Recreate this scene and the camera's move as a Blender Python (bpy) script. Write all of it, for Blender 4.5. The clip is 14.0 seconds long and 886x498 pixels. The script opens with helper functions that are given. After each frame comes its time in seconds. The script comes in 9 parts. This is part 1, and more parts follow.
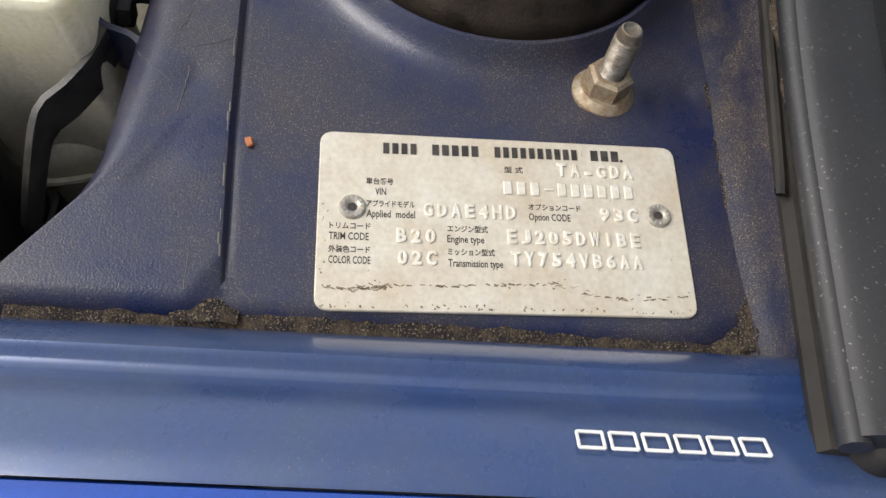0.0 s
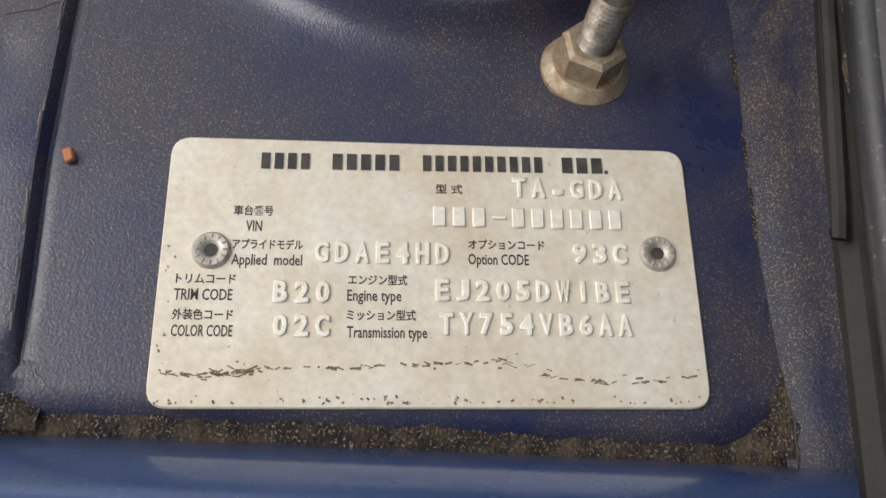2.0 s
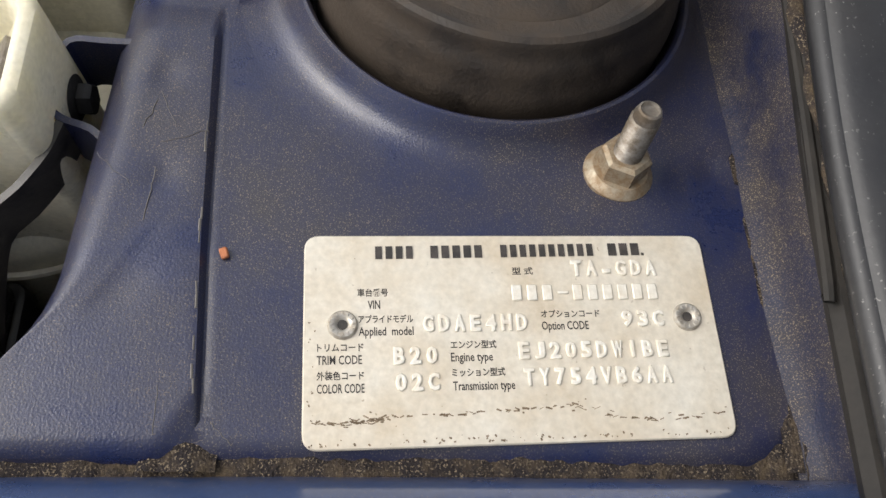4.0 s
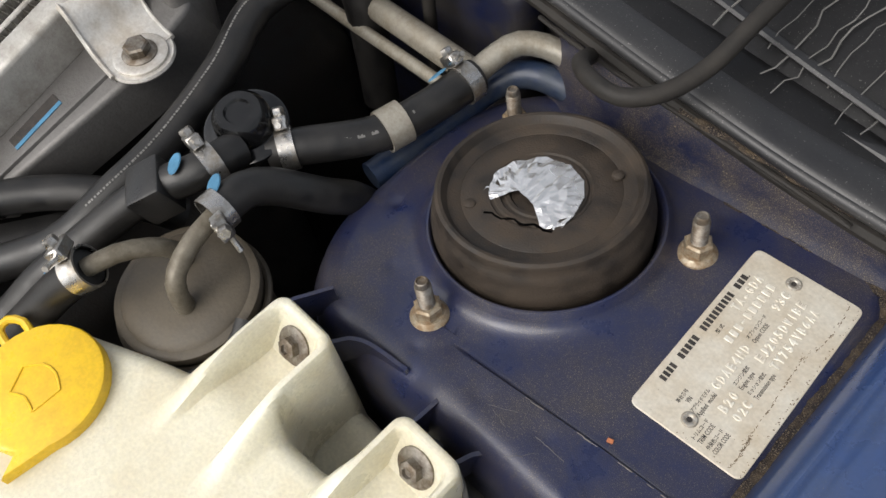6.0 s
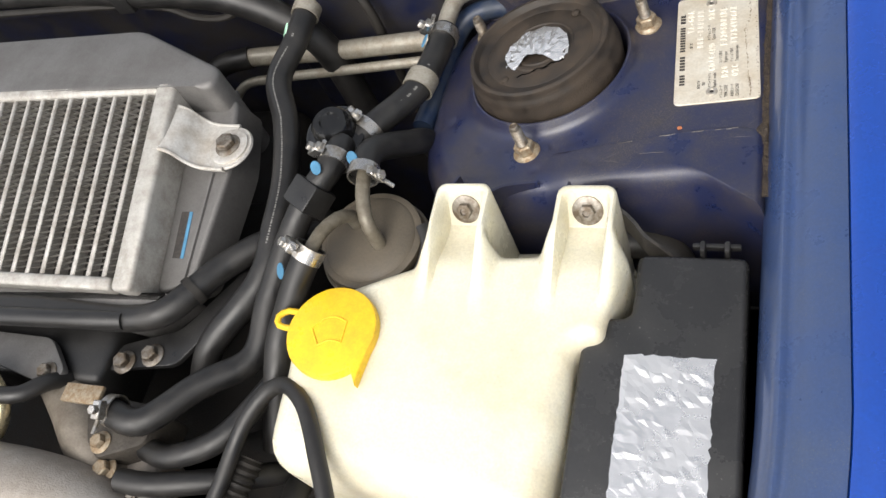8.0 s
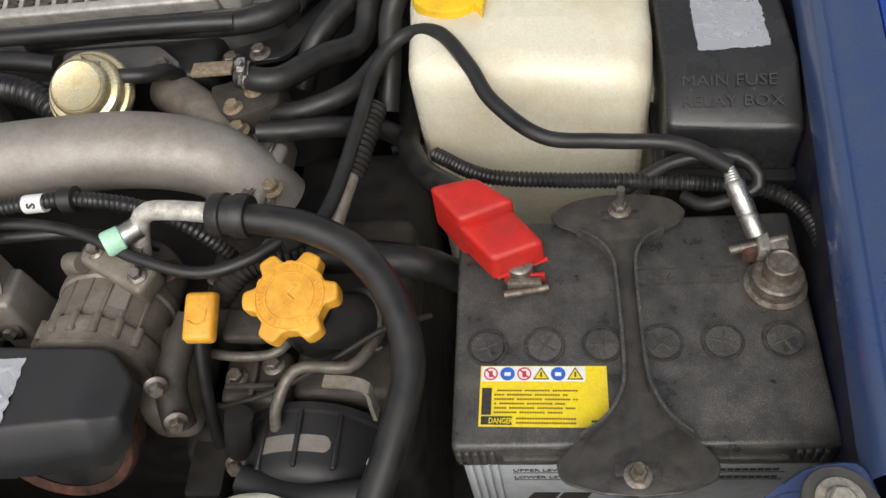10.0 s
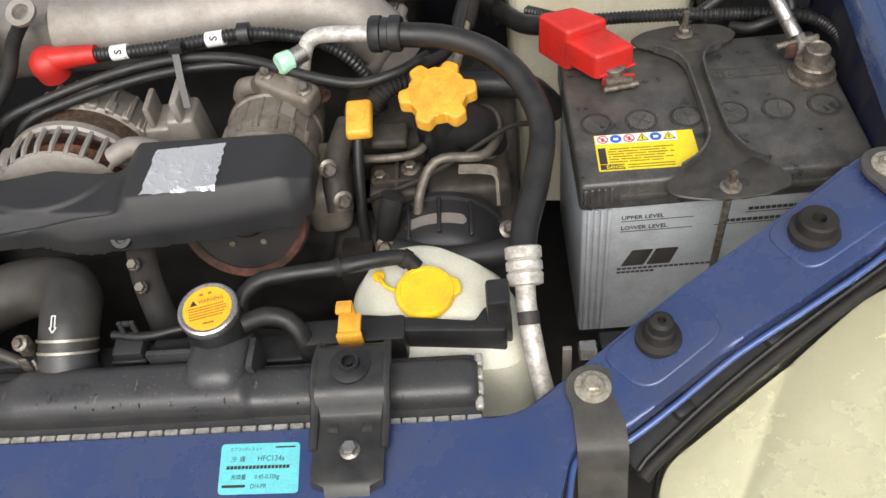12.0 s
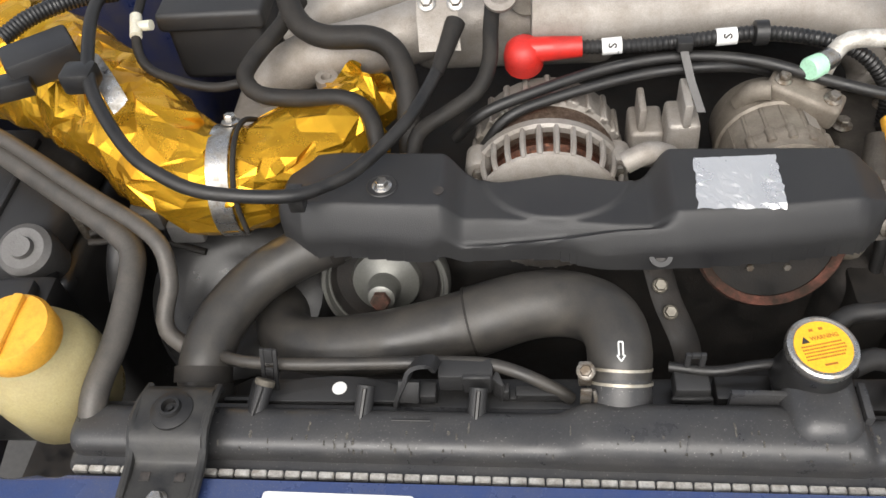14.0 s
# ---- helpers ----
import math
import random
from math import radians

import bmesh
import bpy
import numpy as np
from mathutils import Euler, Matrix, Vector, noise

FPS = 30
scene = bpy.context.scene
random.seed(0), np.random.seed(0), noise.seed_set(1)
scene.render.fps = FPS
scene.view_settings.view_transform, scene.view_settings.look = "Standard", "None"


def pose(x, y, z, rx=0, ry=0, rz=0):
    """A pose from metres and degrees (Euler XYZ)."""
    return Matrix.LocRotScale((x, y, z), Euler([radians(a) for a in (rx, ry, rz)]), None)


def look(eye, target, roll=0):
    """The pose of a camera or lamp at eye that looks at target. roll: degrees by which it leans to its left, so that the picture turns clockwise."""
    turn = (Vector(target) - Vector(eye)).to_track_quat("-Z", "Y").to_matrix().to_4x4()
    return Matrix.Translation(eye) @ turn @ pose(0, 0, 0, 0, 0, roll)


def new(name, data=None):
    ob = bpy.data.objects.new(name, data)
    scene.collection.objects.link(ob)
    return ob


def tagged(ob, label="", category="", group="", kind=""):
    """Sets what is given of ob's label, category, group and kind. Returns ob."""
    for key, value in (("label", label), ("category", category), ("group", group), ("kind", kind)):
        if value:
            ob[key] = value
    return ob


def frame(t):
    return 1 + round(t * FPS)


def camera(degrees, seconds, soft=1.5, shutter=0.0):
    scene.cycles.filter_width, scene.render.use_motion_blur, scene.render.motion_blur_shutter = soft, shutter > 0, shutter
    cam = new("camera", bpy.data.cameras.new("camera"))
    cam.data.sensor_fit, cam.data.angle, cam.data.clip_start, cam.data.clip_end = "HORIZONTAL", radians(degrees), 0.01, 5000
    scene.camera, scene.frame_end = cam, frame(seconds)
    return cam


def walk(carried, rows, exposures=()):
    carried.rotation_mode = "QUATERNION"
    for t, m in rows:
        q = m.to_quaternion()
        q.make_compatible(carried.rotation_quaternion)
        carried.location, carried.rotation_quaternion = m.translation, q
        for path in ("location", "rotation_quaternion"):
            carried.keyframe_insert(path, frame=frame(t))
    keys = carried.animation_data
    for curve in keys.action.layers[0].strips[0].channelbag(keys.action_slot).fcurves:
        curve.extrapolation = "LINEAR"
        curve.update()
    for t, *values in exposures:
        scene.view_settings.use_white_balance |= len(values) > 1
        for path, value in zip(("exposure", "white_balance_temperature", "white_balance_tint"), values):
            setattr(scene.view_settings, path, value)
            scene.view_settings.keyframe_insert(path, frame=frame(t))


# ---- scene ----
cam = camera(56.0, 14.0)
PATH = [
    (0, look((0.7527, 0.8431, 1.0763), (0.5627, 0.8667, 0.6145), 9.76)),
    (0.5, look((0.7193, 0.8635, 1.0427), (0.5317, 0.8688, 0.5792), 4.82)),
    (1, look((0.7091, 0.8691, 1.0307), (0.5382, 0.8711, 0.5608), 3.59)),
    (1.5, look((0.7054, 0.8715, 1.0261), (0.5443, 0.8742, 0.5527), 3.73)),
    (2, look((0.7033, 0.8710, 1.0214), (0.5503, 0.8752, 0.5454), 4.26)),
    (2.2, look((0.7018, 0.8709, 1.0208), (0.5551, 0.8755, 0.5428), 4.40)),
    (4.3, look((0.7224, 0.8394, 1.0790), (0.5148, 0.8637, 0.6248), 6.23)),
    (4.5, look((0.7251, 0.8368, 1.0907), (0.5083, 0.8661, 0.6411), 5.24)),
    (5, look((0.7171, 0.8080, 1.1177), (0.4961, 0.8713, 0.6736), 4.46)),
    (5.5, look((0.6839, 0.7477, 1.1592), (0.4745, 0.8489, 0.7165), -1.21)),
    (6, look((0.6893, 0.6959, 1.2146), (0.4805, 0.8471, 0.7861), -10.16)),
    (6.5, look((0.6735, 0.6506, 1.2500), (0.4782, 0.8388, 0.8300), -17.74)),
    (7, look((0.6689, 0.6284, 1.2790), (0.4742, 0.8358, 0.8678), -24.07)),
    (7.5, look((0.6887, 0.5624, 1.2953), (0.4893, 0.7789, 0.8911), -29.70)),
    (7.7, look((0.7057, 0.5233, 1.3050), (0.5094, 0.7450, 0.9022), -30.79)),
    (9.8, look((0.5339, 0.0895, 1.2948), (0.4621, 0.3830, 0.8965), -14.21)),
    (10, look((0.5137, 0.0922, 1.2879), (0.4452, 0.3784, 0.8837), -13.35)),
    (10.5, look((0.4632, 0.0456, 1.2722), (0.4142, 0.3286, 0.8630), -11.61)),
    (11, look((0.4143, -0.0744, 1.2689), (0.3818, 0.2243, 0.8692), -11.49)),
    (11.5, look((0.3881, -0.1438, 1.2786), (0.3623, 0.1706, 0.8907), -10.17)),
    (12, look((0.3740, -0.1762, 1.2811), (0.3410, 0.1468, 0.9010), -8.98)),
    (12.5, look((0.3177, -0.1865, 1.2876), (0.2667, 0.1382, 0.9108), -9.08)),
    (13, look((0.2119, -0.1535, 1.2704), (0.1504, 0.1697, 0.8938), -9.02)),
    (13.5, look((0.0942, -0.1261, 1.2649), (0.0291, 0.1976, 0.8894), -8.13)),
    (14, look((-0.0209, -0.1236, 1.2643), (-0.0747, 0.2030, 0.8895), -8.00)),
]
EXPOSURES = [(0, 0.55), (0.5, 0.48), (1.2, 0.42), (2.2, 0.24), (4.3, 0.72), (5.0, 0.88), (5.5, 0.46), (6.0, 0.42), (6.5, 0.80), (7.0, 0.98), (7.4, 0.86), (7.7, 0.84), (9.8, 0.14), (10.5, 0.44), (11.0, 0.54), (12.0, 0.55), (13.5, 0.58), (14.0, 0.72)]
walk(cam, PATH, EXPOSURES)
# ---------------------------------------------------------------- light
world = bpy.data.worlds.new("sky")
scene.world = world
world.use_nodes = True
wn, wl = world.node_tree.nodes, world.node_tree.links
sky = wn.new("ShaderNodeTexSky")
sky.sky_type = "NISHITA"
sky.sun_disc = False
sky.sun_elevation = radians(48)
sky.sun_rotation = radians(200)
sky.air_density = 1.0
sky.dust_density = 4.0
wn["Background"].inputs["Strength"].default_value = 0.135
pale = wn.new("ShaderNodeHueSaturation")  # thin cloud takes the blue out of the sky
pale.inputs["Saturation"].default_value = 0.30
wl.new(sky.outputs["Color"], pale.inputs["Color"])
wl.new(pale.outputs["Color"], wn["Background"].inputs["Color"])

sun_data = bpy.data.lights.new("sun", "SUN")
sun_data.energy = 1.5
sun_data.angle = radians(42)
sun_data.color = (1.0, 0.95, 0.88)
sun = new("sun", sun_data)
sun.matrix_world = look((0.6, -1.6, 3.2), (0.2, 0.5, 0.8))


# ---------------------------------------------------------------- materials
def mat(name, color, rough=0.5, metal=0.0, second=None, amount=0.5, scale=40.0, bump=0.15, fine=600.0,
        specks=None, speck_scale=900.0, speck_size=0.35, coat=0.0, vary=0.0, spread=0.12, spec=0.5, soft=0.0):
    """A surface: base colour, a second colour in patches (dust, stain, wear, painted reflections), fine relief,
    optional specks of dust.
    """
    m = bpy.data.materials.new(name)
    m.use_nodes = True
    n, l = m.node_tree.nodes, m.node_tree.links
    bsdf = n["Principled BSDF"]
    bsdf.inputs["Metallic"].default_value = metal
    bsdf.inputs["Coat Weight"].default_value = coat
    bsdf.inputs["Coat Roughness"].default_value = 0.15
    bsdf.inputs["Specular IOR Level"].default_value = spec
    if soft:  # light wanders inside thin milky plastic
        bsdf.inputs["Subsurface Weight"].default_value = soft
        bsdf.inputs["Subsurface Radius"].default_value = (1.0, 0.9, 0.6)
        bsdf.inputs["Subsurface Scale"].default_value = 0.03
    geo = n.new("ShaderNodeNewGeometry")
    place = geo.outputs["Position"]
    second = second or tuple(c * 0.7 for c in color)
    big = n.new("ShaderNodeTexNoise")
    big.inputs["Scale"].default_value = scale
    big.inputs["Detail"].default_value = 7
    big.inputs["Roughness"].default_value = 0.68
    l.new(place, big.inputs["Vector"])
    ramp = n.new("ShaderNodeMapRange")
    ramp.inputs["From Min"].default_value = 0.62 - 0.35 * amount - spread
    ramp.inputs["From Max"].default_value = 0.62 - 0.35 * amount + spread
    l.new(big.outputs["Fac"], ramp.inputs["Value"])
    mix = n.new("ShaderNodeMix")
    mix.data_type = "RGBA"
    mix.inputs["A"].default_value = (*color, 1)
    mix.inputs["B"].default_value = (*second, 1)
    l.new(ramp.outputs["Result"], mix.inputs["Factor"])
    out = mix.outputs["Result"]
    small = n.new("ShaderNodeTexNoise")
    small.inputs["Scale"].default_value = fine
    small.inputs["Detail"].default_value = 4
    l.new(place, small.inputs["Vector"])
    if specks:
        dots = n.new("ShaderNodeTexNoise")
        dots.inputs["Scale"].default_value = speck_scale
        dots.inputs["Detail"].default_value = 2
        l.new(place, dots.inputs["Vector"])
        cut = n.new("ShaderNodeMapRange")
        cut.inputs["From Min"].default_value = 0.74 - speck_size * 0.5
        cut.inputs["From Max"].default_value = 0.80 - speck_size * 0.5
        l.new(dots.outputs["Fac"], cut.inputs["Value"])
        patch = n.new("ShaderNodeMapRange")
        patch.inputs["From Min"].default_value = 0.36
        patch.inputs["From Max"].default_value = 0.60
        patch.inputs["To Min"].default_value = 0.12
        l.new(big.outputs["Fac"], patch.inputs["Value"])
        both = n.new("ShaderNodeMath")
        both.operation = "MULTIPLY"
        l.new(cut.outputs["Result"], both.inputs[0])
        l.new(patch.outputs["Result"], both.inputs[1])
        top = n.new("ShaderNodeMix")
        top.data_type = "RGBA"
        top.inputs["B"].default_value = (*specks, 1)
        l.new(both.outputs["Value"], top.inputs["Factor"])
        l.new(out, top.inputs["A"])
        out = top.outputs["Result"]
    shade = n.new("ShaderNodeHueSaturation")
    tone = n.new("ShaderNodeMapRange")
    tone.inputs["To Min"].default_value = 0.8
    tone.inputs["To Max"].default_value = 1.2
    l.new(small.outputs["Fac"], tone.inputs["Value"])
    l.new(tone.outputs["Result"], shade.inputs["Value"])
    l.new(out, shade.inputs["Color"])
    l.new(shade.outputs["Color"], bsdf.inputs["Base Color"])
    gloss = n.new("ShaderNodeMapRange")
    gloss.inputs["To Min"].default_value = max(0.04, rough - 0.08)
    gloss.inputs["To Max"].default_value = min(1.0, rough + 0.22)
    l.new(ramp.outputs["Result"], gloss.inputs["Value"])
    l.new(gloss.outputs["Result"], bsdf.inputs["Roughness"])
    if bump:
        b = n.new("ShaderNodeBump")
        b.inputs["Strength"].default_value = bump
        b.inputs["Distance"].default_value = 0.0008
        l.new(small.outputs["Fac"], b.inputs["Height"])
        l.new(b.outputs["Normal"], bsdf.inputs["Normal"])
    return m


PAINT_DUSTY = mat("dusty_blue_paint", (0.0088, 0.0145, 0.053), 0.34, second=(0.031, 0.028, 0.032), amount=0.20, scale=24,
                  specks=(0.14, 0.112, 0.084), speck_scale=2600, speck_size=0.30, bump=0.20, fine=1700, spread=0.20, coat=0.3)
PAINT = mat("blue_paint", (0.025, 0.063, 0.195), 0.26, 0.30, second=(0.055, 0.080, 0.150), amount=0.28, scale=19, bump=0.02, spread=0.25,
            specks=(0.16, 0.15, 0.14), speck_scale=1800, speck_size=0.16, coat=1.0)
# Panel paint raised and greyed; the sky's reflection is put into its colour.
PAINT_SUPPORT = mat("dusty_sky_lit_paint", (0.028, 0.060, 0.195), 0.22, 0.30, second=(0.072, 0.086, 0.150), amount=0.26, scale=16, bump=0.06, fine=900, spread=0.28,
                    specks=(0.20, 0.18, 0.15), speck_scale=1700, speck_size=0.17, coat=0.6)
PAINT_GRIME = mat("dirt_caked_paint", (0.011, 0.014, 0.036), 0.5, second=(0.044, 0.037, 0.031), amount=0.16, scale=55, bump=0.4, fine=1200, spread=0.2,
                  specks=(0.17, 0.135, 0.095), speck_scale=2800, speck_size=0.34, spec=0.25)
# Lighter copy of the blue: sky sheen on the rolled edge is painted in.
PAINT_RAIL = mat("rubbed_sky_lit_paint", (0.040, 0.095, 0.31), 0.34, 0.40, second=(0.085, 0.125, 0.28), amount=0.26, scale=30, bump=0.04, fine=500, spread=0.25,
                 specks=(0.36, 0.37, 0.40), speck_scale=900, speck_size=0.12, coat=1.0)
# Brighter copy of the body blue; the skylight on the fender is in it.
PAINT_BRIGHT = mat("sky_lit_blue_paint", (0.006, 0.070, 0.42), 0.22, 0.4, second=(0.008, 0.06, 0.36), amount=0.2, scale=10, bump=0.01, coat=1.0)
# Darker copy of the body blue; the inner wing's shade is put into it.
PAINT_DARK = mat("grimy_shaded_blue_paint", (0.007, 0.010, 0.034), 0.45, second=(0.024, 0.021, 0.020), amount=0.42, scale=18, bump=0.2)
BLACK_STEEL_EDGE = mat("scuffed_black_strap", (0.018, 0.018, 0.020), 0.4, second=(0.10, 0.09, 0.075), amount=0.3, scale=60, bump=0.2, spread=0.15)
GRIT = mat("packed_grit", (0.085, 0.064, 0.042), 0.95, second=(0.028, 0.024, 0.024), amount=0.55, scale=190, bump=1.0, fine=1300, spec=0.1,
           specks=(0.20, 0.16, 0.11), speck_scale=1900, speck_size=0.34)
CHIP = mat("orange_stone", (0.45, 0.16, 0.07), 0.7, bump=0.2)
SCRATCH = mat("bare_scratch", (0.15, 0.138, 0.125), 0.6, bump=0)
RIVET = mat("pale_rivet", (0.44, 0.42, 0.38), 0.38, 0.6, second=(0.36, 0.32, 0.26), amount=0.35, scale=500, bump=0.2)
RUBBER = mat("rubber", (0.011, 0.0105, 0.010), 0.55, second=(0.032, 0.028, 0.024), amount=0.32, scale=45, bump=0.15, spread=0.2, spec=0.28)
HOSE_DUSTY = mat("dusty_grey_hose", (0.023, 0.0224, 0.022), 0.38, second=(0.060, 0.053, 0.044), amount=0.28, scale=34, bump=0.12, spread=0.22)
TANK_BLACK = mat("scuffed_black_tank", (0.031, 0.0315, 0.034), 0.30, second=(0.056, 0.054, 0.052), amount=0.28, scale=30, bump=0.12, spread=0.22,
                 specks=(0.15, 0.145, 0.135), speck_scale=600, speck_size=0.15)
BOTTLE = mat("yellowed_bottle_plastic", (0.44, 0.38, 0.20), 0.30, second=(0.33, 0.27, 0.13), amount=0.3, scale=20, bump=0.08, spread=0.25, soft=0.4)
RUBBER_CAP = mat("dusty_rubber", (0.013, 0.0098, 0.0072), 0.58, second=(0.040, 0.028, 0.018), amount=0.42, scale=45, bump=0.35, fine=900)
HOSE = mat("hose_rubber", (0.0075, 0.0075, 0.0078), 0.40, second=(0.023, 0.021, 0.019), amount=0.26, scale=60, bump=0.12, spread=0.2)
BLACK = mat("black_plastic", (0.0085, 0.0085, 0.009), 0.32, second=(0.022, 0.021, 0.020), amount=0.35, scale=30, bump=0.12,
            specks=(0.09, 0.085, 0.075), speck_scale=1100, speck_size=0.14, spread=0.2)
BLACK_MATT = mat("grained_black_plastic", (0.015, 0.015, 0.0165), 0.42, second=(0.028, 0.0275, 0.027), amount=0.35, scale=14, bump=0.3, fine=1400, spread=0.25)
# Near-black: grimy metal, with the shade of the bay's depths in its colour.
DARK = mat("grimy_shaded_metal", (0.008, 0.0075, 0.007), 0.65, second=(0.024, 0.020, 0.017), amount=0.4, scale=40, bump=0.4)
ALU = mat("cast_aluminium", (0.36, 0.335, 0.305), 0.52, 0.45, second=(0.23, 0.20, 0.168), amount=0.28, scale=22, bump=0.5, fine=800, spread=0.2)
ALU_DIRTY = mat("stained_cast_aluminium", (0.27, 0.24, 0.20), 0.55, 0.4, second=(0.12, 0.098, 0.075), amount=0.34, scale=28, bump=0.4, fine=600, spread=0.2)
STEEL = mat("bright_steel", (0.55, 0.54, 0.52), 0.30, 0.95, second=(0.30, 0.27, 0.23), amount=0.3, scale=120, bump=0.1)
STEEL_DULL = mat("dull_steel", (0.30, 0.28, 0.25), 0.45, 0.8, second=(0.14, 0.11, 0.08), amount=0.4, scale=120, bump=0.2)
ZINC = mat("yellow_zinc", (0.34, 0.295, 0.22), 0.46, 0.4, second=(0.24, 0.165, 0.095), amount=0.4, scale=260, bump=0.3)
RUST = mat("rusty_iron", (0.15, 0.052, 0.034), 0.75, 0.3, second=(0.045, 0.03, 0.022), amount=0.45, scale=60, bump=0.4)
TANK = mat("yellowed_tank_plastic", (0.68, 0.645, 0.51), 0.34, second=(0.57, 0.50, 0.35), amount=0.06, scale=15, bump=0.10, spread=0.16, soft=0.3)
TANK_WHITE = mat("milky_tank_plastic", (0.66, 0.66, 0.55), 0.38, second=(0.54, 0.52, 0.41), amount=0.18, scale=14, bump=0.06, spread=0.25, soft=0.4)
YELLOW = mat("yellow_plastic", (0.80, 0.52, 0.02), 0.35, second=(0.66, 0.40, 0.02), amount=0.25, scale=40, bump=0.06)
PIPE_GREY = mat("grimy_grey_pipe", (0.062, 0.058, 0.053), 0.45, 0.2, second=(0.11, 0.098, 0.085), amount=0.3, scale=60, bump=0.2, spread=0.2)
ORANGE = mat("orange_yellow_plastic", (0.80, 0.41, 0.045), 0.42, second=(0.64, 0.30, 0.03), amount=0.3, scale=60, bump=0.12)
RED = mat("red_plastic", (0.55, 0.022, 0.015), 0.36, second=(0.40, 0.02, 0.015), amount=0.3, scale=40, bump=0.1)
FOIL = mat("crinkled_foil", (0.84, 0.84, 0.84), 0.22, 0.8, second=(0.76, 0.75, 0.74), amount=0.3, scale=6, bump=0.0, fine=12)
PLATE = mat("stamped_plate", (0.66, 0.63, 0.55), 0.44, 0.25, second=(0.46, 0.38, 0.27), amount=0.26, scale=42, bump=0.1, spread=0.25,
            specks=(0.16, 0.12, 0.07), speck_scale=500, speck_size=0.04)
COWL = mat("weathered_cowl_plastic", (0.0145, 0.0148, 0.0165), 0.36, second=(0.029, 0.0285, 0.029), amount=0.3, scale=16, bump=0.12, spread=0.25,
           specks=(0.15, 0.145, 0.135), speck_scale=900, speck_size=0.15)
# Paler than the plate: the raised letters' highlight is put into the colour.
STAMPED = mat("rubbed_highlit_metal", (0.72, 0.69, 0.61), 0.40, 0.25, second=(0.62, 0.56, 0.46), amount=0.25, scale=200, bump=0.05)
STREAK = mat("dried_water_mark", (0.17, 0.165, 0.155), 0.8, bump=0)
GLOSS_BLACK = mat("glossy_black_plastic", (0.006, 0.006, 0.0065), 0.16, second=(0.012, 0.012, 0.012), amount=0.2, scale=60, bump=0.02)
FUSE_BLACK = mat("smooth_black_plastic", (0.019, 0.0192, 0.020), 0.24, second=(0.032, 0.0315, 0.031), amount=0.25, scale=22, bump=0.06, spread=0.22,
                 specks=(0.14, 0.13, 0.12), speck_scale=500, speck_size=0.12)
INK = mat("black_ink", (0.02, 0.018, 0.016), 0.6, second=(0.06, 0.05, 0.045), amount=0.2, scale=300, bump=0)
BATTERY_TOP = mat("battery_lid", (0.027, 0.027, 0.0275), 0.32, second=(0.085, 0.081, 0.074), amount=0.16, scale=44, bump=0.16, fine=900,
                  specks=(0.24, 0.21, 0.175), speck_scale=1700, speck_size=0.31, spread=0.24)
WORN_LID = mat("worn_raised_plastic", (0.030, 0.029, 0.027), 0.45, second=(0.060, 0.056, 0.050), amount=0.4, scale=200, bump=0.1)
BATTERY_CASE = mat("silver_grey_case", (0.36, 0.38, 0.40), 0.4, second=(0.28, 0.29, 0.30), amount=0.3, scale=14, bump=0.06)
LABEL_YELLOW = mat("yellow_label", (0.80, 0.62, 0.02), 0.35, second=(0.74, 0.55, 0.03), amount=0.2, scale=60, bump=0)
LABEL_WHITE = mat("white_label", (0.78, 0.78, 0.76), 0.4, second=(0.68, 0.67, 0.64), amount=0.2, scale=50, bump=0)
LABEL_AMBER = mat("amber_label", (0.86, 0.46, 0.020), 0.4, second=(0.76, 0.37, 0.02), amount=0.25, scale=80, bump=0)
BROWN_INK = mat("faded_brown_ink", (0.44, 0.16, 0.015), 0.5, bump=0)
LABEL_CYAN = mat("turquoise_label", (0.16, 0.62, 0.66), 0.4, second=(0.14, 0.54, 0.58), amount=0.2, scale=50, bump=0)
LABEL_BLUE = mat("blue_print", (0.03, 0.15, 0.60), 0.4, bump=0)
LABEL_RED = mat("red_print", (0.65, 0.04, 0.06), 0.4, bump=0)
# Brown patches stand in for dark surroundings mirrored in the foil.
GOLD = mat("gold_foil_tape", (0.95, 0.56, 0.040), 0.17, 0.85, second=(0.64, 0.28, 0.02), amount=0.36, scale=13, bump=0.0, fine=40, spread=0.22)
LAMINATION = mat("brown_laminations", (0.15, 0.105, 0.075), 0.5, 0.4, second=(0.08, 0.05, 0.035), amount=0.4, scale=160, bump=0.3)
COPPER = mat("copper_winding", (0.14, 0.05, 0.025), 0.45, 0.6, second=(0.06, 0.03, 0.02), amount=0.4, scale=200, bump=0.4)
MINT = mat("mint_plastic", (0.42, 0.72, 0.52), 0.35, second=(0.36, 0.62, 0.44), amount=0.2, scale=200, bump=0)
LIGHT_BLUE = mat("blue_paint_mark", (0.075, 0.24, 0.40), 0.5, bump=0)
BARE_WIRE = mat("silver_wire", (0.60, 0.59, 0.56), 0.35, 0.8, bump=0.2)
CRIMP = mat("dull_tinned_metal", (0.62, 0.60, 0.55), 0.45, 0.3, second=(0.34, 0.31, 0.27), amount=0.3, scale=120, bump=0.15)
PIPE = mat("greyish_steel_pipe", (0.40, 0.37, 0.31), 0.38, 0.5, second=(0.26, 0.23, 0.18), amount=0.3, scale=60, bump=0.1)
PIPE_BLUE = mat("blue_painted_pipe", (0.008, 0.020, 0.055), 0.4, second=(0.03, 0.04, 0.06), amount=0.3, scale=60, bump=0.1)
CRACK = mat("open_crack", (0.0012, 0.001, 0.001), 0.9, bump=0, spec=0.05)
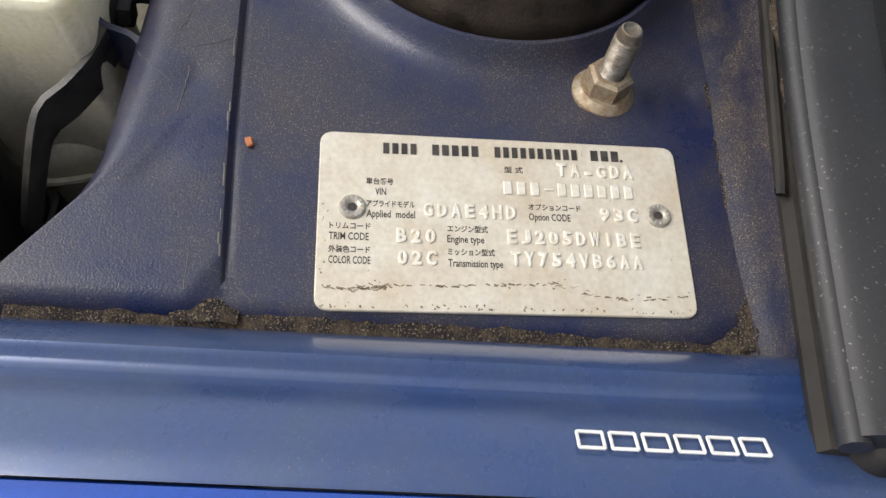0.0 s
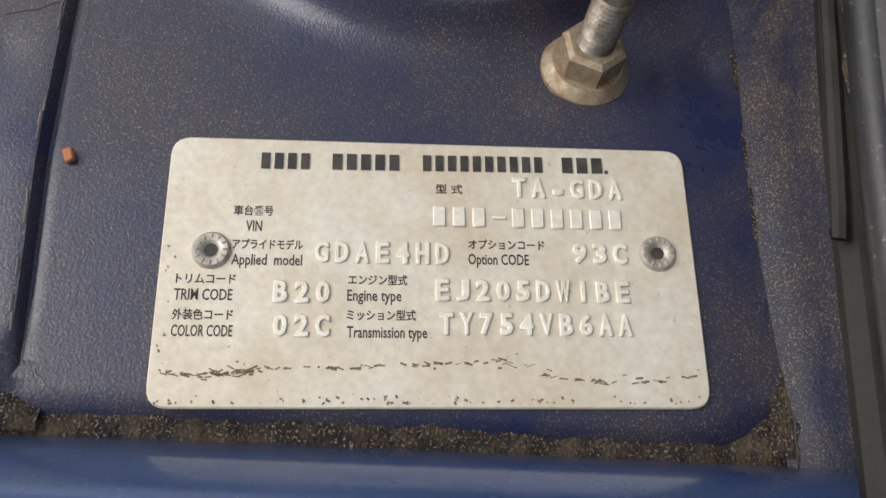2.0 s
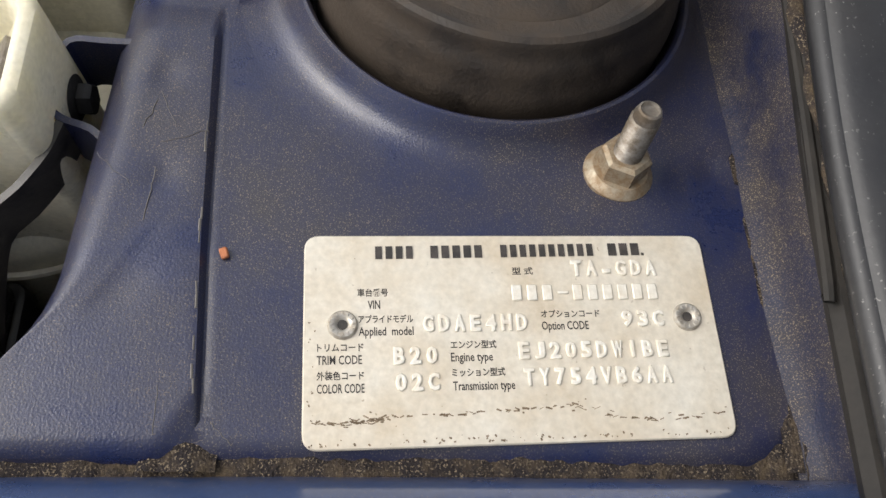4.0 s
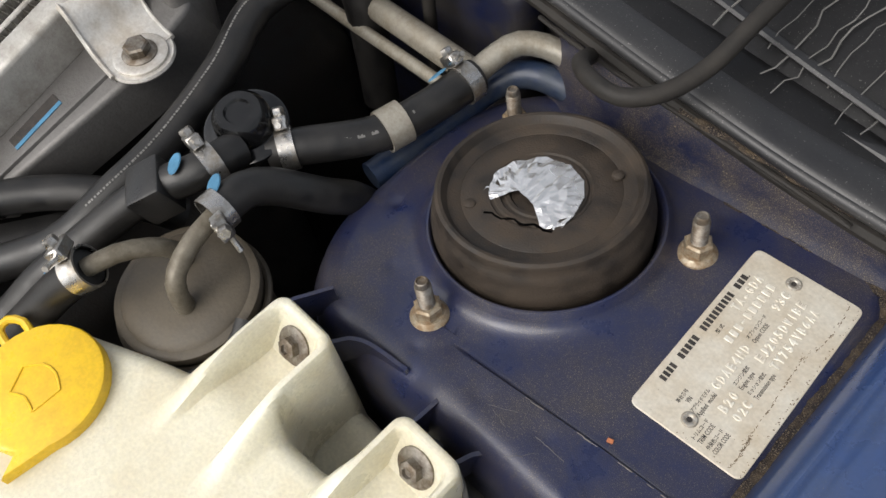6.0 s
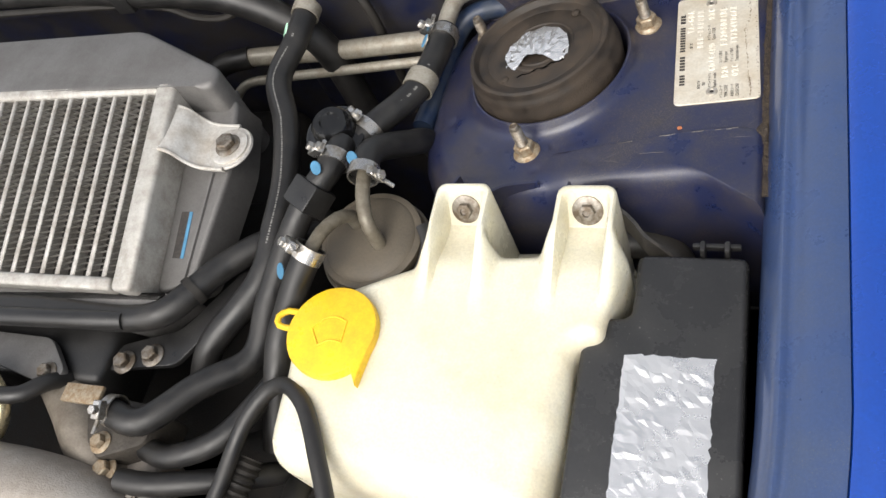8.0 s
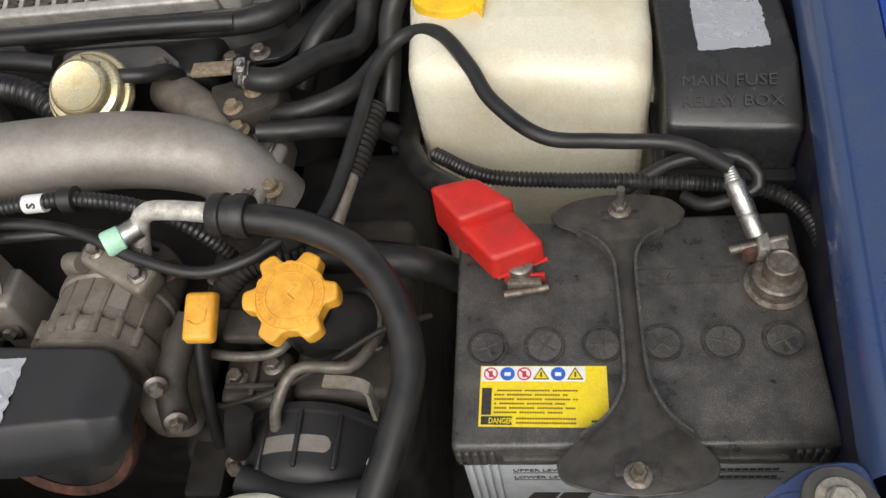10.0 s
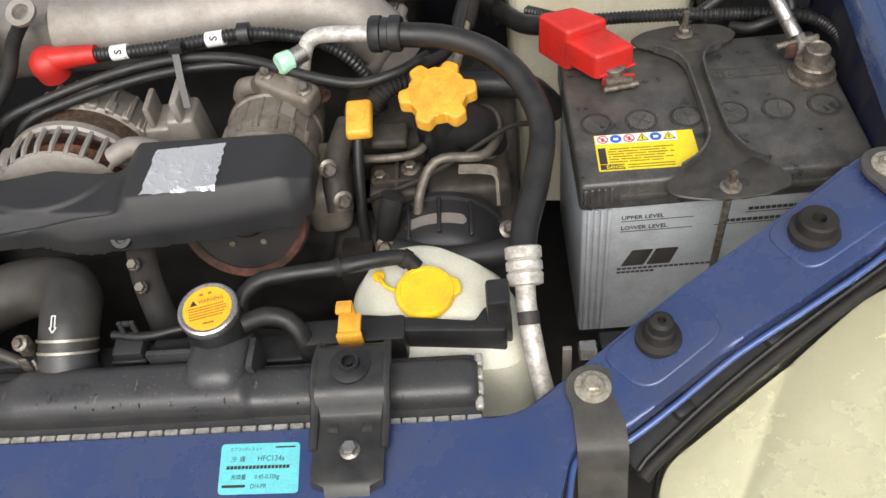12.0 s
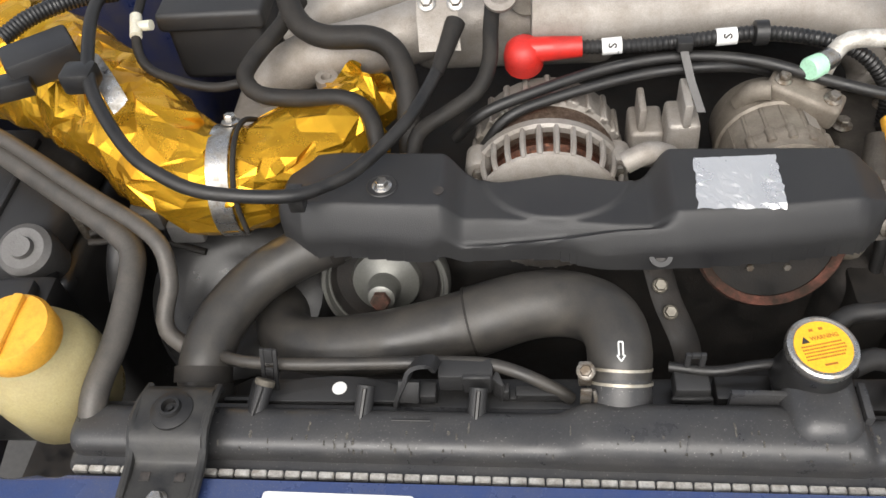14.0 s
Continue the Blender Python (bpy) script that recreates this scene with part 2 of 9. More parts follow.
PIPE_DULL = mat("dull_brown_pipe", (0.17, 0.155, 0.125), 0.42, 0.4, second=(0.10, 0.088, 0.07), amount=0.35, scale=60, bump=0.1)
OLIVE = mat("fine_print_ink", (0.22, 0.17, 0.02), 0.5, bump=0)
LAMP_CHROME = mat("lamp_reflector", (0.60, 0.58, 0.45), 0.26, 0.3, second=(0.56, 0.54, 0.41), amount=0.2, scale=9, bump=0.0)
LAMP_PLASTIC = mat("hazed_lamp_lens", (0.62, 0.61, 0.46), 0.22, second=(0.52, 0.51, 0.36), amount=0.4, scale=12, bump=0.03, coat=0.6)
ASPHALT = mat("asphalt", (0.05, 0.05, 0.05), 0.9, second=(0.07, 0.068, 0.065), amount=0.5, scale=3, bump=0.8, fine=120)


# ---------------------------------------------------------------- builders
def part(name, bm, material, parent=None, label="", smooth=True):
    """Link a bmesh, built in world places, as one mesh object under a thing or part."""
    me = bpy.data.meshes.new(name)
    bmesh.ops.recalc_face_normals(bm, faces=bm.faces)
    bm.to_mesh(me)
    bm.free()
    if smooth:
        for p in me.polygons:
            p.use_smooth = True
        me.set_sharp_from_angle(angle=radians(38))
    me.materials.append(material)
    ob = new(name, me)
    if parent is not None:
        ob.parent = parent
        ob.matrix_parent_inverse = Matrix.LocRotScale(*chain(parent).decompose()).inverted()
    if label:
        tagged(ob, label)
    return ob


def chain(ob):
    m = ob.matrix_basis.copy()
    while ob.parent is not None:
        m = ob.parent.matrix_basis @ ob.matrix_parent_inverse @ m
        ob = ob.parent
    return m


def thing(name, at, label, category, group="", kind=""):
    ob = new(name)
    ob.empty_display_size = 0.02
    ob.matrix_basis = Matrix.Translation(at)
    return tagged(ob, label, category, group, kind)


def join(*bms):
    out = bms[0]
    for b in bms[1:]:
        me = bpy.data.meshes.new("tmp")
        b.to_mesh(me)
        out.from_mesh(me)
        bpy.data.meshes.remove(me)
        b.free()
    return out


def moved(bm, m):
    bmesh.ops.transform(bm, matrix=m, verts=bm.verts)
    return bm


def rbox(x0, x1, y0, y1, z0, z1, r=0.003, seg=2, taper=0.0):
    """A box with rounded edges between the given limits; taper draws the top in."""
    bm = bmesh.new()
    bmesh.ops.create_cube(bm, size=1)
    for v in bm.verts:
        k = 1 - taper if v.co.z > 0 else 1
        v.co = Vector(((x0 + x1) / 2 + v.co.x * (x1 - x0) * k, (y0 + y1) / 2 + v.co.y * (y1 - y0) * k, (z0 + z1) / 2 + v.co.z * (z1 - z0)))
    if r:
        bmesh.ops.bevel(bm, geom=bm.edges[:], offset=r, segments=seg, affect="EDGES", profile=0.5)
    return bm


def rounded(points, r, seg=5):
    """An outline with its corners rounded."""
    out = []
    n = len(points)
    for i in range(n):
        p, a, b = (Vector(points[i]), Vector(points[i - 1]), Vector(points[(i + 1) % n]))
        u, w = (a - p), (b - p)
        d = min(r, u.length * 0.45, w.length * 0.45)
        s, e = p + u.normalized() * d, p + w.normalized() * d
        for k in range(seg + 1):
            t = k / seg
            out.append((s * (1 - t) ** 2 + p * 2 * t * (1 - t) + e * t * t)[:])
    return out


def prism(outline, z0, z1, bevel=0.0, seg=2, both=False):
    """A slab from an outline in x and y."""
    bm = bmesh.new()
    vs = [bm.verts.new((x, y, z0)) for x, y in outline]
    f = bm.faces.new(vs)
    ext = bmesh.ops.extrude_face_region(bm, geom=[f])
    up = [v for v in ext["geom"] if isinstance(v, bmesh.types.BMVert)]
    for v in up:
        v.co.z = z1
    if bevel:
        edges = [e for e in bm.edges if (abs(e.verts[0].co.z - z1) < 1e-6 and abs(e.verts[1].co.z - z1) < 1e-6)
                 or (both and abs(e.verts[0].co.z - z0) < 1e-6 and abs(e.verts[1].co.z - z0) < 1e-6)]
        bmesh.ops.bevel(bm, geom=edges, offset=bevel, segments=seg, affect="EDGES", profile=0.5)
    return bm


def lathe(profile, seg=32, m=None, close=True):
    """A turned body from (radius, height) pairs, about z, moved by m."""
    bm = bmesh.new()
    rings = []
    for r, z in profile:
        if r < 1e-6:
            rings.append([bm.verts.new((0, 0, z))])
        else:
            rings.append([bm.verts.new((r * math.cos(2 * math.pi * i / seg), r * math.sin(2 * math.pi * i / seg), z)) for i in range(seg)])
    for a, b in zip(rings, rings[1:]):
        for i in range(seg):
            j = (i + 1) % seg
            if len(a) == 1 and len(b) == 1:
                continue
            if len(a) == 1:
                bm.faces.new((a[0], b[i], b[j]))
            elif len(b) == 1:
                bm.faces.new((a[i], a[j], b[0]))
            else:
                bm.faces.new((a[i], a[j], b[j], b[i]))
    if close:
        for ring in (rings[0], rings[-1]):
            if len(ring) > 2:
                bm.faces.new(ring)
    if m is not None:
        moved(bm, m)
    return bm


def glide(points, step=0.006):
    """Points along a smooth curve through the given ones."""
    p = [Vector(q) for q in points]
    p = [p[0] * 2 - p[1]] + p + [p[-1] * 2 - p[-2]]
    out = []
    for i in range(1, len(p) - 2):
        n = max(2, int((p[i + 1] - p[i]).length / step))
        for k in range(n):
            t = k / n
            out.append(0.5 * (2 * p[i] + (p[i + 1] - p[i - 1]) * t + (2 * p[i - 1] - 5 * p[i] + 4 * p[i + 1] - p[i + 2]) * t * t
                              + (3 * p[i] - p[i - 1] - 3 * p[i + 1] + p[i + 2]) * t ** 3))
    out.append(p[-2])
    return out


def tube(points, r, seg=14, step=0.006, smooth=True, ridge=0.0, pitch=0.004, flat=1.0, caps=True):
    """A round tube along a curve. r: one radius or two, from start to end. ridge: depth of corrugations."""
    path = glide(points, min(step, pitch / 4) if ridge else step) if smooth else [Vector(p) for p in points]
    bm = bmesh.new()
    rings = []
    side = None
    length = 0.0
    total = sum((b - a).length for a, b in zip(path, path[1:])) or 1
    for i, p in enumerate(path):
        d = (path[min(i + 1, len(path) - 1)] - path[max(i - 1, 0)]).normalized()
        if side is None:
            side = d.cross(Vector((0.13, 0.21, 0.97))).normalized()
        side = (side - d * side.dot(d)).normalized()
        up = d.cross(side)
        if i:
            length += (p - path[i - 1]).length
        rad = r if not isinstance(r, (tuple, list)) else r[0] + (r[1] - r[0]) * length / total
        if ridge:
            rad -= ridge * (0.5 + 0.5 * math.cos(2 * math.pi * length / pitch))
        rings.append([bm.verts.new(p + side * rad * math.cos(2 * math.pi * k / seg) + up * rad * flat * math.sin(2 * math.pi * k / seg)) for k in range(seg)])
    for a, b in zip(rings, rings[1:]):
        for k in range(seg):
            j = (k + 1) % seg
            bm.faces.new((a[k], a[j], b[j], b[k]))
    if caps:
        bm.faces.new(rings[0])
        bm.faces.new(rings[-1])
    return bm


def ribbon(points, width_dir, half, thick):
    """A bent strip of sheet along points, with its width along width_dir."""
    path = [Vector(p) for p in points]
    w = Vector(width_dir).normalized() * half
    bm = bmesh.new()
    rows = []
    for i, p in enumerate(path):
        d = (path[min(i + 1, len(path) - 1)] - path[max(i - 1, 0)]).normalized()
        nrm = d.cross(w).normalized() * thick / 2
        rows.append([bm.verts.new(p + s * w + t * nrm) for s, t in ((-1, -1), (1, -1), (1, 1), (-1, 1))])
    for a, b in zip(rows, rows[1:]):
        for k in range(4):
            j = (k + 1) % 4
            bm.faces.new((a[k], a[j], b[j], b[k]))
    bm.faces.new(rows[0])
    bm.faces.new(rows[-1])
    return bm


def along(p, d):
    """A placing matrix at p whose z points along d."""
    return Matrix.Translation(p) @ Vector(d).to_track_quat("Z", "Y").to_matrix().to_4x4()


def hexagon(r, z0, z1, m):
    return lathe([(r * 0.86, z0), (r, z0 + 0.0006), (r, z1 - 0.001), (r * 0.84, z1)], 6, m)


def bolt_head(m, r=0.006, h=0.005, flange=1.5):
    """A flanged hexagon head standing on a surface."""
    return join(lathe([(r * flange, 0), (r * flange, 0.0008), (r * 1.05, 0.0022), (r * 0.9, 0.0022)], 24, m), hexagon(r, 0.0018, h + 0.0018, m))


def letters(text, size, m, name, material, parent, depth=0.0002, bold=0.0, width=1.0, align="LEFT", gap=1.0, bevel=0.0):
    """Raised lettering; m places its baseline start."""
    cu = bpy.data.curves.new(name, "FONT")
    cu.body, cu.size, cu.extrude, cu.offset, cu.align_x, cu.resolution_u = text, size, depth, bold, align, 2
    cu.space_character, cu.bevel_depth, cu.bevel_resolution = gap, bevel, 1
    ob = bpy.data.objects.new(name, cu)
    scene.collection.objects.link(ob)
    bpy.context.view_layer.update()
    me = bpy.data.meshes.new_from_object(ob.evaluated_get(bpy.context.evaluated_depsgraph_get()))
    bpy.data.objects.remove(ob)
    bm = bmesh.new()
    bm.from_mesh(me)
    bpy.data.meshes.remove(me)
    moved(bm, m @ Matrix.Diagonal((width, 1, 1, 1)))
    return part(name, bm, material, parent, smooth=False)


def bars(rows, m, thick=0.0002):
    """Plain bars (x0, x1, y, height) in a plane placed by m."""
    out = bmesh.new()
    for x0, x1, y, h in rows:
        out = join(out, rbox(x0, x1, y - h / 2, y + h / 2, 0, thick, 0))
    return moved(out, m)




# ---------------------------------------------------------------- moulded forms from an outline and a height
def blend(e0, e1, x):
    t = np.clip((x - e0) / (e1 - e0), 0, 1)
    return t * t * (3 - 2 * t)


def polygon_distance(px, py, pts):
    """Signed distance to an outline, below zero inside."""
    best = np.full(px.shape, 9.0)
    inside = np.zeros(px.shape, bool)
    for (ax0, ay0), (bx0, by0) in zip(pts, pts[1:] + pts[:1]):
        ex, ey = bx0 - ax0, by0 - ay0
        t = np.clip(((px - ax0) * ex + (py - ay0) * ey) / (ex * ex + ey * ey), 0, 1)
        best = np.minimum(best, np.hypot(px - ax0 - t * ex, py - ay0 - t * ey))
        cross = (ay0 > py) != (by0 > py)
        inside ^= cross & (px < ex * (py - ay0) / (ey if abs(ey) > 1e-9 else 1e-9) + ax0)
    return np.where(inside, -best, best)


def box_distance(px, py, x0, x1, y0, y1, r):
    qx, qy = np.abs(px - (x0 + x1) / 2) - (x1 - x0) / 2 + r, np.abs(py - (y0 + y1) / 2) - (y1 - y0) / 2 + r
    return np.hypot(np.maximum(qx, 0), np.maximum(qy, 0)) + np.minimum(np.maximum(qx, qy), 0) - r


def soft_min(a, b, k):
    h = np.clip(0.5 + 0.5 * (b - a) / k, 0, 1)
    return b * (1 - h) + a * h - k * h * (1 - h)


def relief(shape, region, cell, skirts):
    """A moulded shell: shape(x, y) gives the outline's distance and the height; skirts carry its rim down."""
    x0, x1, y0, y1 = region
    gx, gy = np.meshgrid(np.arange(x0, x1, cell), np.arange(y0, y1, cell), indexing="ij")
    gd, gz = shape(gx, gy)
    sx, sy = np.gradient(gd, cell)
    bm = bmesh.new()
    grid = {}
    for i in range(gx.shape[0]):
        for j in range(gx.shape[1]):
            if gd[i, j] < cell * 1.3:
                px, py = gx[i, j], gy[i, j]
                if gd[i, j] > 0:
                    g = max(0.3, math.hypot(sx[i, j], sy[i, j]))
                    px, py = px - gd[i, j] * sx[i, j] / g / g, py - gd[i, j] * sy[i, j] / g / g
                grid[i, j] = bm.verts.new((px, py, gz[i, j]))
    for (i, j), v in grid.items():
        q = [grid.get(k) for k in ((i, j), (i + 1, j), (i + 1, j + 1), (i, j + 1))]
        if None not in q and min(gd[i, j], gd[i + 1, j], gd[i + 1, j + 1], gd[i, j + 1]) < 0:
            bm.faces.new(q)
    bmesh.ops.delete(bm, geom=[v for v in bm.verts if not v.link_faces], context="VERTS")
    for move in skirts:
        ext = bmesh.ops.extrude_edge_only(bm, edges=[e for e in bm.edges if e.is_boundary])
        for v in ext["geom"]:
            if isinstance(v, bmesh.types.BMVert):
                v.co = Vector(move(v.co))
    return bm
# ---------------------------------------------------------------- ground and car body
g = bmesh.new()
bmesh.ops.create_grid(g, x_segments=8, y_segments=8, size=300)
tagged(part("ground", g, ASPHALT), "dark grey asphalt ground under the car", "ground", kind="structure")

car_body = thing("car_body", (0, 0.5, 0.3), "dark blue painted car body round an open engine bay", "car body")


def tower_z(x, y):
    return 0.852 + 0.14 * (min(x, 0.64) - 0.53) + 0.03 * max(0.0, x - 0.64) - 0.06 * (y - 0.85)


HUB = Vector((0.5408, 0.869))


def tower_top():
    """Strut tower: a tilted top with a raised collar round the opening, a lapped front sheet, rolled edges and side walls."""
    outline = rounded([(0.447, 0.800), (0.478, 0.757), (0.60, 0.757), (0.655, 0.757), (0.680, 0.745), (0.690, 0.715), (0.693, 0.700), (0.693, 0.953),
                       (0.60, 0.956), (0.49, 0.968), (0.447, 0.925)], 0.035, 6)
    n = 320
    bm = bmesh.new()
    rings = []
    for i in range(n):
        a = 2 * math.pi * i / n
        d = Vector((math.cos(a), math.sin(a)))
        far = 0.3
        for p, q in zip(outline, outline[1:] + outline[:1]):
            e = Vector(q) - Vector(p)
            den = d.x * e.y - d.y * e.x
            if abs(den) < 1e-9:
                continue
            w = Vector(p) - HUB
            t, s = (w.x * e.y - w.y * e.x) / den, (w.x * d.y - w.y * d.x) / den
            if t > 0 and -1e-6 <= s <= 1 + 1e-6:
                far = min(far, t)
        row = [(0.0572, -0.014, 0), (0.0574, 0.0078, 0), (0.0579, 0.0098, 0), (0.0588, 0.0106, 0), (0.0598, 0.0104, 0), (0.0608, 0.0090, 0), (0.0622, 0.0064, 0), (0.0642, 0.0038, 0), (0.0668, 0.0018, 0), (0.0710, 0.0006, 0), (0.0775, 0.0, 0)]
        side = min(1.0, max(0.0, (HUB.x + d.x * far - 0.672) / 0.015))
        roll = 0.017 * (1 - side) + 0.010 * side
        edge = max(0.086, far - roll)
        # where the lapped front sheet begins along this ray
        lap = edge - 0.003
        if d.y - 0.077 * d.x < -0.05:
            lap = min(lap, (0.7885 + 0.077 * (HUB.x - 0.564) - HUB.y) / (d.y - 0.077 * d.x))
        lap = max(0.0815, lap)
        row += [(0.0775 + (lap - 0.0020 - 0.0775) * k / 16, 0.0, 0) for k in range(1, 17)]
        row += [(lap - 0.0012, 0, -0.0002), (lap - 0.0005, 0, 0.0000), (lap + 0.0004, 0, 0.0014), (lap + 0.0013, 0, 0.0023), (lap + 0.0026, 0, 0.0024)]
        row += [(lap + 0.0026 + max(0.0005, edge - lap - 0.0026) * k / 10, 0.0, 0.0024) for k in range(1, 11)]
        w = far - edge
        row += [(far - 0.80 * w, -0.0004, 0.0024), (far - 0.58 * w, -0.0014, 0.0022), (far - 0.36 * w, -0.0034, 0.0018), (far - 0.18 * w, -0.0066, 0.001), (far - 0.05 * w, -0.0110, 0), (far + 0.002, -0.0175, 0), (far + 0.0035, -0.028, 0), (far + 0.004, -0.05, 0), (far + 0.005, -0.10, 0), (far + 0.006, -0.25, 0), (far + 0.006, -0.45, 0)]
        ring = []
        for r, h, lapped in row:
            p = HUB + d * r
            on = min(1, max(0, (p.x - 0.556) / 0.012)) if d.y < -0.05 and lap < edge - 0.0045 else 0.0
            lift = lapped * on
            # a low pressed dish round each stud, shallow spot welds along the front
            if r > 0.0775 and h > -0.001:
                for sx, sy in ((0.609, 0.9015), (0.5365, 0.792), (0.481, 0.912)):
                    lift += 0.0012 * max(0.0, 1 - ((p.x - sx) ** 2 + (p.y - sy) ** 2) / 0.018 ** 2)
                for sx, sy in ((0.585, 0.777), (0.618, 0.781), (0.650, 0.776), (0.545, 0.775), (0.575, 0.928), (0.545, 0.938), (0.512, 0.944), (0.605, 0.929), (0.50, 0.80), (0.47, 0.83)):
                    lift -= 0.0010 * math.exp(-((p.x - sx) ** 2 + (p.y - sy) ** 2) / 0.0042 ** 2)
            ring.append(bm.verts.new((p.x, p.y, tower_z(p.x, p.y) + h + lift)))
        rings.append(ring)
    for i in range(n):
        a, b = rings[i], rings[(i + 1) % n]
        for k in range(len(a) - 1):
            bm.faces.new((a[k], b[k], b[k + 1], a[k + 1]))
    return bm


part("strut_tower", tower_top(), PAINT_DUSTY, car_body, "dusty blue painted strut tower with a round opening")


def sweep(profile, ys, shift=lambda y: (0, 0)):
    """A section in x and z drawn along y, moved sideways and up by shift."""
    bm = bmesh.new()
    rows = []
    for y in ys:
        dx, dz = shift(y)
        rows.append([bm.verts.new((x + dx, y, z + dz)) for x, z in profile])
    for a, b in zip(rows, rows[1:]):
        for k in range(len(profile) - 1):
            bm.faces.new((a[k], a[k + 1], b[k + 1], b[k]))
    return bm


def fender_shift(y):
    k = max(0.0, 0.60 - y)
    return (-0.072 * k, -0.085 * k)


YS = [0.25 + 0.02 * i for i in range(58)]
inner = [(0.6960, 0.858), (0.6915, 0.862), (0.6920, 0.867), (0.6942, 0.8745), (0.6965, 0.8790), (0.6990, 0.8822), (0.7010, 0.8846), (0.7026, 0.8858), (0.7044, 0.8852), (0.7058, 0.8838), (0.7072, 0.8836), (0.7090, 0.8846), (0.7120, 0.8878), (0.718, 0.8925), (0.726, 0.8968),
         (0.7312, 0.8984), (0.7340, 0.8982)]
wing = [(0.6945, 0.40), (0.6950, 0.80), (0.6955, 0.8585)]
part("fender_rail", sweep(inner, YS, fender_shift), PAINT, car_body, "glossy dark blue inner fender flange")
part("inner_wing", sweep(wing, YS, fender_shift), PAINT_DARK, car_body, "inner wing painted darker for the shade below the flange")
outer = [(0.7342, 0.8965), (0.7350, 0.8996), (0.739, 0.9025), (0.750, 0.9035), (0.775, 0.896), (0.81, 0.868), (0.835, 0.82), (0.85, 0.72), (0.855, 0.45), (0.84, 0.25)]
part("fender", sweep(outer, YS, fender_shift), PAINT_BRIGHT, car_body, "outer fender in blue paint brightened for skylight")
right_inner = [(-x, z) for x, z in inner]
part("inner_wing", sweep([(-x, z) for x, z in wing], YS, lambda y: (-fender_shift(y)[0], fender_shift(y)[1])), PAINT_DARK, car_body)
part("fender_rail", sweep(right_inner, YS, lambda y: (-fender_shift(y)[0], fender_shift(y)[1])), PAINT, car_body)
part("fender", sweep([(-x, z) for x, z in outer], YS, lambda y: (-fender_shift(y)[0], fender_shift(y)[1])), PAINT_BRIGHT, car_body)

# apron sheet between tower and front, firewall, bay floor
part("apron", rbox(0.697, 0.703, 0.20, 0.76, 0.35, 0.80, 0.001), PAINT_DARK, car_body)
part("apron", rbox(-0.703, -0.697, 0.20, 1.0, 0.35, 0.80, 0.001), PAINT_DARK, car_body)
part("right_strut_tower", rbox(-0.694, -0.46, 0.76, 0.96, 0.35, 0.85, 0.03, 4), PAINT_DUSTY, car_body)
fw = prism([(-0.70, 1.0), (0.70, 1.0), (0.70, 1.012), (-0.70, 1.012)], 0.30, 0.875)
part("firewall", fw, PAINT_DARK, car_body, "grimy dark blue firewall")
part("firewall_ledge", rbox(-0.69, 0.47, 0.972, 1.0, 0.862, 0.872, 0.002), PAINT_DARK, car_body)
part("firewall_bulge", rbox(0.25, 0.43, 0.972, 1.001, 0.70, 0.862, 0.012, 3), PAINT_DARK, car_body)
# Floor added to close the bay, coloured as dark as its shaded depths.
part("undertray", rbox(-0.70, 0.70, 0.02, 1.0, 0.28, 0.29, 0.002), DARK, car_body, "dark undertray added to close the bay")

# dirt settled in the grooves round the tower
def settled(x0, x1, y0, y1, level, rough=0.0014, step=0.0013):
    """An uneven sheet of grit lying in a groove; level(x, y) is its mean height."""
    bm = bmesh.new()
    nx, ny = max(2, int((x1 - x0) / step)), max(2, int((y1 - y0) / step))
    g = [[None] * (ny + 1) for _ in range(nx + 1)]
    for i in range(nx + 1):
        for j in range(ny + 1):
            x, y = x0 + (x1 - x0) * i / nx, y0 + (y1 - y0) * j / ny
            v = Vector((x, y, 0))
            g[i][j] = bm.verts.new((x, y, level(x, y) + rough * noise.noise(v * 90) + 0.5 * rough * noise.noise(v * 330)))
    for i in range(nx):
        for j in range(ny):
            bm.faces.new((g[i][j], g[i + 1][j], g[i + 1][j + 1], g[i][j + 1]))
    return bm


part("seam_dirt", settled(0.683, 0.6945, 0.745, 0.953, lambda x, y: tower_z(0.688, y) - 0.0022), GRIT, car_body, "brown grit settled in the seam")
part("seam_dirt", settled(0.672, 0.694, 0.9400, 0.950, lambda x, y: tower_z(x, y) + 0.0006 + 0.10 * (y - 0.944), 0.0013), GRIT, car_body)
part("seam_dirt", settled(0.668, 0.692, 0.785, 0.802, lambda x, y: tower_z(x, y) - 0.0012 + 0.06 * (x - 0.68), 0.0022), GRIT, car_body)
# a chip of orange stone caught on the lapped edge, paint scratches
part("stone_chip", moved(rbox(-0.0014, 0.0014, -0.0010, 0.0010, 0, 0.0014, 0.0003, 1), Matrix.Translation((0.6395, 0.7990, tower_z(0.6395, 0.799) + 0.0002)) @ pose(0, 0, 0, 8, 5, 20)), CHIP, car_body, "small orange stone chip")
random.seed(11)
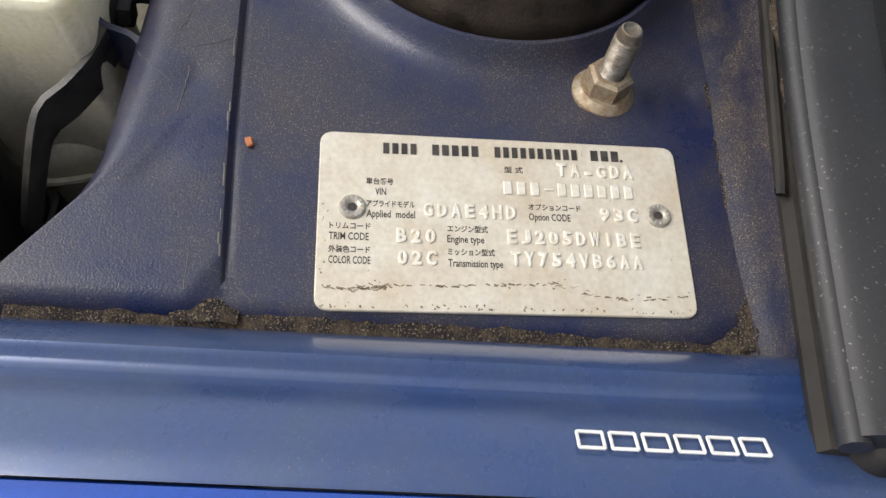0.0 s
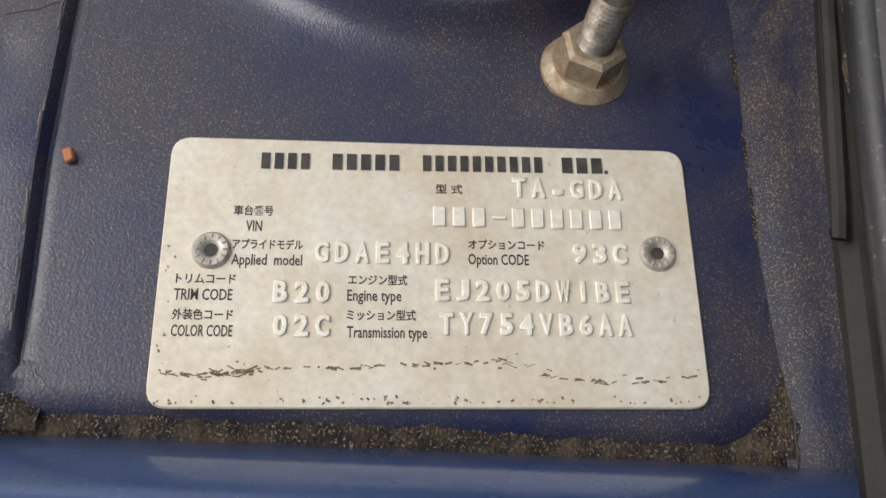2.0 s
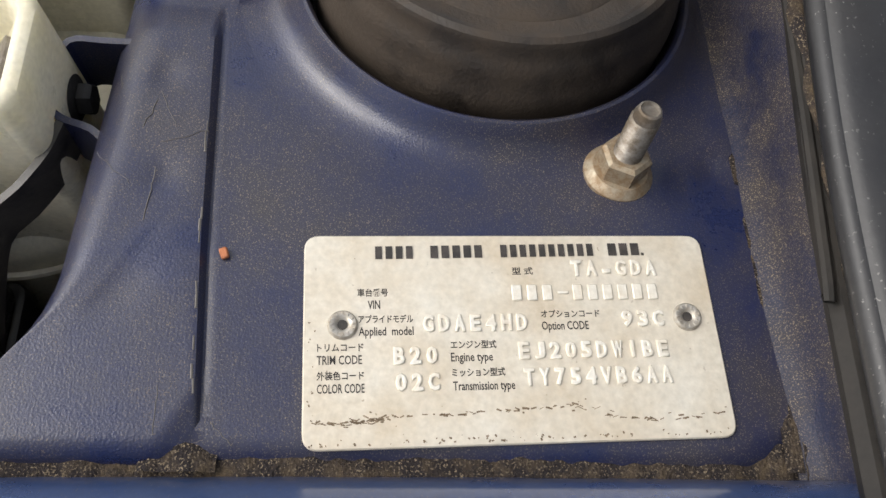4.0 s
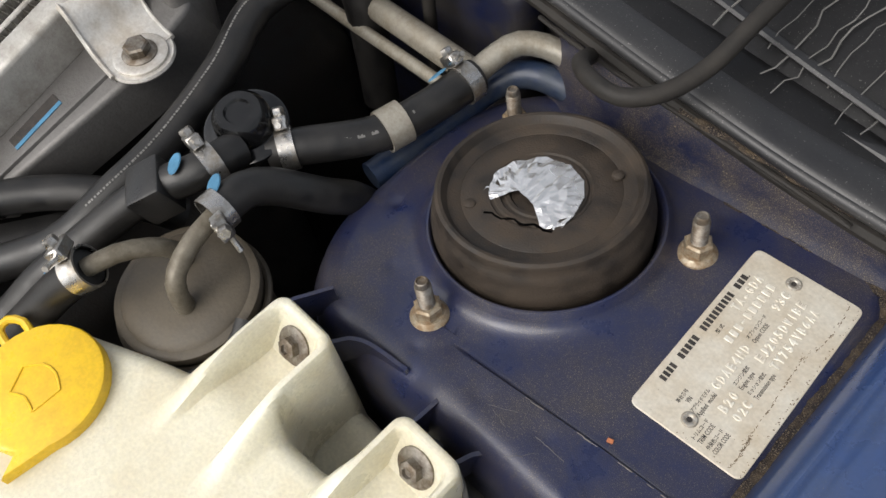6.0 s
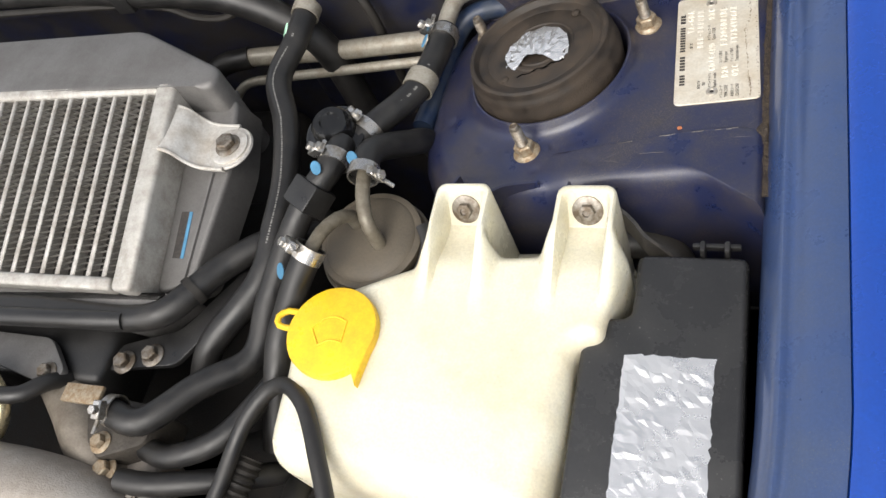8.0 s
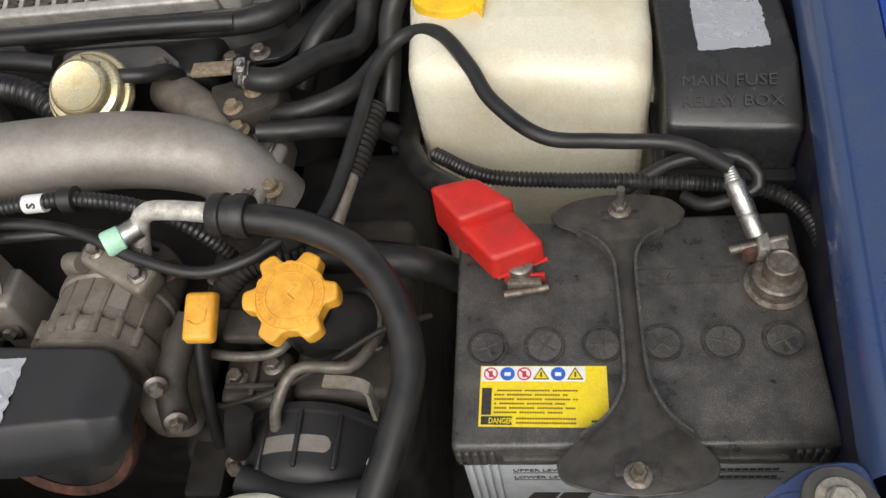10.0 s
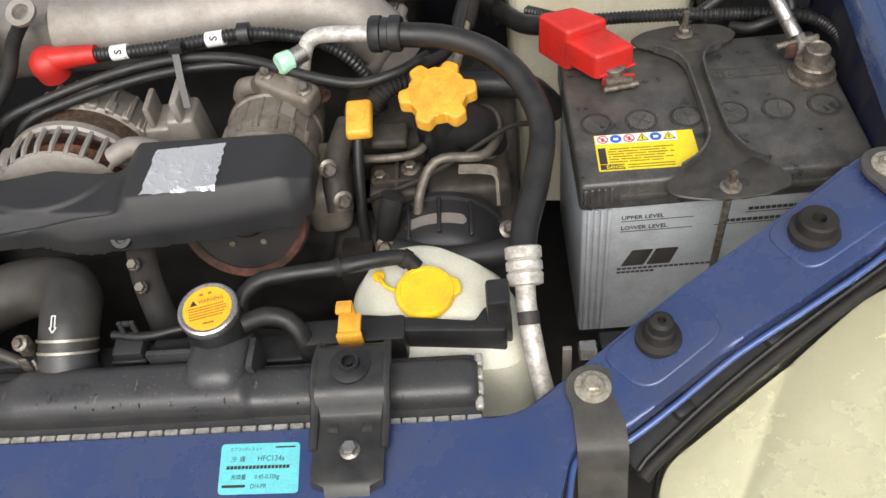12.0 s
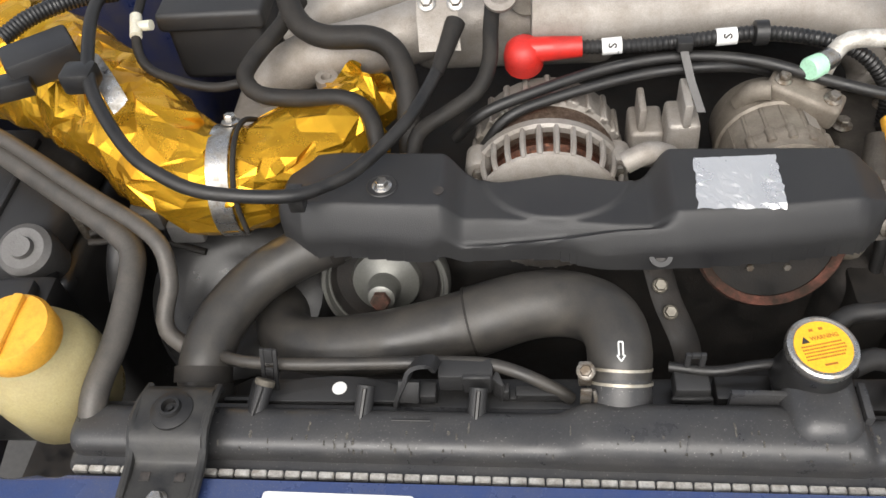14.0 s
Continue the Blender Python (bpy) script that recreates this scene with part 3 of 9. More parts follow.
for k in range(22):
    x, y = random.uniform(0.570, 0.688), (random.uniform(0.765, 0.815) if k % 2 else random.uniform(0.77, 0.935))
    if (0.622 < x < 0.694 and 0.81 < y < 0.932) or k % 3 == 0:
        continue
    t, l = random.uniform(0, 6.28), random.uniform(0.004, 0.016)
    run = []
    for i in range(7):
        u = (i / 6 - 0.5) * l
        px, py = x + u * math.cos(t) + 0.0016 * noise.noise(Vector((k, i * 0.5, 0))), y + u * math.sin(t) + 0.0016 * noise.noise(Vector((k, i * 0.5, 4)))
        lap = 0.0024 if py < 0.7885 + 0.077 * (px - 0.564) else 0.0
        run.append((px, py, tower_z(px, py) + lap + 0.00010))
    part("scratch", tube(run, random.uniform(0.00007, 0.00014), 4, smooth=False), SCRATCH, car_body, "pale scratch in the paint")

# ---------------------------------------------------------------- cowl and seal
cowl = thing("cowl_panel", (0.2, 1.05, 0.9), "black plastic cowl panel with white water streaks", "cowl panel")


def cowl_sheet():
    bm = bmesh.new()
    xs = [-0.75 + 0.03 * i for i in range(51)]
    prof = [(0.972, 0.893), (0.980, 0.905), (0.992, 0.908), (1.000, 0.905), (1.02, 0.915), (1.10, 0.932), (1.22, 0.95), (1.40, 0.985)]
    rows = []
    for x in xs:
        bend = 0.040 * max(0, abs(x) - 0.30) ** 1.2 * 1.6
        rows.append([bm.verts.new((x, y - bend, z - 0.02 * max(0, abs(x) - 0.35))) for y, z in prof])
    for a, b in zip(rows, rows[1:]):
        for k in range(len(prof) - 1):
            bm.faces.new((a[k], a[k + 1], b[k + 1], b[k]))
    bmesh.ops.solidify(bm, geom=bm.faces[:], thickness=0.003)
    return bm


part("panel", cowl_sheet(), COWL, cowl)
SEAL = [(-0.70, 0.945, 0.893), (-0.45, 0.962, 0.902), (0.0, 0.975, 0.906), (0.34, 0.972, 0.905), (0.44, 0.966, 0.902), (0.54, 0.958, 0.899), (0.62, 0.953, 0.898), (0.69, 0.951, 0.901), (0.722, 0.949, 0.906)]
seal = thing("bonnet_seal", (0.3, 0.96, 0.9), "dusty black rubber bonnet seal strip along the cowl edge", "rubber seal")
part("bulb", tube([(x, y + 0.006, z - 0.002) for x, y, z in SEAL], 0.0165, 20, 0.01, flat=0.36), COWL, seal)
part("bulb_edge", tube([(x, y - 0.009, z - 0.001) for x, y, z in SEAL], 0.0036, 10, 0.01), COWL, seal)
part("lip", tube([(x, y - 0.008, z - 0.012) for x, y, z in SEAL], 0.0045, 8, 0.01), RUBBER, seal)
part("channel", tube([(x, y + 0.022, z + 0.001) for x, y, z in SEAL], 0.0045, 8, 0.01, flat=0.6), COWL, seal)

# flange from the tower up to the seal, its rubber edge, and the washer hose over it
FL = [(0.47, 0.952, 0.0), (0.51, 0.938, 0.0), (0.59, 0.941, 0.0), (0.64, 0.940, 0.0), (0.686, 0.944, 0.0), (0.705, 0.946, 0.0)]
fl = bmesh.new()
rows = []
for x, y, _ in glide(FL, 0.008):
    z = tower_z(x, y)
    t = 0.885 if x > 0.5 else 0.885 - (0.5 - x) * 0.6
    rise = t - z
    rows.append([fl.verts.new((x, y + dy, z + dz * rise)) for dy, dz in ((-0.006, -0.04), (-0.004, 0.02), (-0.002, 0.07), (0.0, 0.15), (0.002, 0.36), (0.0035, 0.62), (0.0055, 0.86), (0.0075, 0.96), (0.010, 1.0), (0.022, 1.02), (0.032, 0.8))])
for a, b in zip(rows, rows[1:]):
    for k in range(10):
        fl.faces.new((a[k], a[k + 1], b[k + 1], b[k]))
part("cowl_flange", fl, PAINT_GRIME, car_body, "dusty blue flange between tower and cowl")
part("sealant", tube([(0.56 + 0.008 * i, 0.9475 + 0.0012 * math.sin(i * 2.1), 0.8875 + 0.0003 * i) for i in range(16)], 0.0045, 10, flat=0.5), GRIT, car_body, "tan sealant along the flange")
part("flange_dirt", settled(0.53, 0.690, 0.9352, 0.9395, lambda x, y: tower_z(x, y) + 0.0002 + 0.10 * (y - 0.938) - 0.0012 * max(0.0, noise.noise(Vector((x * 40, 0, 2)))), 0.0005), GRIT, car_body, "brown dirt along the flange")
part("rubber_edge", tube([(0.46, 0.955, 0.880), (0.50, 0.949, 0.883), (0.541, 0.9455, 0.886), (0.60, 0.9425, 0.8885), (0.652, 0.9387, 0.891), (0.6545, 0.9383, 0.8905)], 0.0015, 8), RUBBER, seal)
part("foam_end", prism(rounded([(0.698, 0.944), (0.718, 0.942), (0.727, 0.946), (0.726, 0.962), (0.70, 0.964)], 0.006, 4), 0.882, 0.904, 0.005, 3), RUBBER, seal, "black foam seal end block")
random.seed(31)
for k in range(16):
    x = 0.56 + 0.0082 * k + random.uniform(-0.003, 0.003)
    l = random.uniform(0.0015, 0.0055)
    part("chipped_paint", tube([(x, 0.9452 + random.uniform(-0.0005, 0.0005), 0.8858), (x + l, 0.9452, 0.8860)], random.uniform(0.0002, 0.0005), 5, smooth=False), SCRATCH, car_body, "pale chip in the flange edge")
for k in range(26):
    x = 0.5900 + 0.0034 * k
    y = 0.7885 + 0.077 * (x - 0.564) - 0.0014 + 0.0009 * noise.noise(Vector((x * 130, 3, 0)))
    if noise.noise(Vector((k * 0.37, 5, 1))) > 0.02:
        part("chipped_paint", tube([(x, y, tower_z(x, y) + 0.0024), (x + 0.0034, y + 0.0003 + 0.0006 * noise.noise(Vector((x * 260, 0, 0))), tower_z(x + 0.0034, y) + 0.0024)], random.uniform(0.00012, 0.00034), 5, smooth=False), SCRATCH, car_body)
part("lap_dirt", settled(0.590, 0.690, 0.7912, 0.7944, lambda x, y: tower_z(x, y) - 0.0002 - 0.0012 * abs(y - 0.7905 - 0.077 * (x - 0.600)) / 0.0016 + 0.0004 * noise.noise(Vector((x * 60, 0, 7))), 0.0004), GRIT, car_body, "brown grit along the lapped edge")
wh = thing("washer_hose", (0.57, 0.98, 0.93), "thin black washer hose looping over the cowl edge", "hose")
part("tube", tube([(0.580, 1.06, 0.945), (0.574, 1.01, 0.938), (0.571, 0.975, 0.930), (0.568, 0.950, 0.921), (0.560, 0.928, 0.916), (0.545, 0.915, 0.913), (0.525, 0.917, 0.910), (0.510, 0.929, 0.900), (0.502, 0.948, 0.884)], 0.0046, 12), RUBBER, wh)
random.seed(5)
for k in range(15):
    x, y = 0.545 + 0.0095 * k + random.uniform(-0.006, 0.006), random.uniform(0.968, 0.992)
    run = []
    for i in range(9):
        yy = y + 0.0085 * i
        zz = float(np.interp(yy + 0.040 * max(0, x - 0.30) ** 1.2 * 1.6, [0.972, 0.98, 0.992, 1.0, 1.02, 1.10, 1.22], [0.893, 0.905, 0.908, 0.905, 0.915, 0.932, 0.95])) - 0.02 * max(0, x - 0.35)
        run.append((x + 0.0042 * noise.noise(Vector((k * 3.1, i * 0.9, 0))) + 0.0007 * i, yy, zz + 0.0034))
    part("water_streak", tube(run, random.uniform(0.0003, 0.0006), 4, smooth=False), STREAK, cowl, "dried white water streak")
# moulded edge on the cowl
part("moulding", tube([(0.40, 1.016, 0.912), (0.50, 1.006, 0.909), (0.62, 0.990, 0.9055), (0.69, 0.985, 0.905), (0.715, 1.01, 0.912), (0.72, 1.08, 0.925)], 0.004, 8, flat=0.5), COWL, cowl)

# access hole rims in the fender flange
for x, y, z in ((0.7135, 0.658, 0.8832), (0.676, 0.270, 0.838)):
    part("plug_ring", lathe([(0.0085, -0.001), (0.0090, 0.0008), (0.0075, 0.0014), (0.0066, 0.0004), (0.0, 0.0004)], 8, along((x, y, z), (-0.45, 0.0, 0.9))), PAINT_DUSTY, car_body)

# blue strap brackets between tower and washer tank
for path in ([(0.5715, 0.769), (0.5712, 0.756), (0.5708, 0.7485), (0.5735, 0.7452), (0.582, 0.7446), (0.5925, 0.7450), (0.5968, 0.7485), (0.600, 0.7570), (0.6044, 0.7625), (0.607, 0.771)],
             [(0.4930, 0.769), (0.4870, 0.758), (0.4828, 0.7500), (0.4845, 0.7455), (0.4991, 0.7450), (0.5105, 0.7465), (0.5160, 0.7515), (0.5190, 0.7561), (0.5284, 0.7610), (0.5504, 0.764)]):
    part("strap_bracket", ribbon(glide([(x, y, 0.851) for x, y in path], 0.002), (0, 0, 1), 0.011, 0.0020), PAINT_DUSTY, car_body, "bent blue steel strap bracket")
for x in (0.584, 0.500):
    part("bracket_bolt", bolt_head(along((x, 0.7460, 0.851), (0, 1, 0)), 0.0050, 0.0045), DARK, car_body)
part("strap_bracket", ribbon(glide([(0.597, 0.7480, 0.853), (0.606, 0.7440, 0.850), (0.6150, 0.7370, 0.847), (0.6225, 0.7290, 0.843), (0.637, 0.724, 0.829), (0.648, 0.719, 0.812)], 0.003), (0, 0.1, 1), 0.009, 0.0022), BLACK_STEEL_EDGE, car_body)
duct = thing("wiring_duct", (0.62, 0.76, 0.79), "bent dusty black duct below the strut tower", "duct")
part("tube", tube([(0.585, 0.748, 0.812), (0.612, 0.752, 0.808), (0.632, 0.748, 0.800), (0.642, 0.735, 0.788), (0.642, 0.715, 0.77)], 0.0135, 18, flat=0.8), HOSE_DUSTY, duct)

# loom, pipe and duct along the firewall
lm = thing("firewall_loom", (0.1, 0.95, 0.9), "taped dark grey wiring loom along the firewall", "cable loom")
part("loom", tube([(-0.25, 0.975, 0.895), (-0.05, 0.968, 0.898), (0.05, 0.962, 0.898), (0.154, 0.950, 0.897), (0.234, 0.946, 0.888), (0.287, 0.942, 0.860), (0.318, 0.935, 0.825), (0.330, 0.925, 0.74)], 0.0135, 14), HOSE, lm)
part("clip", rbox(0.125, 0.145, 0.936, 0.968, 0.885, 0.912, 0.003), BLACK, lm)
part("wire", tube([(-0.2, 0.955, 0.888), (0.05, 0.948, 0.889), (0.16, 0.944, 0.886), (0.20, 0.940, 0.872), (0.228, 0.940, 0.868), (0.25, 0.945, 0.872)], 0.0035, 8), RUBBER, lm)
pf = thing("firewall_pipe", (0.34, 0.96, 0.86), "thin black pipe bending down the firewall", "pipe")
part("tube", tube([(0.24, 0.975, 0.868), (0.281, 0.970, 0.870), (0.33, 0.966, 0.870), (0.352, 0.962, 0.866), (0.362, 0.957, 0.852), (0.366, 0.953, 0.82), (0.366, 0.95, 0.72)], 0.0045, 10), RUBBER, pf)
# ---------------------------------------------------------------- strut cap, studs, plate
TILT = Vector((-0.14, 0.08, 1)).normalized()


def on_tower(x, y, h=0.0):
    return along((x, y, tower_z(x, y) + h), TILT)


strut = thing("strut_top_cap", (HUB.x, HUB.y, 0.84), "cracked dusty black rubber strut mount cap", "rubber cap")
prof = [(0.0548, -0.012), (0.0562, 0.008), (0.0560, 0.0130), (0.0547, 0.0180), (0.0549, 0.0190), (0.0536, 0.0225), (0.0522, 0.0256), (0.0526, 0.0274), (0.0520, 0.0292), (0.0504, 0.0301), (0.0488, 0.0298), (0.0474, 0.0278), (0.0462, 0.0258), (0.0440, 0.0250),
        (0.0400, 0.0250), (0.0396, 0.0247), (0.0392, 0.0250), (0.0300, 0.0250), (0.0256, 0.0252), (0.0248, 0.0243), (0.0236, 0.0243), (0.0228, 0.0253), (0.0205, 0.0254), (0.0197, 0.0242), (0.0182, 0.0242), (0.0174, 0.0252), (0.0155, 0.0250), (0.0145, 0.0234), (0.0, 0.0230)]
part("rubber_disc", lathe(prof, 80, on_tower(0.5398, HUB.y)), RUBBER_CAP, strut)
for x, y in ((0.5595, 0.901), (0.516, 0.842)):
    part("nub", lathe([(0.0032, 0), (0.0030, 0.0014), (0.0019, 0.0020), (0, 0.0022)], 14, on_tower(x, y, 0.0250)), RUBBER_CAP, strut)
crack = [(0.5250 + 0.0030 * k + 0.0008 * math.sin(k * 2.3), 0.8425 + 0.0011 * k + 0.0012 * math.sin(k * 1.7)) for k in range(12)]
part("crack", tube([(x, y, tower_z(x, y) + 0.0258) for x, y in crack], 0.0008, 5, smooth=False, flat=0.4), CRACK, strut, "open crack in the rubber")
foil = bmesh.new()
pts = [(0.552, 0.853), (0.5565, 0.854), (0.560, 0.8575), (0.5595, 0.868), (0.556, 0.880), (0.549, 0.888), (0.537, 0.892), (0.524, 0.889), (0.514, 0.878), (0.511, 0.866), (0.515, 0.853), (0.5215, 0.8505), (0.530, 0.862), (0.541, 0.860)]
for x, y in pts:
    foil.verts.new((x, y, 0))
foil.faces.new(foil.verts)
bmesh.ops.triangulate(foil, faces=foil.faces[:])
bmesh.ops.subdivide_edges(foil, edges=foil.edges[:], cuts=5, use_grid_fill=True)
bmesh.ops.triangulate(foil, faces=foil.faces[:])
for v in foil.verts:
    rim = (Vector(v.co[:2]) - Vector((0.537, 0.868))).length
    dome = 0.0028 * max(0, 1 - (rim / 0.021) ** 4)
    v.co.z = tower_z(v.co.x, v.co.y) + 0.0258 + dome + 0.0011 * noise.noise(v.co * 260) + 0.0007 * noise.noise(v.co * 610)
fo = thing("foil_patch", (0.537, 0.868, 0.877), "torn crinkled aluminium foil tape stuck on the strut cap", "foil tape")
part("sheet", foil, FOIL, fo, smooth=False)


def stud(x, y, turn):
    t = thing("mount_stud", (x, y, tower_z(x, y)), "threaded steel stud with a yellowed flange nut on the strut tower", "bolt", "strut mount studs")
    m = on_tower(x, y, 0.0) @ pose(0, 0, 0, 0, 0, turn)
    part("washer", lathe([(0.0098, 0), (0.0098, 0.0012), (0.0090, 0.0022), (0.0078, 0.0034), (0.006, 0.0034)], 32, m), ZINC, t)
    part("nut", hexagon(0.0072, 0.0028, 0.0100, m), ZINC, t)
    thread = [(0.0039, 0.008)]
    for k in range(13):
        z = 0.010 + 0.00115 * k
        thread += [(0.0041, z), (0.0036, z + 0.0006)]
    thread += [(0.0037, 0.0256), (0.0031, 0.0275), (0.0026, 0.0278), (0.0022, 0.0268), (0, 0.0266)]
    part("stud", lathe(thread, 20, m), STEEL_DULL, t)


stud(0.609, 0.9015, 10)
stud(0.5365, 0.792, 25)
stud(0.481, 0.912, 40)

plate = thing("identification_plate", (0.658, 0.871, 0.868), "scuffed silver identification plate riveted to the blue strut tower", "metal plate")
PN = Vector((-0.04, 0.066, 1)).normalized()
fx = Vector((-0.056, 1, 0))
fx = (fx - PN * fx.dot(PN)).normalized()
fy = PN.cross(fx)
PM = Matrix(((fx.x, fy.x, PN.x, 0.6580), (fx.y, fy.y, PN.y, 0.8710), (fx.z, fy.z, PN.z, 0.8668), (0, 0, 0, 1)))
PW, PH = 0.1035, 0.0535
sheet = prism(rounded([(-PW / 2, -PH / 2), (PW / 2, -PH / 2), (PW / 2, PH / 2), (-PW / 2, PH / 2)], 0.004, 5), 0.0, 0.0010, 0.0003, 1)
part("sheet", moved(sheet, PM), PLATE, plate)


def at_plate(a, b, h=0.00105):
    """a, b: millimetres from the plate's middle."""
    return PM @ Matrix.Translation((a / 1000, b / 1000, h))


# maker's name as plain dark bars, serial number as plain raised bars
for a0, a1, count in ((-34.2, -24.8, 4), (-20.3, -7.1, 5), (-2.3, 22.0, 10), (26.1, 34.4, 3)):
    pitch = (a1 - a0 + 0.9) / count
    for k in range(count):
        part("maker_bar", bars([(0, (pitch - 0.9) / 1000, 0.0018, 0.0034)], at_plate(a0 + pitch * k, 20.1 + 0.012 * (a0 + pitch * k + 34))), INK, plate, smooth=False)
part("maker_bar", bars([(0, 0.0007, 0.0004, 0.0007)], at_plate(34.9, 20.9)), INK, plate, smooth=False)
for k in range(10):
    if k == 3:
        part("serial_bar", moved(rbox(0, 0.0028, 0.0017, 0.0024, 0, 0.0004, 0.0001, 1), at_plate(-0.4 + 3.92 * k, 8.7)), STAMPED, plate)
    else:
        part("serial_bar", moved(rbox(0, 0.0025, 0, 0.0042, 0, 0.0004, 0.0002, 1), at_plate(-0.4 + 3.92 * k, 8.7)), STAMPED, plate)


def print_line(text, a0, a1, b, size):
    """Printed words from a0 to a1 along the plate."""
    ob = letters(text, size, Matrix.Identity(4), "lettering", INK, plate, 0.00004, bold=0.00003)
    xs = [v.co.x for v in ob.data.vertices]
    k = (a1 - a0) / 1000 / (max(xs) - min(xs))
    ob.data.transform(at_plate(a0, b) @ Matrix.Diagonal((k, 1, 1, 1)) @ Matrix.Translation((-min(xs), 0, 0)))


for text, a0, a1, b in (("VIN", -36.3, -33.3, 7.0), ("Applied  model", -38.6, -25.4, 0.2), ("Option CODE", 6.4, 18.3, 1.0), ("TRIM CODE", -48.5, -37.9, -6.8), ("Engine type", -16.7, -6.5, -6.6),
                        ("COLOR CODE", -48.4, -37.4, -13.7), ("Transmission type", -16.6, -1.7, -13.7)):
    print_line(text, a0, a1, b, 0.0031)
for text, a0, a1, b in (("\u578b \u5f0f", 0.2, 5.6, 15.9), ("\u8eca\u53f0\u756a\u53f7", -38.8, -31.3, 10.4), ("\u30a2\u30d7\u30e9\u30a4\u30c9\u30e2\u30c7\u30eb", -38.6, -25.4, 3.5),
                        ("\u30aa\u30d7\u30b7\u30e7\u30f3\u30b3\u30fc\u30c9", 6.5, 21.5, 4.3), ("\u30c8\u30ea\u30e0\u30b3\u30fc\u30c9", -48.4, -37.5, -3.5), ("\u30a8\u30f3\u30b8\u30f3\u578b\u5f0f", -16.6, -5.4, -3.3),
                        ("\u5916\u88c5\u8272\u30b3\u30fc\u30c9", -48.5, -37.5, -10.4), ("\u30df\u30c3\u30b7\u30e7\u30f3\u578b\u5f0f", -16.7, -3.8, -10.2)):
    print_line(text, a0, a1, b, 0.0022)
for text, a0, a1, b in (("TA-GDA", 15.6, 38.1, 15.2), ("GDAE4HD", -23.1, 2.8, 0.8), ("93C", 27.0, 38.0, 1.4), ("B20", -30.5, -19.8, -7.2), ("02C", -30.2, -19.7, -13.7), ("EJ205DW1BE", -0.1, 37.8, -6.5), ("TY754VB6AA", 0.6, 37.7, -13.1)):
    pitch = (a1 - a0 + 1.1) / len(text)
    for k, ch in enumerate(text):
        ob = letters(ch, 0.0060, Matrix.Identity(4), "stamped_character", STAMPED, plate, 0.00022, bold=0.00010, bevel=0.00020)
        xs, ys = [v.co.x for v in ob.data.vertices], [v.co.y for v in ob.data.vertices]
        wide = (pitch - 1.2) / 1000 if ch not in "1-" else (0.0009 if ch == "1" else 0.0022)
        ob.data.transform(at_plate(a0 + pitch * (k + 0.5) - 0.55, b) @ Matrix.Diagonal((wide / (max(xs) - min(xs)), 1.0 if ch == "-" else 0.0044 / (max(ys) - min(ys)), 1, 1)) @ Matrix.Translation((-(max(xs) + min(xs)) / 2, 0 if ch == "-" else -min(ys), 0)))
for a, b in ((-42.4, 2.9), (44.2, 3.8)):
    m = at_plate(a, b, 0.001)
    rv = part("rivet", lathe([(0.0037, 0), (0.0036, 0.0005), (0.0032, 0.0010), (0.0022, 0.0010), (0.0016, 0.0007), (0.0012, 0.0002)], 32, m, False), RIVET, plate)
    part("rivet_core", lathe([(0.0013, 0.0001), (0.0013, 0.0003), (0, 0.0003)], 12, m), INK, rv)
    for k in range(12):
        part("rivet_mark", moved(rbox(0.0022, 0.0031, -0.0002, 0.0002, 0.0009, 0.0012, 0.0001, 1), m @ pose(0, 0, 0, 0, 0, 30 * k)), RIVET, rv)
STAIN = mat("dried_dirt", (0.26, 0.20, 0.135), 0.9, second=(0.13, 0.095, 0.06), amount=0.5, scale=900, bump=0.3)
random.seed(8)
LINE = [(-49.0, -20.4), (-44.6, -21.0), (-36.0, -20.1), (-28.1, -19.3), (-16.0, -19.5), (-5.4, -18.8), (4.0, -18.4), (11.5, -17.8), (15.0, -18.3), (17.9, -18.9), (20.0, -20.8), (27.0, -21.4), (35.0, -21.8), (44.0, -21.3), (50.8, -20.3)]
for k in range(150):
    a = random.uniform(-48, 50.5) if k % 3 else random.gauss(-38, 5)
    a = min(50.5, max(-49.0, a))
    b = float(np.interp(a, [p[0] for p in LINE], [p[1] for p in LINE])) + random.gauss(0, 0.22 if k % 5 else 0.7)
    l, w = random.uniform(0.15, 0.9), random.uniform(0.06, 0.20)
    part("stain", moved(rbox(-l / 1000, l / 1000, -w / 1000, w / 1000, 0, 0.00006, 0), at_plate(a, b, 0.00102) @ pose(0, 0, 0, 0, 0, random.uniform(-28, 28))), STAIN, plate, smooth=False)
for k in range(90):
    edge_side = random.random()
    a, b = (random.uniform(-50.5, 50.5), -25.9 + abs(random.gauss(0, 0.7))) if edge_side < 0.6 else ((-50.7 + abs(random.gauss(0, 0.8)), random.uniform(-25, 8)) if edge_side < 0.85 else (random.uniform(-49, 49), random.uniform(-25, 24)))
    l = random.uniform(0.08, 0.36 if edge_side < 0.85 else 0.16)
    part("stain", moved(rbox(-l / 1000, l / 1000, -l / 1600, l / 1600, 0, 0.00006, 0), at_plate(a, b, 0.00102) @ pose(0, 0, 0, 0, 0, random.uniform(0, 180))), STAIN, plate, smooth=False)

# ---------------------------------------------------------------- maker's name on the fender flange, as plain light bars
fender_sign = thing("fender_lettering", (0.721, 0.90, 0.895), "silver maker's lettering on the blue fender flange", "lettering")
slope = Vector((-0.58, 0, 0.81)).normalized()
ax = Vector((0, 1, 0))
ay = slope.cross(ax)
SM = Matrix(((ax.x, ay.x, slope.x, 0.7212), (ax.y, ay.y, slope.y, 0.8832), (ax.z, ay.z, slope.z, 0.8953), (0, 0, 0, 1)))
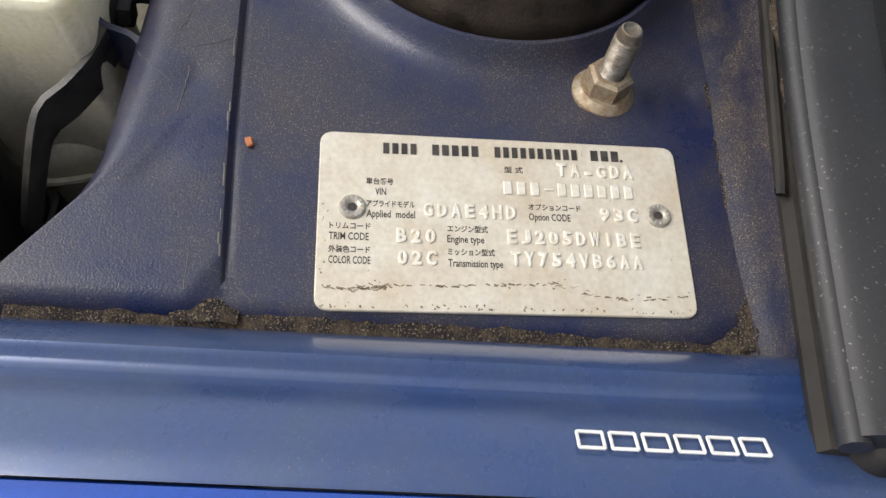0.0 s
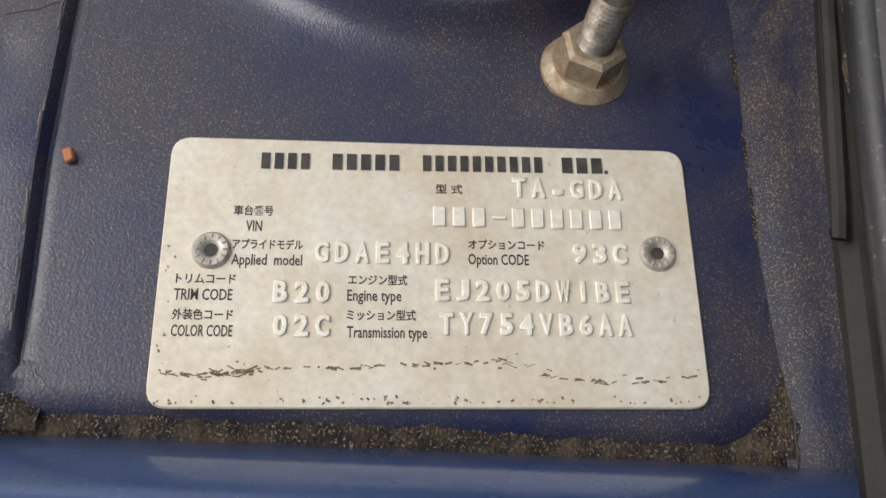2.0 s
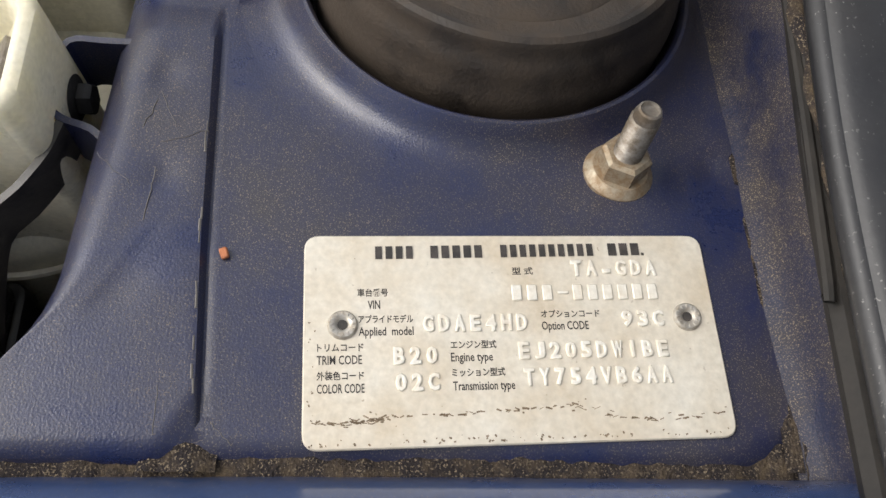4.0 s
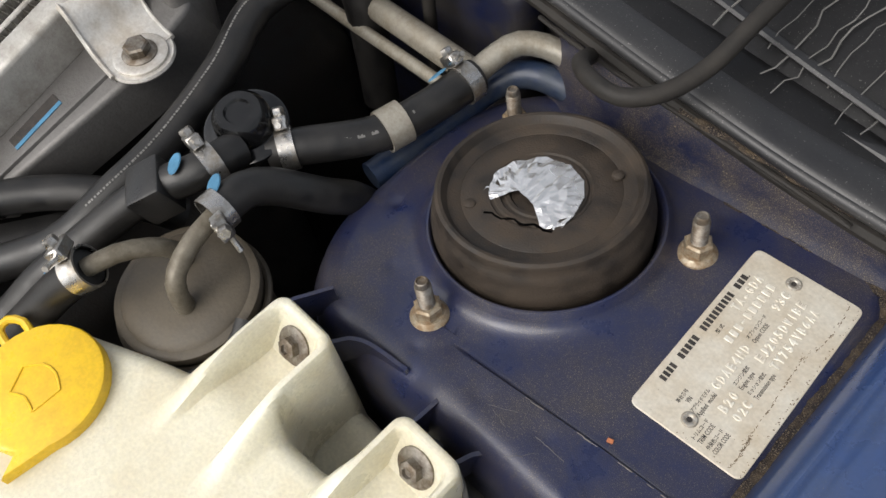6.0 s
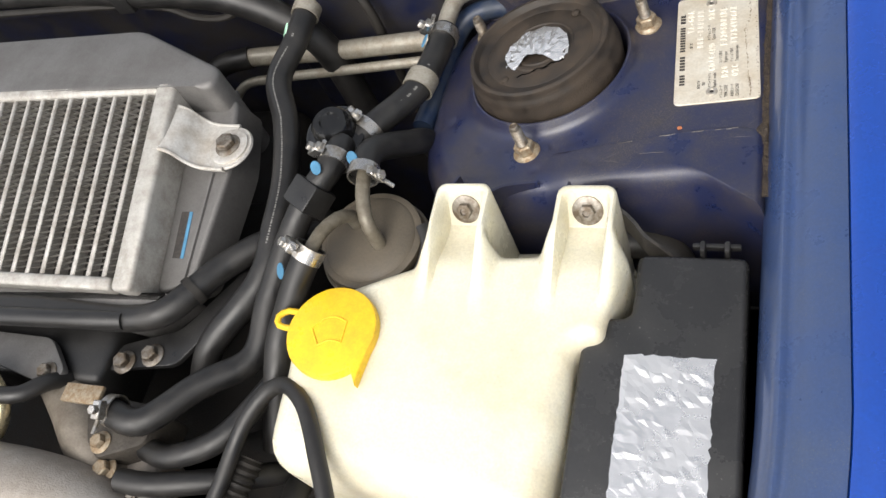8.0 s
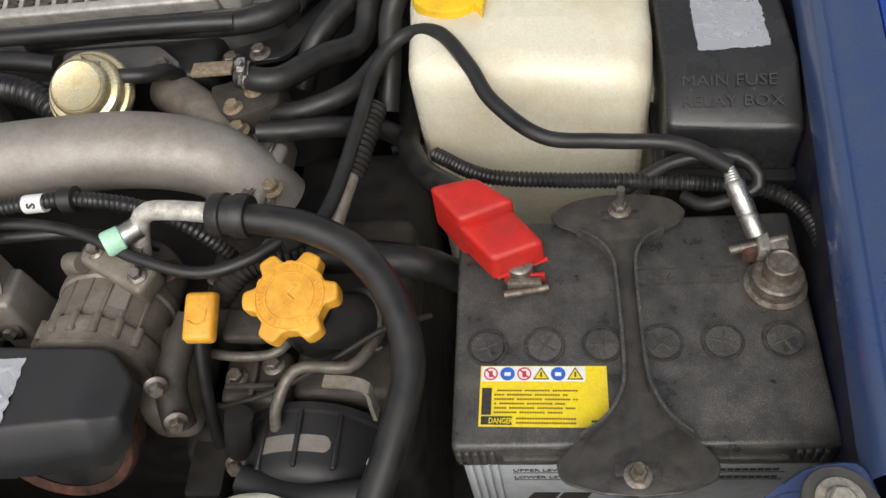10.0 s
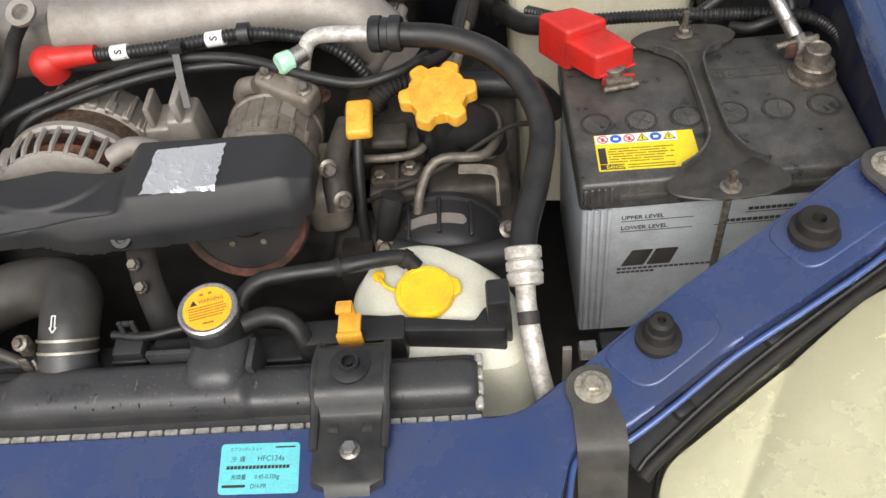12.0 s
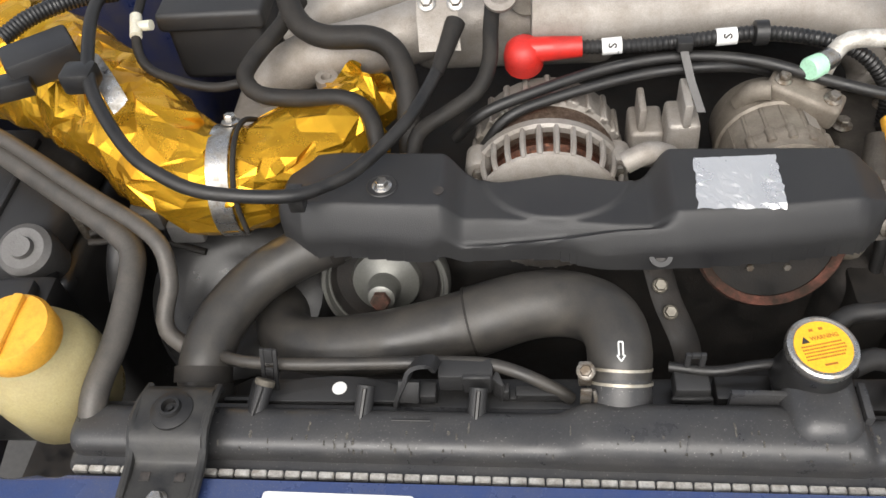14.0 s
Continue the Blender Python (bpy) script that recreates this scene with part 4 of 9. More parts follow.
for k in range(6):
    part("letter_bar", join(*[moved(tube([p, q], 0.00042, 6, smooth=False), SM @ Matrix.Translation((0.0073 * k, 0, 0.0002))) for p, q in
                              (((0, -0.0024, 0), (0.0056, -0.0024, 0)), ((0.0056, -0.0024, 0), (0.0056, 0.0024, 0)), ((0.0056, 0.0024, 0), (0, 0.0024, 0)), ((0, 0.0024, 0), (0, -0.0024, 0)))]), LABEL_WHITE, fender_sign)

# ---------------------------------------------------------------- washer tank
tank = thing("washer_tank", (0.49, 0.62, 0.55), "yellowed translucent washer fluid tank bolted to the tower", "fluid tank")
BODY = [(0.404, 0.556), (0.586, 0.536), (0.592, 0.60), (0.590, 0.660), (0.612, 0.684), (0.617, 0.705), (0.604, 0.709), (0.545, 0.706), (0.50, 0.700), (0.462, 0.688), (0.402, 0.660)]
EARS = [(0.4895, 0.5270, 0.7475, 0.8850), (0.5705, 0.6080, 0.7470, 0.8835)]


def tank_shape(px, py):
    """Outline distance and top height of the moulded tank with its two open ears."""
    d = polygon_distance(px, py, rounded(BODY, 0.022, 5))
    top = 0.868 - 0.0015 * np.sin(px * 60) - 0.10 * np.clip(0.60 - py, 0, 1)
    soft = 0.009 + 0.015 * blend(0.660, 0.610, py)
    for x0, x1, y1, zt in EARS:
        e = box_distance(px, py, x0, x1, 0.650, y1, 0.007)
        d = soft_min(d, e, 0.016)
        near = blend(0.012, -0.001, e) * blend(0.668, 0.690, py)
        soft = soft * (1 - near) + 0.0026 * near
        climb = blend(0.660, 0.722, py)
        wall = top + (zt - top) * climb * blend(0.010, 0.0, e)
        pocket = box_distance(px, py, x0 + 0.0048, x1 - 0.0048, 0.55, y1 - 0.0052, 0.005)
        floor = top + (0.8620 - top) * blend(0.690, 0.722, py) + 1.44 * np.clip(py - 0.7285, 0, 0.02)
        k = blend(0.0014, -0.0016, pocket)
        top = wall * (1 - k) + np.minimum(floor, wall) * k
    u = np.clip((d + soft) / soft, 0, 1)
    return d, top - soft * (1 - np.sqrt(1 - u * u * 0.998))


body = relief(tank_shape, (0.396, 0.626, 0.528, 0.752), 0.0013, [lambda p: (p.x, p.y, 0.82), lambda p: (0.50 + (p.x - 0.50) * 0.99, 0.62 + (p.y - 0.62) * 0.99, 0.70), lambda p: (0.50 + (p.x - 0.50) * 0.97, 0.62 + (p.y - 0.62) * 0.97, 0.50)])
part("body", body, TANK, tank)
for x0, x1, y1, zt in EARS:
    m = along(((x0 + x1) / 2, 0.7350, 0.8716), (0, -0.82, 0.57))
    screw = part("screw", join(lathe([(0.0054, 0.0010), (0.0054, 0.0056), (0.0042, 0.0064), (0.0026, 0.0064), (0.0022, 0.0050), (0, 0.0050)], 6, m)), STEEL_DULL, tank, "greyed screw in the ear")
    part("screw_washer", lathe([(0.0098, 0), (0.0098, 0.0010), (0.0072, 0.0018), (0.005, 0.0018)], 28, m), STEEL_DULL, screw)
low = prism(rounded([(0.440, 0.58), (0.612, 0.58), (0.616, 0.690), (0.616, 0.716), (0.606, 0.738), (0.585, 0.742), (0.505, 0.744), (0.455, 0.715)], 0.016, 5), 0.50, 0.806, 0.010, 4)
part("lower_body", low, TANK, tank, "lower half of the yellowed tank")
part("seam", tube([(0.6165, 0.690, 0.790), (0.6165, 0.714, 0.790), (0.607, 0.7385, 0.790), (0.585, 0.7425, 0.790), (0.505, 0.7445, 0.790)], 0.0016, 6), TANK, tank)
part("filler_neck", lathe([(0.027, 0.82), (0.027, 0.868)], 28, Matrix.Translation((0.437, 0.640, 0))), TANK, tank)
cap = part("cap", lathe([(0.026, 0.862), (0.026, 0.866)], 24, Matrix.Translation((0.437, 0.640, 0))), YELLOW, tank, "bright yellow cap with an embossed wiper symbol")
outline = [(0.437 + 0.0315 * math.cos(radians(a)), 0.640 + 0.0315 * math.sin(radians(a))) for a in range(-20, 311, 10)] + [(0.4635, 0.6055)]
part("lid", prism(outline, 0.864, 0.8745, 0.002, 2), YELLOW, cap)
part("tab", tube([(0.412, 0.651, 0.872), (0.402, 0.652, 0.873), (0.396, 0.647, 0.874), (0.398, 0.641, 0.873), (0.408, 0.640, 0.872)], 0.0022, 8), YELLOW, cap)
sym = join(tube([(0.424, 0.640, 0.8746), (0.430, 0.6475, 0.8746), (0.4385, 0.6495, 0.8746), (0.447, 0.6465, 0.8746)], 0.0007, 6),
           tube([(0.424, 0.640, 0.8746), (0.431, 0.629, 0.8746)], 0.0007, 6, smooth=False), tube([(0.447, 0.6465, 0.8746), (0.447, 0.632, 0.8746)], 0.0007, 6, smooth=False),
           tube([(0.431, 0.629, 0.8746), (0.438, 0.633, 0.8746), (0.447, 0.632, 0.8746)], 0.0007, 6))
part("wiper_symbol", sym, YELLOW, cap)

# ---------------------------------------------------------------- fuse box
fuse = thing("fuse_box", (0.645, 0.60, 0.60), "black plastic fuse box with silver tape on its lid", "fuse box")
lid = prism(rounded([(0.594, 0.510), (0.688, 0.503), (0.685, 0.713), (0.621, 0.713), (0.621, 0.670), (0.594, 0.668)], 0.006, 4), 0.792, 0.858, 0.004, 3)
bmesh.ops.bisect_plane(lid, geom=lid.verts[:] + lid.edges[:] + lid.faces[:], plane_co=(0, 0.550, 0), plane_no=(0, 1, 0))
for v in lid.verts:
    if v.co.z > 0.80 and v.co.y < 0.550:
        v.co.z -= 0.55 * (0.550 - v.co.y)
part("lid", lid, FUSE_BLACK, fuse)
part("base", prism(rounded([(0.598, 0.508), (0.696, 0.502), (0.694, 0.715), (0.623, 0.715), (0.600, 0.67)], 0.006, 4), 0.62, 0.791, 0.002), BLACK, fuse)
part("rim", prism(rounded([(0.590, 0.499), (0.700, 0.492), (0.694, 0.716), (0.619, 0.716), (0.619, 0.672), (0.590, 0.672)], 0.006, 4), 0.781, 0.791, 0.002), BLACK, fuse)
for x in (0.657, 0.671):
    part("latch", rbox(x, x + 0.003, 0.714, 0.721, 0.835, 0.862, 0.0008), BLACK, fuse)
part("latch", rbox(0.652, 0.680, 0.7205, 0.7235, 0.850, 0.855, 0.0008), BLACK, fuse)
fm = Matrix.Translation((0.602, 0.5325, 0.8487)) @ pose(0, 0, 0, 28.8, 0, -3)
letters("MAIN FUSE", 0.0120, fm @ Matrix.Translation((0.003, 0.003, 0)), "moulded_lettering", BLACK, fuse, 0.0006, width=1.12)
letters("RELAY BOX", 0.0120, fm @ Matrix.Translation((0.003, -0.012, 0)), "moulded_lettering", BLACK, fuse, 0.0006, width=1.12)
tp = bmesh.new()
bmesh.ops.create_grid(tp, x_segments=16, y_segments=26, size=0.5)
random.seed(17)
for v in tp.verts:
    inside = abs(v.co.x) < 0.49 and abs(v.co.y) < 0.49
    x, y = v.co.x * 0.050 + 0.0009 * random.uniform(-1, 1), v.co.y * 0.084 + 0.0009 * random.uniform(-1, 1)
    crease = 0.0009 * max(0.0, 1 - 6 * abs(noise.noise(Vector((x * 70, y * 60, 2)))))
    v.co = Vector((0.645 + x, 0.604 + y, 0.8585 + (crease + 0.00022 * random.random() if inside else 0.0)))
bmesh.ops.triangulate(tp, faces=tp.faces[:], quad_method="ALTERNATE")
part("tape", tp, FOIL, fuse, "crinkled silver tape", smooth=False)
# ---------------------------------------------------------------- battery
HOLD_PALE = mat("dusty_plug_slot", (0.075, 0.070, 0.062), 0.6, bump=0.1)
BRIGHT_LEAD = mat("greyed_lead", (0.34, 0.33, 0.31), 0.5, 0.5, second=(0.20, 0.17, 0.13), amount=0.35, scale=200, bump=0.3)
bat = thing("battery", (0.5585, 0.372, 0.60), "dusty car battery with a black lid and silver-grey case", "battery")
BX0, BX1, BY0, BY1, BZ = 0.4425, 0.6745, 0.286, 0.459, 0.800
part("case", rbox(BX0 + 0.003, BX1 - 0.003, BY0 + 0.003, BY1 - 0.003, 0.592, 0.770, 0.004, 3), BATTERY_CASE, bat, "silver-grey battery case")
for k in range(4):
    part("case_rib", rbox(BX0 + 0.007 + 0.0055 * k, BX0 + 0.0105 + 0.0055 * k, BY0 + 0.0005, BY0 + 0.004, 0.598, 0.768, 0.001), BATTERY_CASE, bat)
part("lid", rbox(BX0, BX1, BY0, BY1, 0.7685, BZ, 0.0045, 3), BATTERY_TOP, bat, "dusty black battery lid")
for x0, x1 in ((BX0 + 0.003, BX0 + 0.030), (0.648, 0.671)):
    for k in range(int((x1 - x0) / 0.0052)):
        part("lid_tooth", rbox(x0 + k * 0.0052, x0 + k * 0.0052 + 0.0032, BY0 - 0.0024, BY0 + 0.002, 0.780, 0.796, 0.0007, 1), BATTERY_TOP, bat)
for x0, x1 in ((0.474, 0.512), (0.602, 0.645)):
    part("lid_grip", rbox(x0, x1, BY0 - 0.003, BY0 + 0.002, 0.781, 0.788, 0.0012, 2), BATTERY_TOP, bat)
for k in range(6):
    x = 0.4645 + 0.0376 * k
    m = Matrix.Translation((x, 0.356, BZ))
    pl = part("vent_plug", lathe([(0.0134, 0.0), (0.0134, 0.0006), (0.0131, 0.0012), (0.0125, 0.0012), (0.0122, 0.0002), (0.0112, 0.0002), (0.0108, 0.0013), (0, 0.0013)], 40, m), BATTERY_TOP, bat)
    part("plug_gap", lathe([(0.0136, 0.0013), (0.0136, 0.0015), (0.0121, 0.0015), (0.0121, 0.0013)], 40, m, False), INK, pl)
    for a in (20 + 37 * k, 110 + 37 * k):
        part("slot", moved(rbox(-0.0080, 0.0080, -0.0008, 0.0008, 0.0011, 0.0019, 0.0003, 1), m @ pose(0, 0, 0, 0, 0, a)), HOLD_PALE, pl)
lab = part("label", prism([(0.4595, 0.3005), (0.5405, 0.2985), (0.5410, 0.3405), (0.4605, 0.3425)], BZ + 0.0001, BZ + 0.0004), LABEL_YELLOW, bat, "yellow warning label", smooth=False)
LM = Matrix.Translation((0.4600, 0.3005, BZ + 0.00045)) @ pose(0, 0, 0, 0, 0, -1.4)
part("white_strip", moved(rbox(0.0003, 0.0665, 0.0310, 0.0415, 0, 0.0002, 0), LM), LABEL_WHITE, lab, smooth=False)
for k in range(6):
    cx = 0.0062 + 0.0108 * k
    cm = LM @ Matrix.Translation((cx, 0.0362, 0.0002))
    if k in (0, 2):
        part("warning_sign", join(lathe([(0.0046, 0), (0.0046, 0.0002), (0.0037, 0.0002), (0.0037, 0)], 24, cm, False), moved(rbox(-0.004, 0.004, -0.0005, 0.0005, 0, 0.0002, 0), cm @ pose(0, 0, 0, 0, 0, -45)),
                                  moved(rbox(-0.0012, 0.0012, -0.0024, 0.0020, 0, 0.00015, 0), cm)), LABEL_RED, lab, smooth=False)
    elif k in (1, 4):
        part("warning_sign", lathe([(0.0047, 0), (0.0047, 0.0002), (0, 0.0002)], 24, cm), LABEL_BLUE, lab, smooth=False)
        part("symbol", moved(rbox(-0.0020, 0.0020, -0.0016, 0.0010, 0.0002, 0.0004, 0), cm), LABEL_WHITE, lab, smooth=False)
    else:
        part("warning_sign", moved(prism([(-0.0052, -0.0040), (0.0052, -0.0040), (0, 0.0048)], 0, 0.0002), cm), INK, lab, smooth=False)
        part("symbol", moved(prism([(-0.0040, -0.0033), (0.0040, -0.0033), (0, 0.0034)], 0.0002, 0.0004), cm), LABEL_YELLOW, lab, smooth=False)
        part("symbol", moved(rbox(-0.0005, 0.0005, -0.0024, 0.0012, 0.0004, 0.0006, 0), cm), INK, lab, smooth=False)
part("print_block", moved(rbox(0.0010, 0.0072, 0.0078, 0.0262, 0, 0.0002, 0), LM), INK, lab, smooth=False)
rows = [(0.009 + 0.0016 * k, 0.0103 + 0.0016 * k, 0.0245 - 0.0030 * r, 0.0011) for r in range(6) for k in range(34) if (k * 7 + r * 5) % 11 and k < 34 - (r * 5) % 9]
part("print_bar", bars(rows, LM), OLIVE, lab, smooth=False)
part("danger_block", moved(rbox(0.0010, 0.0205, 0.0012, 0.0068, 0, 0.0002, 0), LM), INK, lab, smooth=False)
letters("DANGER", 0.0052, LM @ Matrix.Translation((0.0058, 0.0021, 0.00025)), "lettering", LABEL_YELLOW, lab, 0.00005, bold=0.0001, width=0.72)
part("print_bar", bars([(0.023 + 0.0017 * k, 0.0244 + 0.0017 * k, y, 0.0012) for y in (0.0054, 0.0025) for k in range(22)], LM), OLIVE, lab, smooth=False)
part("print_bar", bars([(0.0695 + 0.0017 * k, 0.0709 + 0.0017 * k, 0.004, 0.0014) for k in range(6)], LM), INK, lab, smooth=False)
# case print on the front
CM = Matrix.Translation((0.4780, BY0 + 0.0028, 0.7460)) @ pose(0, 0, 0, 90, 0, 0)
letters("UPPER LEVEL", 0.0062, CM @ Matrix.Translation((0, 0.0068, 0)), "lettering", INK, bat, 0.0001, bold=0.0001)
letters("LOWER LEVEL", 0.0062, CM @ Matrix.Translation((0, -0.0060, 0)), "lettering", INK, bat, 0.0001, bold=0.0001)
part("level_line", bars([(0, 0.060, 0.0045, 0.0007), (0, 0.060, -0.0083, 0.0007), (0.102, 0.172, 0.0045, 0.0007), (0.078, 0.172, -0.0083, 0.0007)], CM), INK, bat, smooth=False)
part("script_bar", bars([(0.104 + 0.0046 * k, 0.1078 + 0.0046 * k, 0.0088, 0.0036) for k in range(14)] + [(0.082 + 0.0046 * k, 0.0858 + 0.0046 * k, -0.0042, 0.0036) for k in range(19)], CM), INK, bat, smooth=False)
for pts in ([(0.000, 0), (0.020, 0), (0.0275, 0.021), (0.009, 0.021)], [(0.0225, 0), (0.043, 0), (0.0490, 0.021), (0.0295, 0.021)]):
    part("emblem", moved(prism(rounded(pts, 0.0015, 2), 0, 0.0002), CM @ Matrix.Translation((0.003, -0.055, 0))), INK, bat, "black maker's emblem", smooth=False)
part("script_bar", bars([(0.0046 * k, 0.0036 + 0.0046 * k, -0.0590, 0.0026) for k in range(18)] + [(0.0042 * k, 0.0034 + 0.0042 * k, -0.0640, 0.0026) for k in range(8)], CM), INK, bat, smooth=False)
# raised code and sign on the lid
part("code_frame", join(rbox(0.566, 0.632, 0.4005, 0.4013, BZ, BZ + 0.0010, 0), rbox(0.566, 0.632, 0.4125, 0.4133, BZ, BZ + 0.0010, 0), rbox(0.566, 0.5668, 0.4013, 0.4125, BZ, BZ + 0.0010, 0), rbox(0.6312, 0.632, 0.4013, 0.4125, BZ, BZ + 0.0010, 0)), WORN_LID, bat)
letters("75D", 0.0095, Matrix.Translation((0.590, 0.4105, BZ)) @ pose(0, 0, 0, 0, 0, 180), "moulded_lettering", WORN_LID, bat, 0.0006, width=1.15)
part("sign", rbox(0.614, 0.620, 0.4060, 0.4075, BZ, BZ + 0.0010, 0), WORN_LID, bat)
part("sign", join(rbox(0.511, 0.517, 0.4060, 0.4075, BZ, BZ + 0.0010, 0), rbox(0.5132, 0.5147, 0.4035, 0.4059, BZ, BZ + 0.0010, 0), rbox(0.5132, 0.5147, 0.4076, 0.4100, BZ, BZ + 0.0010, 0)), WORN_LID, bat)

# hold-down bar
hold = thing("battery_holder", (0.557, 0.37, BZ), "grey painted steel hold-down bar across the battery", "battery bracket")
lobe = [(0.506, 0.275), (0.510, 0.262), (0.532, 0.2555), (0.556, 0.254), (0.580, 0.256), (0.600, 0.264), (0.602, 0.276), (0.590, 0.288), (0.577, 0.299), (0.5690, 0.314), (0.5650, 0.335), (0.5645, 0.400), (0.5665, 0.420),
        (0.573, 0.432), (0.586, 0.440), (0.600, 0.449), (0.604, 0.458), (0.594, 0.470), (0.575, 0.475), (0.545, 0.475), (0.522, 0.470), (0.508, 0.459), (0.512, 0.450), (0.527, 0.442), (0.541, 0.432), (0.549, 0.419), (0.5510, 0.400), (0.5510, 0.335), (0.547, 0.314), (0.537, 0.299), (0.522, 0.288)]
HOLD = mat("grey_bracket_paint", (0.023, 0.022, 0.020), 0.40, second=(0.062, 0.055, 0.045), amount=0.26, scale=90, bump=0.3, spread=0.22)
part("bar", prism(rounded(lobe, 0.006, 3), BZ + 0.0042, BZ + 0.0066, 0.0008, 1, True), HOLD, hold)
for side in ([(0.522, 0.2895), (0.5365, 0.2998), (0.5468, 0.3145), (0.5512, 0.335), (0.5512, 0.400), (0.5490, 0.4185), (0.5412, 0.4315), (0.5275, 0.4412)],
             [(0.5895, 0.2890), (0.5775, 0.2998), (0.5692, 0.3145), (0.5648, 0.335), (0.5643, 0.400), (0.5662, 0.4195), (0.5728, 0.4312), (0.5855, 0.4392)]):
    part("flange", ribbon(glide([(x, y, BZ + 0.0085) for x, y in side], 0.004), (0, 0, 1), 0.0042, 0.0020), BATTERY_TOP, hold)
part("slot", rbox(0.541, 0.568, 0.2655, 0.2745, BZ + 0.0067, BZ + 0.0071, 0.0003), INK, hold)
part("slot", rbox(0.545, 0.572, 0.452, 0.460, BZ + 0.0067, BZ + 0.0071, 0.0003), INK, hold)
for (x, y, top) in ((0.554, 0.266, 0.022), (0.558, 0.461, 0.030)):
    m = Matrix.Translation((x, y, BZ + 0.0068))
    r = part("clamp_rod", tube([(x, y, 0.640), (x, y, BZ + top)], 0.003, 10, smooth=False), STEEL_DULL, hold)
    part("nut", bolt_head(m, 0.0055, 0.005), STEEL_DULL, r)

# terminals
red = thing("terminal_cover", (0.485, 0.43, 0.815), "red plastic cover over the positive battery terminal", "terminal cover")


def hood(name, corners, z0, z1, r):
    """A rounded plastic hood over four corners, drawn in slightly at the top."""
    bm = bmesh.new()
    cx, cy = sum(c[0] for c in corners) / 4, sum(c[1] for c in corners) / 4
    rings = []
    for z, inset in ((z0, 0.0), (z1 - r, 0.0006), (z1 - 0.6 * r, 0.0010), (z1 - 0.25 * r, 0.0022), (z1, 0.0046), (z1 + 0.0003, 0.010)):
        k = 1 - inset / 0.020
        rings.append([bm.verts.new((cx + (x - cx) * k, cy + (y - cy) * k, z)) for x, y in rounded(corners, 0.005, 5)])
    for a, b in zip(rings, rings[1:]):
        for i in range(len(a)):
            j = (i + 1) % len(a)
            bm.faces.new((a[i], a[j], b[j], b[i]))
    c = bm.verts.new((cx, cy, z1 + 0.0003))
    for i in range(len(rings[-1])):
        bm.faces.new((rings[-1][i], rings[-1][(i + 1) % len(rings[-1])], c))
    return part(name, bm, RED, red)


hood("rear_hood", [(0.424, 0.463), (0.458, 0.470), (0.487, 0.446), (0.448, 0.430)], 0.802, 0.8425, 0.004)
hood("front_hood", [(0.4440, 0.434), (0.482, 0.4485), (0.506, 0.416), (0.470, 0.402)], 0.811, 0.8345, 0.004)
part("lip", tube([(0.472, 0.403, 0.8125), (0.506, 0.417, 0.8125)], 0.0016, 8, smooth=False), RED, red)
pos = thing("positive_terminal", (0.485, 0.405, BZ), "lead terminal clamp with red edged washer", "battery terminal")
part("post", lathe([(0.010, 0), (0.0095, 0.016), (0.008, 0.017), (0, 0.017)], 24, Matrix.Translation((0.487, 0.412, BZ))), STEEL_DULL, pos)
part("clamp", rbox(0.478, 0.502, 0.397, 0.404, BZ + 0.001, BZ + 0.012, 0.002), STEEL_DULL, pos)
part("bolt", tube([(0.476, 0.393, BZ + 0.006), (0.506, 0.398, BZ + 0.006)], 0.0028, 10, smooth=False), STEEL_DULL, pos)
part("insulator", rbox(0.4760, 0.5040, 0.4045, 0.4075, BZ + 0.001, BZ + 0.011, 0.001), RED, pos)
neg = thing("negative_terminal", (0.654, 0.398, BZ), "grey lead negative terminal with a corroded clamp and crimped cable", "battery terminal")
part("post", lathe([(0.020, -0.001), (0.020, 0.002), (0.0165, 0.003), (0.0165, 0.013), (0.0150, 0.0145), (0.0108, 0.0150), (0.0100, 0.027), (0.0090, 0.028), (0.0080, 0.0268), (0, 0.0266)], 36, Matrix.Translation((0.654, 0.397, BZ))), STEEL_DULL, neg)
part("clamp", rbox(0.632, 0.645, 0.409, 0.419, BZ + 0.008, BZ + 0.022, 0.003), RUST, neg, "rusty clamp end")
part("clamp_jaw", join(rbox(0.642, 0.650, 0.408, 0.424, BZ + 0.006, BZ + 0.026, 0.002), rbox(0.648, 0.662, 0.411, 0.421, BZ + 0.008, BZ + 0.022, 0.002)), BRIGHT_LEAD, neg, "grey lead clamp jaw")
part("bolt", tube([(0.624, 0.4125, BZ + 0.020), (0.662, 0.421, BZ + 0.020)], 0.0030, 10, smooth=False), STEEL_DULL, neg)
part("crimp_sleeve", lathe([(0.0062, 0), (0.0066, 0.002), (0.0066, 0.014), (0.0060, 0.0155), (0.0066, 0.017), (0.0066, 0.037), (0.0058, 0.039)], 24, along((0.6432, 0.4220, 0.8223), (-0.33, 0.72, 0.52))), STEEL, neg)
part("strands", tube([(0.6300, 0.4500, 0.8425), (0.6285, 0.4560, 0.846), (0.627, 0.461, 0.8485)], (0.0058, 0.0036), 12, ridge=0.0005, pitch=0.002), BARE_WIRE, neg)
# ---------------------------------------------------------------- radiator support and front rails
BLACK_STEEL = mat("black_painted_steel", (0.014, 0.014, 0.0145), 0.36, second=(0.042, 0.040, 0.036), amount=0.26, scale=50, bump=0.15, spread=0.2)
SCUFF = mat("pale_scuff", (0.13, 0.12, 0.10), 0.7, second=(0.06, 0.056, 0.05), amount=0.5, scale=700, bump=0.1)
